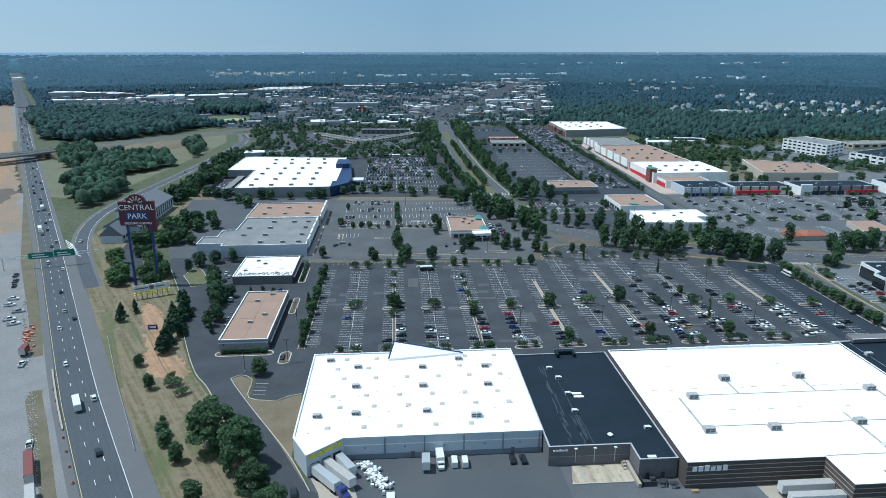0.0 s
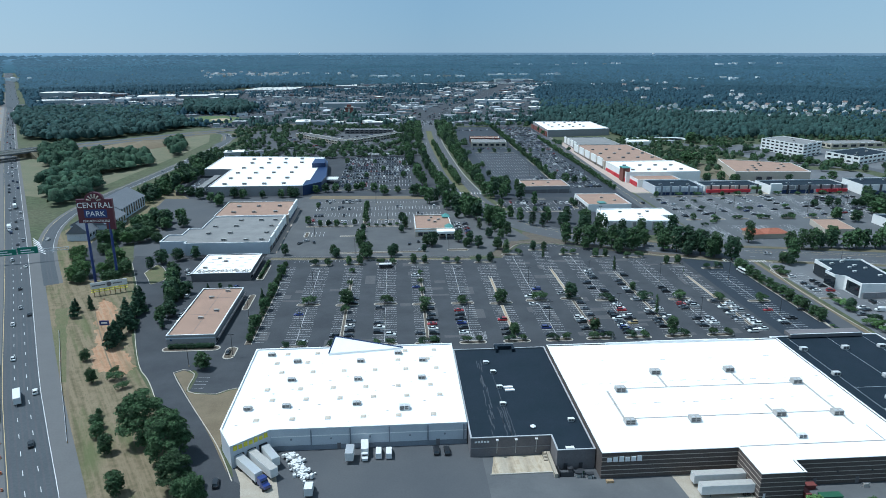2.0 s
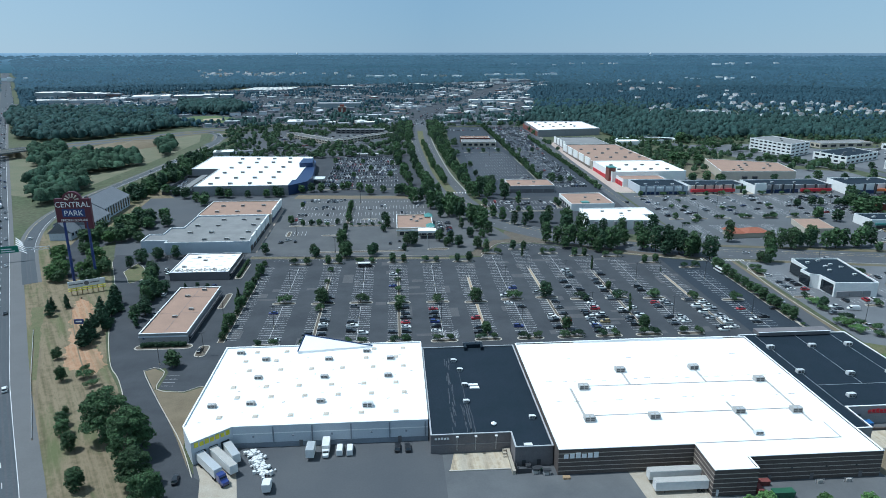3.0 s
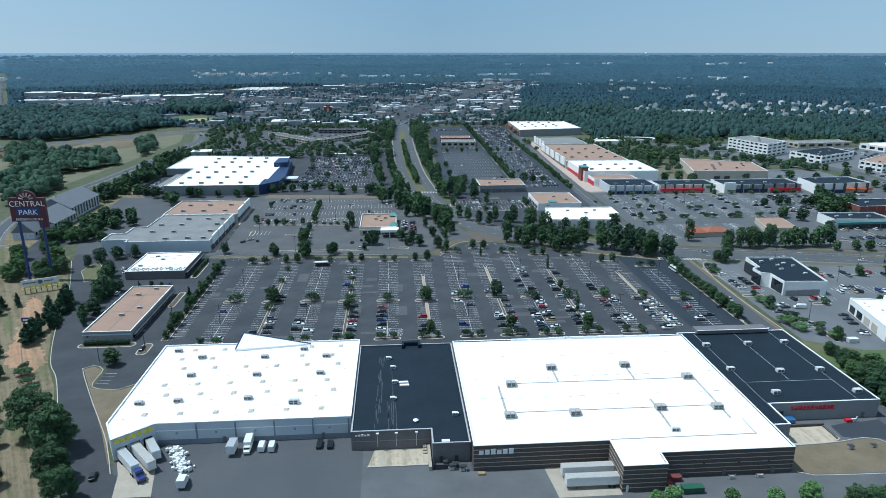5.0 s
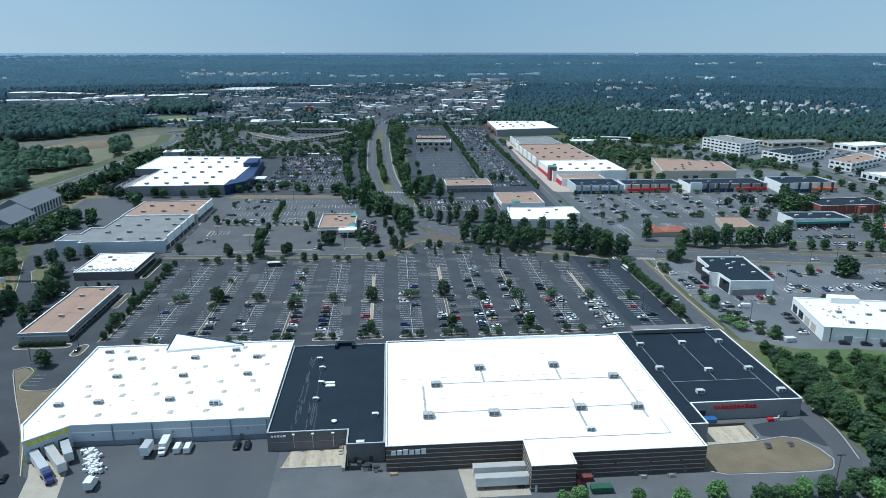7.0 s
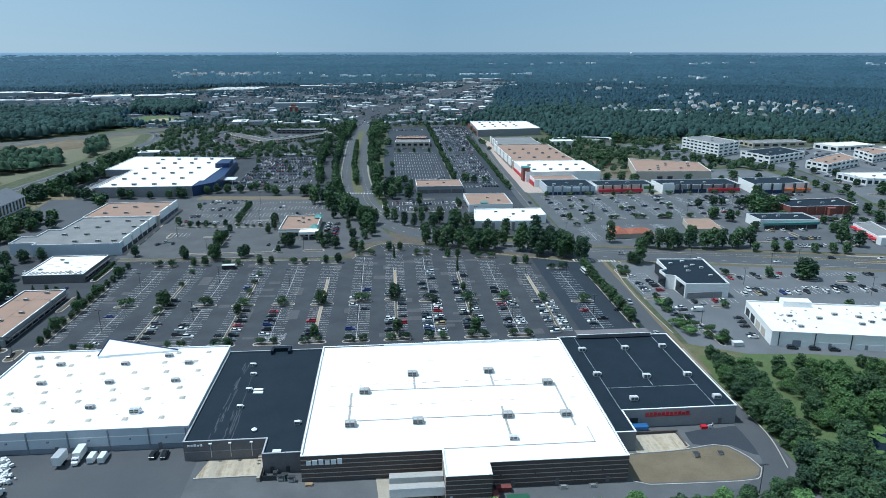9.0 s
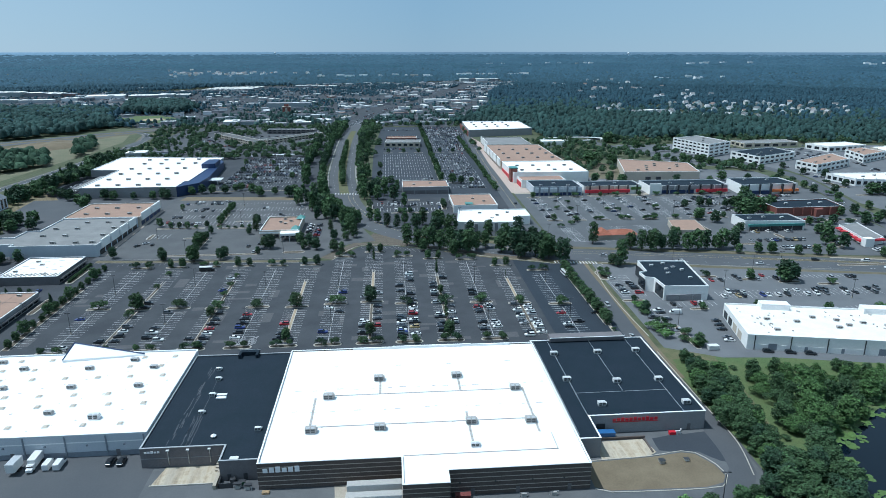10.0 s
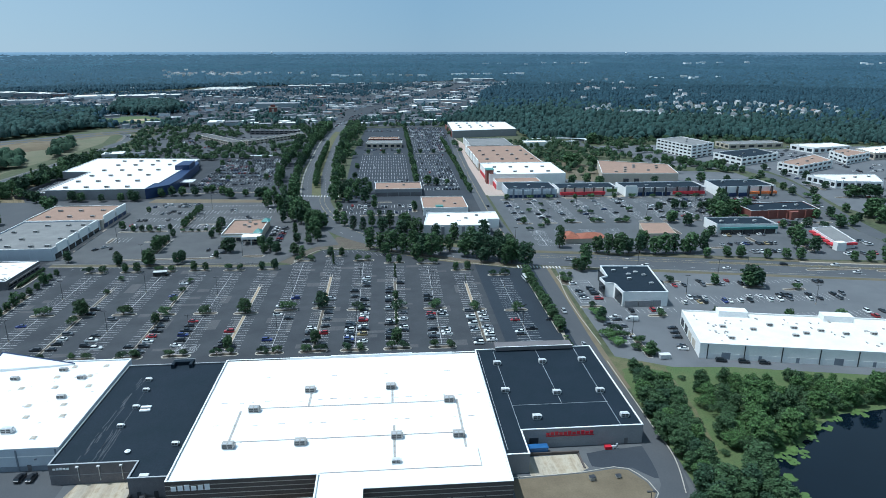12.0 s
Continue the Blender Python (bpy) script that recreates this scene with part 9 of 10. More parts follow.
# bank, verge and lawn trees on the west side
for x, y, h, kind, w in ((-58, 196, 19, "big", 1.12), (-47.5, 185, 17.5, "big", 1.1), (-40, 170, 13, "big", 1.1), (-33, 159, 13, "big", 1.0), (-75, 199, 6.5, "round", 1.15), (-78, 205, 6.0, "round", 1.15), (-80.5, 213, 3.5, "round", 1.0), (-68.5, 189.5, 7.5, "round", 0.95), (-94, 238.5, 7, "round", 0.9), (-105, 258.5, 6, "round", 1.0), (-61, 174, 6, "low", 0.9), (-53.5, 247.5, 8.5, "round", 1.1), (-57, 168, 8, "round", 1),
                         (-131, 307, 9, "cone", 1.3), (-133, 314, 8, "cone", 1.3), (-128, 318, 8, "cone", 1.2), (-86, 240, 6, "low", 1.2), (-80, 233, 5, "low", 1.2), (-88, 246, 5, "low", 1.0)):
    tree(x, y, h, kind, "d" if kind == "cone" else "m", w)
for i in range(13):
    tree(-96 - i * 0.9 + rnd.uniform(-3, 2), 270 + i * 4.6, rnd.uniform(9, 12), "cone", "d", 1.5)
for x, y, h in ((-87, 298, 9), (-85, 305, 9), (-88, 313, 8), (-84, 290, 7), (-90, 322, 10), (-92, 330, 11), (-96, 340, 10), (-86, 337, 8), (-99, 350, 9), (-100, 361, 10), (-88, 326, 10), (-86, 330, 9), (-92, 336, 11), (-95, 346, 11), (-98, 354, 10), (-104, 370, 8), (-64, 340, 4), (-70, 342, 4), (-76, 340, 5), (-108, 394, 9), (-116, 388, 10), (-120, 380, 8), (-98, 396, 9)):
    tree(x, y, h, rnd.choice(("round", "oval", "cone")), rnd.choice("md"), 1.15)
for i in range(17):
    tree(-73 + i * 1.12, 267.6 + (i % 3) * 0.3, 2.5, "round", "d", 1.3)
for i in range(9):
    tree(-51.6, 358 + i * 3.4, 2.6, "round", "m", 1.35)


def inside(x, y, poly):
    n, hit = len(poly), False
    for i in range(n):
        (x0, y0), (x1, y1) = poly[i - 1], poly[i]
        if (y0 > y) != (y1 > y) and x < (x1 - x0) * (y - y0) / (y1 - y0) + x0:
            hit = not hit
    return hit


def spots(poly, gap, seed):
    """Uneven but well-spread places inside a polygon."""
    r = random.Random(seed)
    x0, x1, y0, y1 = min(p[0] for p in poly), max(p[0] for p in poly), min(p[1] for p in poly), max(p[1] for p in poly)
    for j in range(int((y1 - y0) / gap) + 1):
        for i in range(int((x1 - x0) / gap) + 1):
            x, y = x0 + (i + 0.5 + 0.5 * (j % 2)) * gap + r.uniform(-0.4, 0.4) * gap, y0 + (j + 0.5) * gap + r.uniform(-0.4, 0.4) * gap
            if inside(x, y, poly):
                yield x, y, r


for poly, gap, seed in (([(-154, 356), (-144, 355), (-172, 408), (-182, 410)], 7.0, 4), ([(-136, 354), (-119, 350), (-134, 384), (-154, 420), (-162, 410)], 7.4, 14), ([(-185, 420), (-150, 428), (-128, 434), (-160, 448)], 8, 15)):
    for x, y, r in spots(poly, gap, seed):
        tree(x, y, r.uniform(7, 11.5), r.choice(("round", "oval", "round")), r.choice("mml"), 1.2, stuff=True)
for x, y, r in spots([(-168, 440), (-152, 436), (-141, 470), (-148, 505), (-162, 520)], 9, 5):
    tree(x, y, r.uniform(7, 11), "round", r.choice("md"), 1.2)
for x, y, r in spots([(-200, 560), (-172, 560), (-160, 700), (-175, 780), (-185, 700)], 9, 6):
    tree(x, y, r.uniform(7, 11), r.choice(("round", "cone")), r.choice("md"), 1.2)
for x, y, r in spots([(-198, 545), (-176, 545), (-168, 640), (-176, 790), (-192, 790), (-192, 640)], 9.5, 16):
    tree(x, y, r.uniform(8, 13), r.choice(("round", "oval", "cone")), r.choice("md"), 1.25)
for x, y, h in ((-161, 577, 10), (-152, 572, 9), (-118, 534, 10), (-143, 483, 11), (-135, 490, 10), (-150, 478, 12), (-128, 472, 9), (-138, 466, 10)):
    tree(x, y, h, "round", rnd.choice("md"), 1.25)
# pond-side wood
BELT = [(243, 160), (250, 165), (254, 190), (255, 215), (254, 238), (249, 240), (245, 224), (242.6, 205)]
for x, y, r in spots(BELT, 4.1, 7):
    tree(x, y, r.uniform(6.5, 10) if y < 222 else r.uniform(4, 6.5), r.choice(("round", "oval", "round")), r.choice("lmmmd"), 1.2, stuff=True)
POND_WOOD = [(266, 225), (300, 222), (310, 224), (345, 218), (420, 208), (420, 202), (350, 206), (318, 203), (300, 196), (284, 183), (272, 176), (262, 178), (266, 205)]
for x, y, r in spots(POND_WOOD, 5.4, 8):
    tree(x, y, r.uniform(4.5, 12.5) if y < 210 else r.uniform(3.5, 7.5), r.choice(("round", "oval", "oval", "low")), r.choice("lllllmm"), 1.15, stuff=True)
for x, y, r in spots([(238, 152), (250, 163), (266, 172), (264, 155), (258, 135), (236, 135)], 5.4, 9):
    tree(x, y, r.uniform(7, 11), r.choice(("round", "oval")), r.choice("mmd"), 1.3, stuff=True)
for x, y, r in spots([(192, 139), (236, 139), (238, 148), (222, 148), (205, 144), (192, 146)], 5.2, 10):
    tree(x, y, r.uniform(5.5, 8), "round", r.choice("ml"), 1.2)
for x, y, h in ((78, 146, 5), (138, 145.5, 5), (143, 146, 6), (160, 145, 5), (172, 143, 6), (183, 144, 7)):
    tree(x, y, h, "round", "l", 1.2)
r = random.Random(12)
for p in smooth_line([(262, 150), (268, 164), (271, 173), (283, 180.5), (294, 187.5), (304, 195), (318, 200.5), (345, 204)], 2.6):
    tree(p[0] - 1 + r.uniform(-1.5, 1), p[1] + 1 + r.uniform(-1, 1.5), r.uniform(2.6, 5.2), r.choice(("low", "round")), r.choice("llm"), 1.2, stuff=True)
for x, y, q in spots([(264, 230), (300, 226), (345, 220), (345, 206), (300, 197), (275, 178), (258, 176), (266, 205)], 9.0, 31):
    tree(x, y, q.uniform(2.2, 4.0), "low", q.choice("llm"), 1.2, stuff=True)
bm = bmesh.new()
r = random.Random(3)
for cx, cy, q in ((275.5, 175, 3.8), (281.5, 178, 3.4), (272.5, 164, 3.2), (271, 156, 2.6), (292, 184.5, 4.2), (300.5, 190.5, 3.4), (308, 195, 3.2), (270.5, 147, 3.2), (320, 198, 3.8), (286.5, 181.5, 2.6), (284, 176, 3.0), (279, 172, 2.4)):
    for i in range(16):
        t0, d = r.uniform(0, 6.28), q * r.random() ** 0.6
        c, s = Vector((cx + d * math.cos(t0), cy + d * 0.7 * math.sin(t0), 0.07 + 0.004 * i)), r.uniform(0.5, 1.3)
        bm.faces.new([bm.verts.new((c.x + s * math.cos(t) * r.uniform(0.6, 1.2), c.y + s * math.sin(t) * r.uniform(0.6, 1.2), c.z)) for t in np.arange(8) * 6.283 / 8])
setting("pond_weed", bm, LILY, "pale green floating weed at a pond edge", "water plant", "stuff")


# ---- woods ----
def grove(name, places, mat, quads, label, seed):
    """Many crowns of leaf sprays in one mesh: places of (x, y, radius, height)."""
    r = np.random.RandomState(seed)
    p = np.array(places, float)
    n = len(p)
    g = np.array([gz(a, b) for a, b in p[:, :2]])
    d = r.normal(size=(n, quads, 3))
    d /= np.linalg.norm(d, axis=2)[..., None]
    d[..., 2] = np.abs(d[..., 2]) * 1.0 - 0.25
    rad = p[:, 2][:, None, None]
    up = p[:, 3][:, None]
    ctr = np.empty((n, quads, 3))
    ctr[..., :2] = p[:, None, :2] + d[..., :2] * rad * (0.55 + 0.5 * r.rand(n, quads, 1))
    ctr[..., 2] = g[:, None] + up * (0.45 + 0.5 * d[..., 2])
    nrm = d + r.normal(size=d.shape) * 0.35 + np.array((0, 0, 0.4))
    nrm /= np.linalg.norm(nrm, axis=2)[..., None]
    a = np.cross(nrm, r.normal(size=d.shape))
    a /= np.linalg.norm(a, axis=2)[..., None]
    b = np.cross(nrm, a)
    s = rad * (1.5 / math.sqrt(quads)) * (0.7 + 0.6 * r.rand(n, quads, 1))
    drop = nrm * s * -0.35
    v = np.stack([ctr - a * s + drop, ctr - b * s * 0.8, ctr + a * s + drop, ctr + b * s * 0.8], 2).reshape(-1, 3)
    me = bpy.data.meshes.new(name)
    me.from_pydata(v.tolist(), [], np.arange(len(v)).reshape(-1, 4).tolist())
    me.materials.append(mat)
    return tagged(new(name, me), label, "wood", "", "stuff")


def poly_places(poly, gap, rad, high, seed):
    return [(x, y, r.uniform(*rad), r.uniform(*high)) for x, y, r in spots(poly, gap, seed)]


def canopy(name, places, mat, label, k=6, rows=2):
    """Uneven tree crowns in one mesh: places of (x, y, radius, height), each of k sides and one or two rings below its tip."""
    r = np.random.RandomState(len(places))
    p = np.array(places, float)
    n = len(p)
    g = np.array([gz(a, b) for a, b in p[:, :2]])
    t = np.arange(k) * 2 * math.pi / k + r.rand(n, 1) * 6.28
    lean = r.normal(size=(n, 2)) * p[:, 2:3] * 0.12
    rings = []
    for share, z in ((1.0, 0.36 if rows > 1 else 0.3), (0.72, 0.80))[:rows]:
        rr = p[:, 2:3] * share * (0.62 + 0.7 * r.rand(n, k))
        rings.append(np.stack([p[:, 0:1] + lean[:, 0:1] * z + rr * np.cos(t), p[:, 1:2] + lean[:, 1:2] * z + rr * np.sin(t), g[:, None] + p[:, 3:4] * (z + 0.09 * r.normal(size=(n, k)))], 2))
    top = np.stack([p[:, 0] + lean[:, 0], p[:, 1] + lean[:, 1], g + p[:, 3]], 1)[:, None]
    v = np.concatenate(rings + [top], 1).reshape(-1, 3)
    f = []
    for ring in range(rows - 1):
        f += [(ring * k + j, ring * k + (j + 1) % k, ring * k + k + (j + 1) % k) for j in range(k)] + [(ring * k + j, ring * k + k + (j + 1) % k, ring * k + k + j) for j in range(k)]
    f += [(rows * k - k + j, rows * k - k + (j + 1) % k, rows * k) for j in range(k)]
    f = np.array(f)[None] + (np.arange(n) * (rows * k + 1))[:, None, None]
    me = bpy.data.meshes.new(name)
    me.from_pydata(v.tolist(), [], f.reshape(-1, 3).tolist())
    me.polygons.foreach_set("use_smooth", np.ones(len(me.polygons), bool))
    me.materials.append(mat)
    return tagged(new(name, me), label, "wood", "", "stuff")


NEAR_WOODS = []
for poly, seed in (([(-398, 815), (-343, 713), (-327, 711), (-345, 764), (-355, 824), (-380, 850)], 21), ([(-312, 676), (-278, 673), (-257, 684), (-240, 718), (-234, 738), (-257, 777), (-299, 786), (-335, 782), (-331, 745)], 22),
                   ([(-308, 631), (-286, 590), (-263, 556), (-246, 532), (-242, 546), (-236, 593), (-256, 635), (-284, 668), (-306, 672)], 23), ([(-272, 885), (-240, 800), (-226, 764), (-238, 850), (-262, 905)], 24)):
    NEAR_WOODS += poly_places(poly, 8.5, (4.5, 7.5), (10, 17), seed)
FAR_WOODS = poly_places([(-470, 930), (-395, 905), (-320, 985), (-295, 1060), (-350, 1190), (-390, 1330), (-560, 1360), (-700, 1350), (-640, 1220)], 9.5, (5.5, 9), (12, 20), 25) + poly_places([(-372, 1300), (-262, 1270), (-250, 1380), (-330, 1534), (-440, 1540)], 9.5, (5.5, 9), (13, 20), 27)
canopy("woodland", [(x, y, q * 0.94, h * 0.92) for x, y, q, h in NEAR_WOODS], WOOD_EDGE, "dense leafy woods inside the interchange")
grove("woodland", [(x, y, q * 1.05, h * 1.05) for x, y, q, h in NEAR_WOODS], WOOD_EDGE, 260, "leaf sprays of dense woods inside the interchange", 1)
# leaf colour here carries a little painted haze blue too
canopy("woodland", [(x, y, q * 0.9, h * 0.9) for x, y, q, h in FAR_WOODS], WOOD_NEAR_HAZED, "dense dark woods beside a highway")
grove("woodland", FAR_WOODS, WOOD_NEAR_HAZED, 150, "leaf sprays of dense woods beside a highway", 5)
OFFICE_TREES = []
rnd = random.Random(44)
for i in range(900):
    x, y = rnd.uniform(-210, 240), rnd.uniform(755, 1060)
    if (58 < x < 98) or (118 < x < 236 and y < 1045) or inside(x, y, [(-120, 938), (-46, 842), (44, 940), (26, 990), (-50, 996), (-60, 930), (-98, 958)]):
        continue
    if -215 < x < -180 and y < 930:
        continue
    OFFICE_TREES.append((x, y, rnd.uniform(3.0, 5.5), rnd.uniform(6, 11)))
for i in range(900):
    x, y = rnd.uniform(310, 760), rnd.uniform(640, 870)
    if any(abs(x - p[0]) < 10 and abs(y - p[1]) < 14 for p in ROAD_E) or inside(x, y, [(350, 596), (440, 596), (445, 660), (370, 690)]) or inside(x, y, [(470, 785), (480, 735), (515, 670), (545, 560), (600, 550), (760, 600), (770, 800), (560, 840)]):
        continue
    if rnd.random() < 0.8:
        OFFICE_TREES.append((x, y, rnd.uniform(3.0, 5.5), rnd.uniform(6, 11)))
for i in range(260):
    x, y = rnd.uniform(510, 800), rnd.uniform(420, 800)
    if not inside(x, y, [(500, 740), (480, 360), (560, 540), (620, 540), (640, 600), (770, 600), (760, 800), (600, 840)]) and rnd.random() < 0.75 and abs(y - (351 - (x - 447) * 0.17)) > 20:
        OFFICE_TREES.append((x, y, rnd.uniform(3.0, 5.0), rnd.uniform(6, 10)))


def leafy(name, rows, label, detail):
    """Trees standing too close to tell apart: trunks and leaf sprays of all in one mesh for each shade."""
    for shade, mat in (("m", LEAF), ("l", LEAF_LIGHT), ("d", LEAF_DARK)):
        some = [q for q in rows if q[4] == shade]
        if not some:
            continue
        v, f, n, wood = [], [], 0, bmesh.new()
        for x, y, h, kind, _, wide in some:
            key = ("leafy", kind, shade, int(x + y) % 2, detail)
            if key not in MESH:
                quads, size = KIND[kind]
                me = leaf_mesh("crown", clump_set(kind, int(x) + 900), int(quads * detail), size * (1 / detail) ** 0.5, mat, int(x) + 900)
                MESH[key] = np.array([q.co for q in me.vertices])
                bpy.data.meshes.remove(me)
            a, s = x * 37 + y * 53, h / 8
            w = MESH[key] * (s * wide, s * wide, s)
            w = np.stack([w[:, 0] * math.cos(a) - w[:, 1] * math.sin(a) + x, w[:, 0] * math.sin(a) + w[:, 1] * math.cos(a) + y, w[:, 2] + gz(x, y)], 1)
            v.append(w)
            f.append(np.arange(len(w)).reshape(-1, 4) + n)
            n += len(w)
        me = bpy.data.meshes.new(name)
        me.from_pydata(np.concatenate(v).tolist(), [], np.concatenate(f).tolist())
        me.materials.append(mat)
        tagged(new(name, me), label, "wood", "", "stuff")
        for x, y, h, *_ in some:
            tube(wood, (x, y, gz(x, y) - 0.3), (x, y, gz(x, y) + h * 0.55), 0.02 * h, 0.01 * h, 5, caps=False)
        tagged(new("tree_stems", mesh_of("tree_stems", wood, BARK)), "brown stems of crowded trees", "tree", "", "stuff")


leafy("pond_wood", DENSE, "crowded leafy trees of a dense wood", 1.7)
leafy("street_trees", FAR_TREES, "rows of leafy trees along far streets and lots", 0.4)
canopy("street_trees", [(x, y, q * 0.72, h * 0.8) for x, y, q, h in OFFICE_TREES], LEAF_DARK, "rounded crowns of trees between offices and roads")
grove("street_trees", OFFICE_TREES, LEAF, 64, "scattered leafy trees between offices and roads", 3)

# ---- distance: town, houses, forest ----
TOWN = [(-260, 1060), (-420, 1380), (-680, 1400), (-910, 1840), (-540, 1990), (-300, 2230), (120, 2420), (520, 2560), (600, 2420), (420, 1900), (330, 1330), (240, 1060)]
HOUSES = [(500, 1190), (670, 1110), (770, 1080), (960, 1140), (1120, 1370), (800, 1420), (590, 1390)]
WOOD_B = [(-372, 1300), (-262, 1270), (-250, 1380), (-330, 1534), (-440, 1540)]
GLADE = [(-345, 1150), (-300, 1120), (-250, 1140), (-245, 1215), (-290, 1262), (-350, 1250)]
far_box, far_roof, white_roof = bmesh.new(), bmesh.new(), bmesh.new()
FOOT = []


def far_building(x, y, lx, ly, h, turn=0.0, roof=None):
    """A block with a parapet-high oversailing flat roof and a raised front or roof plant."""
    z = gz(x, y)
    if abs(x - lerp(y, [p[1] for p in HWY_R], [p[0] for p in HWY_R])) < 70:
        return
    obox(far_box, x, y, z - 3, z + h, lx, ly, turn)
    obox(far_roof if roof is None else roof, x, y, z + h, z + h + 0.5, lx + 0.6, ly + 0.6, turn)
    if lx > 18:
        k = rnd.uniform(-0.3, 0.3) * lx
        m = pose(x, y, 0, 0, 0, turn) @ Vector((k, -ly * 0.2, 0))
        obox(far_box, m.x, m.y, z + h, z + h + rnd.uniform(1.0, 2.2), lx * rnd.uniform(0.12, 0.3), ly * 0.4, turn)
    FOOT.append((x, y, max(lx, ly) * 0.6 + 6))


rnd = random.Random(77)
for x, y, lx, ly, h, a in ((-800, 1800, 150, 46, 12, 3), (-870, 1806, 60, 40, 9, 3), (-700, 1792, 60, 50, 9, 3), (-712, 1592, 150, 34, 7, 8), (-790, 1560, 40, 30, 6, 4), (-520, 1712, 170, 60, 8, 14), (-600, 1645, 60, 40, 7, 8), (-410, 1752, 70, 50, 8, 10),
                           (-92, 2138, 130, 26, 8, 2), (425, 2468, 60, 30, 13, 8), (505, 2520, 90, 30, 9, 8), (266, 1536, 110, 22, 7, 4), (345, 1222, 50, 18, 6, 6), (330, 1345, 60, 20, 6, 4), (-111, 1092, 46, 34, 7, 6), (640, 1232, 46, 20, 7, 6), (-150, 778, 44, 18, 6, 10)):
    far_building(x - lx * 0.24, y, lx * 0.5, ly, h, a, white_roof)
    far_building(x + lx * 0.26, y + ly * 0.2 + lx * 0.5 * math.sin(radians(a)), lx * 0.46, ly * 0.8, h * 0.8, a, white_roof if lx > 60 else None)
for i in range(9):
    far_building(-396 + i * 15.5, 2085 + i * 1.5, 8.5, 150, 3.6, -8, white_roof)
far_building(-78, 1432, 90, 34, 9, 0)
for i in range(2100):
    x, y = rnd.uniform(-960, 600), rnd.uniform(1060, 2560)
    road_x = lerp(y, [p[1] for p in BLVD], [p[0] for p in BLVD])
    if not inside(x, y, TOWN) or inside(x, y, WOOD_B) or inside(x, y, GLADE) or abs(x - road_x) < 26 or any(abs(x - f[0]) < f[2] and abs(y - f[1]) < f[2] for f in FOOT):
        continue
    if abs(x - road_x) > 150 and rnd.random() < 0.62:
        continue
    far_building(x, y, rnd.choice((rnd.uniform(7, 13), rnd.uniform(9, 16), rnd.uniform(12, 24), rnd.uniform(18, 34))), rnd.uniform(9, 20), rnd.uniform(3, 5.2), rnd.choice((0, 3, 6, 94, 40, 60)), white_roof if rnd.random() < 0.17 else None)
for i in range(30):
    a, q = rnd.uniform(-0.42, 0.55), rnd.uniform(2150, 2420)
    far_building(80 + q * math.sin(a), q * math.cos(a), rnd.uniform(14, 40), rnd.uniform(10, 16), rnd.uniform(4, 6), rnd.uniform(-10, 10), white_roof)
for name, bm, mat, label, kind in (("town_buildings", far_box, FAR_WALLS, "many low far-off town buildings among trees", "building"), ("town_roofs", far_roof, FAR_ROOFS, "flat roofs of far-off town buildings", "roof"),
                                   ("town_roofs", white_roof, ROOF_CREAM, "pale flat roofs of far-off stores and sheds", "roof")):
    tagged(new(name, mesh_of(name, bm, mat)), label, kind, "", "stuff")
tower = thing("brick_tower", (-58, 1253, gz(-58, 1253)), "brown brick tower with pale cornices among far trees", "tower")
z = gz(-58, 1253)
part("shaft", boxes((-65, -51, 1249, 1257, z - 1, z + 15)), BRICK_RED, tower)
part("cornice", boxes((-66, -50, 1248, 1258, z + 15, z + 16)), WALL_TAN, tower)
part("top_stage", boxes((-62, -54, 1250, 1256, z + 16, z + 20)), BRICK_RED, tower)
part("opening", boxes((-60, -56, 1248.8, 1249.1, z + 6, z + 13)), WALL_TAN, tower, "pale tall arch panel")

# far paved lots round the town buildings
bm = bmesh.new()
for x, y, q in FOOT:
    if rnd.random() < 0.85:
        obox(bm, x + rnd.uniform(-8, 8), y - q * 0.8, 0, 0.02, q * rnd.uniform(1.4, 2.6), q * rnd.uniform(0.8, 1.4), rnd.uniform(-4, 6))
obox(bm, 250, 1304, 0, 0.02, 96, 70, 4)
obox(bm, -480, 1640, 0, 0.02, 200, 70, 10)
obox(bm, -560, 1550, 0, 0.02, 260, 60, 6)
for v in bm.verts:
    v.co.z += gz(v.co.x, v.co.y) + 0.25
setting("far_lots", bm, ASPHALT_MID, "far-off paved lots in a town", "parking lot", "stuff")
sheet("town_ground", [TOWN], ASPHALT, 0.06, "gray paved ground of a far-off town", "pavement")
sheet("lawn", [ragged(GLADE, 41, 12, 4)], GRASS_GREEN, 0.2, "open grass between woods beside a road", "grass")
sheet("bare_earth", [ragged([(-296, 1180), (-270, 1172), (-256, 1196), (-276, 1214), (-296, 1206)], 42, 6, 2)], SAND, 0.24, "small mound of bare tan earth", "earth")

# gabled houses on the wooded slope
hw_bm, hr_bm = bmesh.new(), bmesh.new()
HOUSE_AT = []


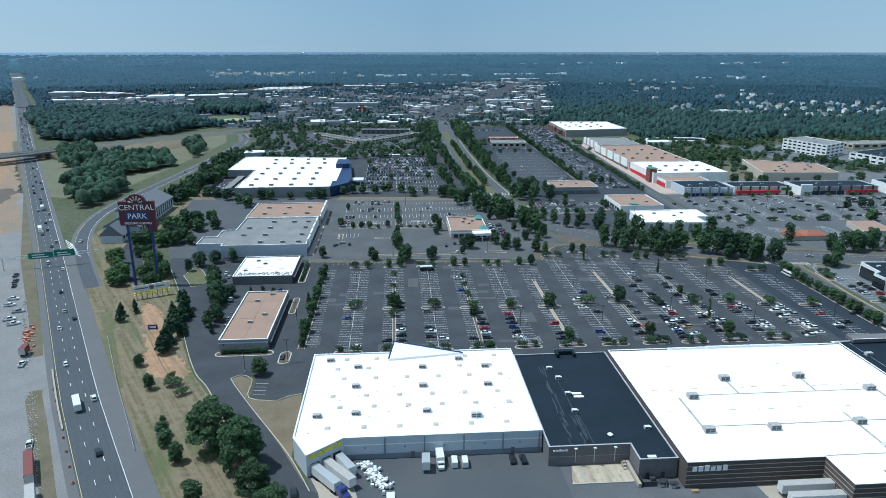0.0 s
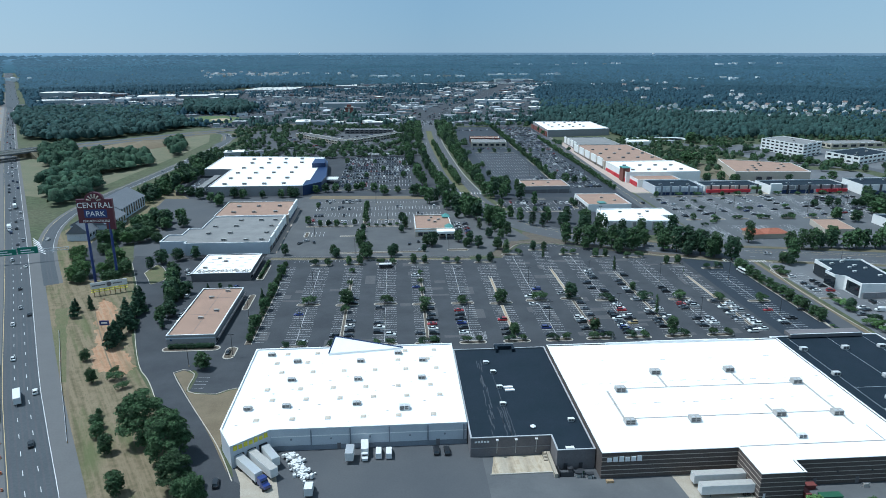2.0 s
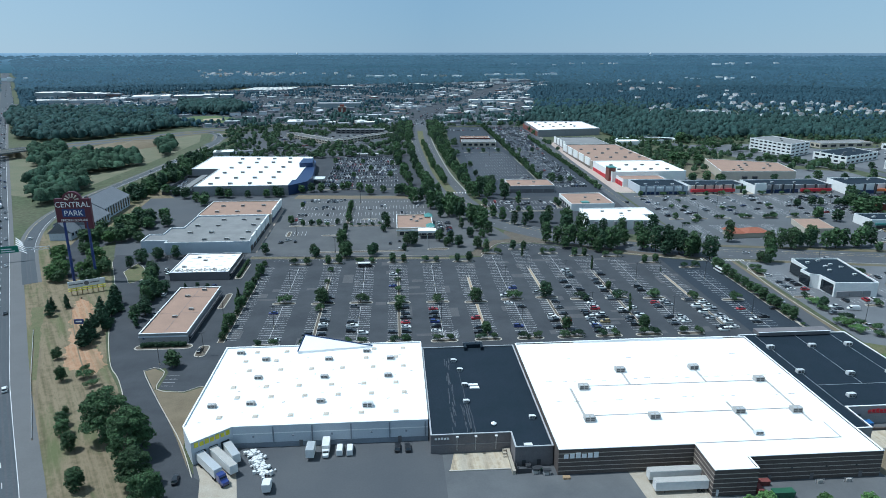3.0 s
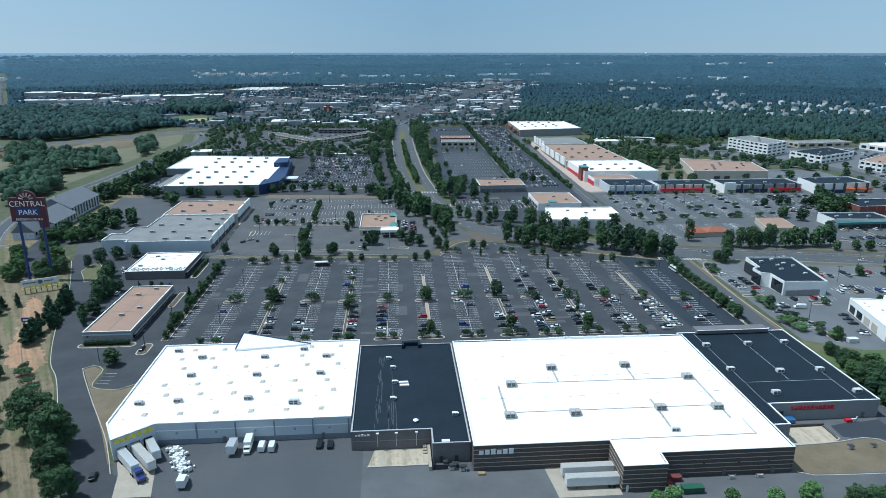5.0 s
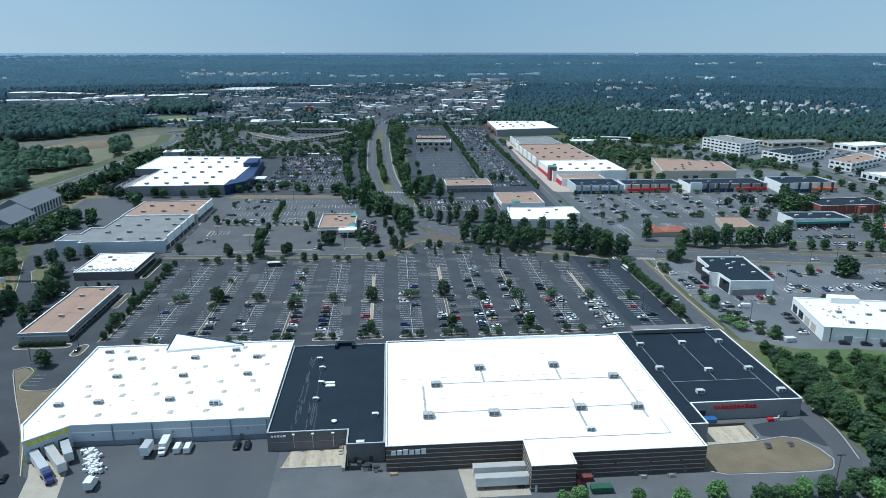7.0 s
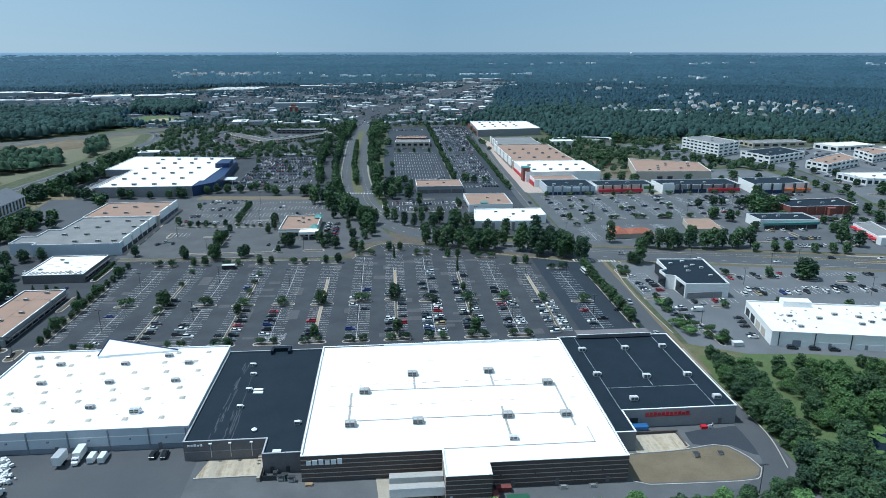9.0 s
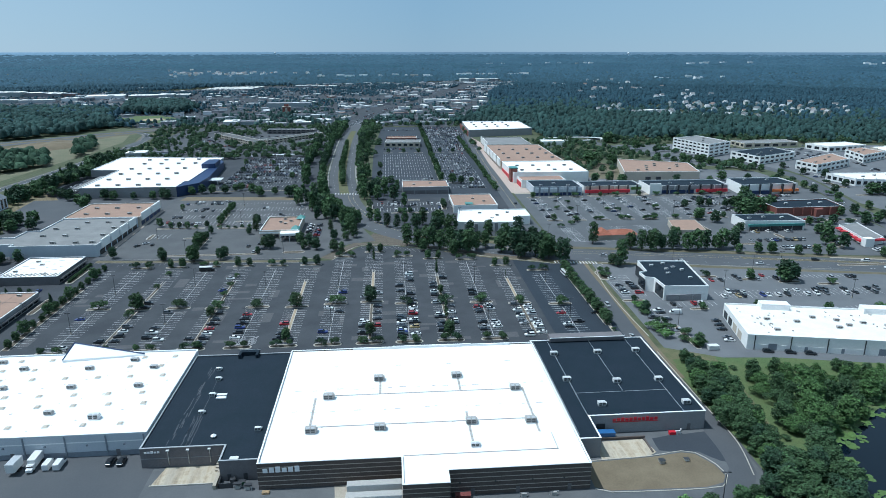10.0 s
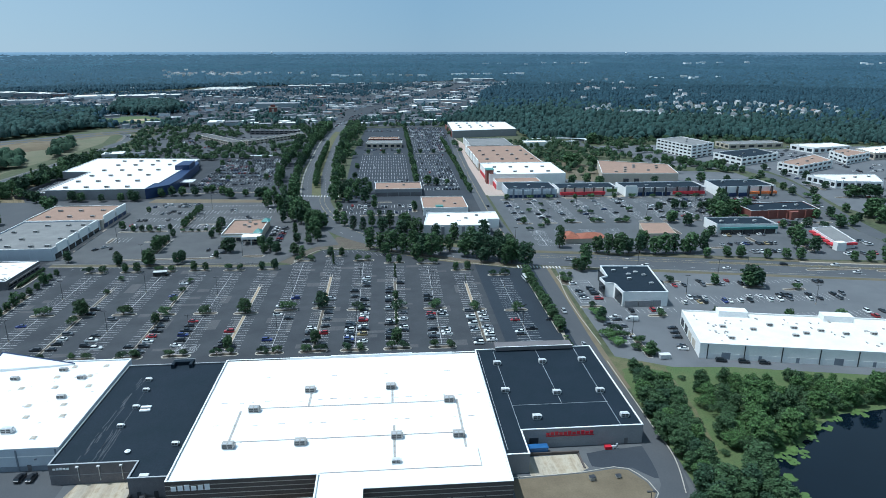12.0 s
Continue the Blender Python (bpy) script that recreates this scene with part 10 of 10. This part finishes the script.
def far_house(x, y, a, raise_by, big=1.0):
    lx, ly, h, z = rnd.uniform(8, 11) * big, rnd.uniform(6.5, 8.5) * big, rnd.uniform(4.5, 6), gz(x, y) + raise_by
    obox(hw_bm, x, y, z - 12, z + h, lx, ly, a)
    m = pose(x, y, z + h, 0, 0, a)
    v = [Vector(p) for p in ((-lx / 2 - 0.4, -ly / 2 - 0.4, 0), (lx / 2 + 0.4, -ly / 2 - 0.4, 0), (lx / 2 + 0.4, ly / 2 + 0.4, 0), (-lx / 2 - 0.4, ly / 2 + 0.4, 0), (-lx / 2 - 0.4, 0, 3.2), (lx / 2 + 0.4, 0, 3.2))]
    for f, b in (((0, 1, 5, 4), hr_bm), ((2, 3, 4, 5), hr_bm), ((1, 2, 5), hw_bm), ((3, 0, 4), hw_bm)):
        b.faces.new([b.verts.new(m @ v[j]) for j in f])
    k = m @ Vector((lx * 0.2, -ly * 0.5, -1.2))
    obox(hw_bm, k.x, k.y, z - 12, z + h - 1.2, lx * 0.45, ly * 0.6, a)
    HOUSE_AT.append((x, y, 12))


for i in range(260):
    x, y = rnd.uniform(480, 1140), rnd.uniform(1080, 1430)
    if not inside(x, y, HOUSES) or (y < 1180 and rnd.random() < 0.5) or noise.noise((x / 120, y / 90, 3.0)) < -0.15 or any(abs(x - f[0]) < 17 and abs(y - f[1]) < 17 for f in HOUSE_AT):
        continue
    far_house(x, y, rnd.uniform(-30, 30) + rnd.choice((0, 90, 90)), rnd.uniform(1, 4))
for i in range(90):
    x, y = rnd.uniform(500, 960), rnd.uniform(1500, 2400)
    if x > 330 + (y - 1300) * 0.3 and not inside(x, y, TOWN) and noise.noise((x / 260, y / 160, 9.0)) > 0.05:
        far_house(x, y, rnd.uniform(0, 180), rnd.uniform(4, 7), 1.1)
for i in range(60):
    far_house(rnd.gauss(-560, 140), rnd.gauss(2850, 60), rnd.uniform(0, 180), rnd.uniform(3, 5), 1.2)
ob = new("far_houses", mesh_of("far_houses", hw_bm, HOUSE_WALLS))
tagged(ob, "pale far-off gabled houses among trees", "house", "", "stuff")
ob = new("far_house_roofs", mesh_of("far_house_roofs", hr_bm, HOUSE_ROOFS))
tagged(ob, "gabled roofs of far-off houses", "roof", "", "stuff")

# parked cars too far to tell apart
r = random.Random(60)
fc = bmesh.new()
PROFILE = ((-2.3, 0.3), (2.3, 0.3), (2.25, 0.8), (1.1, 0.95), (0.4, 1.5), (-1.3, 1.5), (-1.9, 1.0), (-2.3, 0.95))


def far_car(x, y, turn):
    m = pose(x, y, gz(x, y) + 0.08, 0, 0, turn)
    a = [fc.verts.new(m @ Vector((px, -0.9, pz))) for px, pz in PROFILE]
    b = [fc.verts.new(m @ Vector((px, 0.9, pz))) for px, pz in PROFILE]
    fc.faces.new(a)
    fc.faces.new(b[::-1])
    for i in range(8):
        fc.faces.new((a[(i + 1) % 8], a[i], b[i], b[(i + 1) % 8])).material_index = 1 if i in (3, 5) else 0


def far_rows(xs, y0, y1, chance):
    for x in xs:
        for s in (-1, 1):
            for i in range(int((y1 - y0) / 2.72)):
                if r.random() < (chance(float(x), y0 + i * 2.72) if callable(chance) else chance):
                    far_car(float(x) + s * 3.0, y0 + (i + 0.5) * 2.72, r.choice((0, 180)))


def car_rows(ys, x0, x1, chance):
    """Cars nose to nose in double rows along x."""
    for y in ys:
        for s in (-1, 1):
            for i in range(int((x1 - x0) / 2.72)):
                x = x0 + (i + 0.5) * 2.72
                if r.random() < chance(x, float(y)):
                    far_car(x + r.uniform(-0.2, 0.2), float(y) + s * (2.9 + r.uniform(-0.3, 0.3)), r.choice((90, 270)) + r.uniform(-2, 2))


car_rows(np.arange(604, 760, 18), -27, 42, lambda x, y: 0.88 if y > 655 or x < 0 else 0.3 if y > 620 else 0.1)
car_rows((478, 498, 518), -37, 0, lambda x, y: 0.42 if x < -12 else 0.2)
car_rows((478, 498, 518), 7, 60, lambda x, y: 0.06)
car_rows((540,), -38, 0, lambda x, y: 0.7)
car_rows(np.arange(624, 770, 18), 122, 172, lambda x, y: 0.18 if x > 150 and y < 640 else 0.01)
car_rows(np.arange(588, 770, 18), 184, 219, lambda x, y: 0.75 if x > 203 and y < 690 else 0.35 if x > 196 else 0.12)
car_rows(np.arange(800, 900, 18), 184, 224, lambda x, y: 0.8 if x > 208 else 0.3)
car_rows(np.arange(918, 1040, 18), 182, 234, lambda x, y: 0.82)
car_rows((508, 526), 118, 170, lambda x, y: 0.18)
car_rows((815, 845, 900, 1000), 122, 172, lambda x, y: 0.35)
far_rows((100,), 470, 500, 0.7)
far_rows((74,), 430, 470, 0.75)
for i in range(3600):
    x, y = r.uniform(-900, 560), r.uniform(1060, 2450)
    if inside(x, y, TOWN) and not inside(x, y, GLADE):
        far_car(x, y, r.choice((0, 90, 5)))
for i in range(300):
    y = r.uniform(1060, 2450)
    far_car(lerp(y, [p[1] for p in BLVD], [p[0] for p in BLVD]) + r.choice((-8.5, -5, 5, 8.5)), y, 80)
for i in range(90):
    y = r.uniform(1350, 2900)
    far_car(lerp(y, [p[1] for p in HWY_R], [p[0] for p in HWY_R]) + r.choice((-7, -3, 8, 12)), y, 119)
EAST_BLOCKS = [(553, 620, 556, 596), (556, 626, 625, 697), (519, 588, 675, 745), (481, 540, 723, 812), (650, 693, 676, 733), (650, 757, 700, 791), (572, 650, 790, 824)]
for i in range(420):
    x, y = r.uniform(545, 760), r.uniform(520, 800)
    if not any(a - 4 < x < b + 4 and c - 4 < y < d + 4 for a, b, c, d in EAST_BLOCKS):
        far_car(x, y, r.choice((30, 120)))
for i in range(60):
    far_car(r.uniform(385, 470), r.uniform(440, 530) if r.random() < 0.5 else r.uniform(500, 532), r.choice((0, 90)))
for i in range(150):
    far_car(r.uniform(-120, 50), r.uniform(770, 960), r.choice((20, 110)))
for x, y, turn in FAR_PARKED:
    far_car(x, y, turn)
bmesh.ops.recalc_face_normals(fc, faces=fc.faces)
ob = new("far_cars", mesh_of("far_cars", fc, [FAR_CARS, GLASS_DARK]))
tagged(ob, "hundreds of parked cars in far lots", "car", "", "stuff")


def within(x, y, poly):
    """Which of many points lie inside a polygon."""
    hit = np.zeros(len(x), bool)
    for i in range(len(poly)):
        (x0, y0), (x1, y1) = poly[i - 1], poly[i]
        if y0 != y1:
            hit ^= ((y0 > y) != (y1 > y)) & (x < (x1 - x0) * (y - y0) / (y1 - y0) + x0)
    return hit


def forest():
    """Far woodland as uneven crowns in rings, smaller and leafier where it is nearer, with stands of different height, gaps and clearings."""
    r = np.random.RandomState(9)
    rings = ((880, 1380, 7.6, (2.4, 6.4), (5, 15)), (1380, 2300, 9.0, (3.4, 6.4), (8, 15)), (2300, 3500, 14, (7.0, 11.5), (8, 12)), (3500, 4450, 27, (15, 26), (8, 10)))
    for k, (q0, q1, gap, rad, high) in enumerate(rings):
        gx, gy = np.meshgrid(np.arange(-q1, q1, gap), np.arange(0, q1, gap))
        x, y = gx.ravel() + r.uniform(-0.6, 0.6, gx.size) * gap, gy.ravel() + r.uniform(-0.6, 0.6, gx.size) * gap
        q, a = np.hypot(x, y), np.arctan2(x, y)
        ok = (q > q0) & (q < q1) & (a > -0.64) & (a < 0.76)
        x, y, q = x[ok] + 80, y[ok], q[ok]
        n = len(x)
        stand = np.array([noise.noise((u / 210, w / 150, 0.5)) + 0.5 * noise.noise((u / 60, w / 60, 4.5)) for u, w in zip(x, y)])
        chance = r.rand(n)
        bl = np.interp(y, [p[1] for p in BLVD], [p[0] for p in BLVD])
        hx = np.interp(y, [p[1] for p in HWY_R], [p[0] for p in HWY_R])
        town, homes = within(x, y, TOWN), within(x, y, HOUSES)
        keep = stand > (-0.75, -0.62, -2, -2)[k]
        keep &= ~(town & (chance > 0.20 + 0.55 * (stand + 0.15)))
        keep &= ~(homes & (chance > 0.62))
        keep |= within(x, y, WOOD_B)
        keep &= ~((y < 1060) & (x > -480) & (x < 345))
        keep &= ~((x >= 345) & (y < 880 - np.maximum(0, x - 600) * 0.4))
        keep &= ~((x < hx + np.where(y > 1300, 27, 12)) & (x > hx - np.where(y < 1500, 75, 26)))
        keep &= ~((np.abs(x - bl) < 20) & (y < 2480))
        keep &= ~within(x, y, GLADE)
        for fx, fy, fr in FOOT + HOUSE_AT:
            d = 0.55 if fr > 20 else 0.85
            keep &= ~((np.abs(x - fx) < fr * d) & (y > fy - fr * 1.2) & (y < fy + fr * 0.4))
        x, y, stand, low = x[keep], y[keep], stand[keep], np.where(town, 0.62, np.where(homes, 0.8, 1.0))[keep]
        n = len(x)
        size, tall = r.uniform(*rad, n) * low * (1 + 0.25 * stand), r.uniform(*high, n) * low * (1 + 0.35 * stand)
        rows = np.stack([x, y, size, tall], 1)
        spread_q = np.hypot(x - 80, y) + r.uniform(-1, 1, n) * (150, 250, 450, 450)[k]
        # leaf colour by distance paints the haze, 250 m sooner on the sun's side
        for mat, lo, hi in ((WOOD_NEAR_HAZED, 0, 1400), (WOOD_MID_HAZED, 1400, 2750), (WOOD_FAR_HAZED, 2750, 9000)):
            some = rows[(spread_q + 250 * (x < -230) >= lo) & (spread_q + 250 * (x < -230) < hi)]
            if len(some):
                canopy("forest", some, mat, "endless woodland to the horizon, haze tinted into its leaves", (6, 5, 5, 5)[k], 2 if k < 2 else 1)
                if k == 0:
                    grove("forest", some, mat, 11, "leaf sprays of haze-tinted woodland", 8)


forest()


def backdrop():
    """The last miles of woodland before the horizon: a plain glowing ring beyond everything else, with haze painted
    into its colour.
    """
    m = bpy.data.materials.new("painted_haze")
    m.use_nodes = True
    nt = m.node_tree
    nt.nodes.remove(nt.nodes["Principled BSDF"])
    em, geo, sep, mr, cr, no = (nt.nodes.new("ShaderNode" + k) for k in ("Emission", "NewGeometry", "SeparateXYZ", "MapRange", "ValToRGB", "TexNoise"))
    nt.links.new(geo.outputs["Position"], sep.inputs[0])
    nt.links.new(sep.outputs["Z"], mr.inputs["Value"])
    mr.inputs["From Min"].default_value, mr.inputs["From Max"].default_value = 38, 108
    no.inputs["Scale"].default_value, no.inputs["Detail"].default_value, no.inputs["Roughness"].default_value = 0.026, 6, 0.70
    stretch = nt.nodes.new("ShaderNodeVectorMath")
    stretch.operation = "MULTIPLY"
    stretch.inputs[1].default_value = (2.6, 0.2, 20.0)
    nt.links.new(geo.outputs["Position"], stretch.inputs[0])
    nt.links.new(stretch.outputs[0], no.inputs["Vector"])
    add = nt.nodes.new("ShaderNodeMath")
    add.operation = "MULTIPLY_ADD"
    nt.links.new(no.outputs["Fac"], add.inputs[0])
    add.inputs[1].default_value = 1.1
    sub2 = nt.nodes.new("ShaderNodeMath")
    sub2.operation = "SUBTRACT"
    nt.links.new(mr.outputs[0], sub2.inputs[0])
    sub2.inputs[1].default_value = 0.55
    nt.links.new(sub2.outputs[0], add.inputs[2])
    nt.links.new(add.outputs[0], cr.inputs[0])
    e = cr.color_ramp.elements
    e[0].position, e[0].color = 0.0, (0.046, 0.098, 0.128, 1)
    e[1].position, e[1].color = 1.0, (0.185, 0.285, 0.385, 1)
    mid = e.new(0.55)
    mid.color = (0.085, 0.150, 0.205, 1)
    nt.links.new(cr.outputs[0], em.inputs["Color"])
    glow = nt.nodes.new("ShaderNodeMapRange")  # painted haze glows brighter on the sun's side
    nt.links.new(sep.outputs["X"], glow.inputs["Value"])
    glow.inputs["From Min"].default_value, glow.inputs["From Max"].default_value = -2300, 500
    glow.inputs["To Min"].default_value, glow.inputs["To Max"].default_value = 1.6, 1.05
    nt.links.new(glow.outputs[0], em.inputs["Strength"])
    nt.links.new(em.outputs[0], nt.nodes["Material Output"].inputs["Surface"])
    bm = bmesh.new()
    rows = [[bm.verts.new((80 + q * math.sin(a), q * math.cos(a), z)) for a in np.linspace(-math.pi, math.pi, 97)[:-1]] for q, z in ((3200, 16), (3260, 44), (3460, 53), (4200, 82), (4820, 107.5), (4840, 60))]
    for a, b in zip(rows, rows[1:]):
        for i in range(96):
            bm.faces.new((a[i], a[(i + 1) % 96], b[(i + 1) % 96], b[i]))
    return setting("backdrop", bm, m, "glowing ring painted as hazy blue woodland at the horizon", "backdrop")


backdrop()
# scattered pale roofs far out in the woods
r = random.Random(52)
for cx, cy, n, wide in ((-2050, 2650, 6, 120), (-1780, 2560, 5, 90), (-1300, 2500, 4, 40), (900, 3400, 9, 300), (1700, 3200, 8, 200), (2300, 2900, 5, 80), (1250, 2450, 8, 160), (120, 2750, 14, 260), (560, 2800, 16, 160)):
    bm = bmesh.new()
    for i in range(n):
        x, y = cx + r.uniform(-wide, wide), cy + r.uniform(-40, 40)
        z = gz(x, y) + r.uniform(8, 10)
        obox(bm, x, y, z - 9, z + r.uniform(1.5, 3.5), r.uniform(8, 34), 12, r.uniform(-8, 8))
    tagged(new("hamlet", mesh_of("hamlet", bm, HOUSE_WALLS)), "pale far-off roofs in the woods", "building", "", "stuff")
for x, y in ((-560, 4330), (1600, 4060)):
    ob = thing("water_tower", (x, y, 78), "white far-off water tower above the woods", "water tower", "water towers")
    bm = bmesh.new()
    tube(bm, (x, y, 70), (x, y, 99), 1.6, 1.4, 8)
    part("stem", bm, COPING, ob)
    bm = bmesh.new()
    for z0, z1, q0, q1 in ((99, 102, 2, 7), (102, 107, 7, 7), (107, 110, 7, 2)):
        tube(bm, (x, y, z0), (x, y, z1), q0, q1, 12)
    part("tank", bm, COPING, ob)
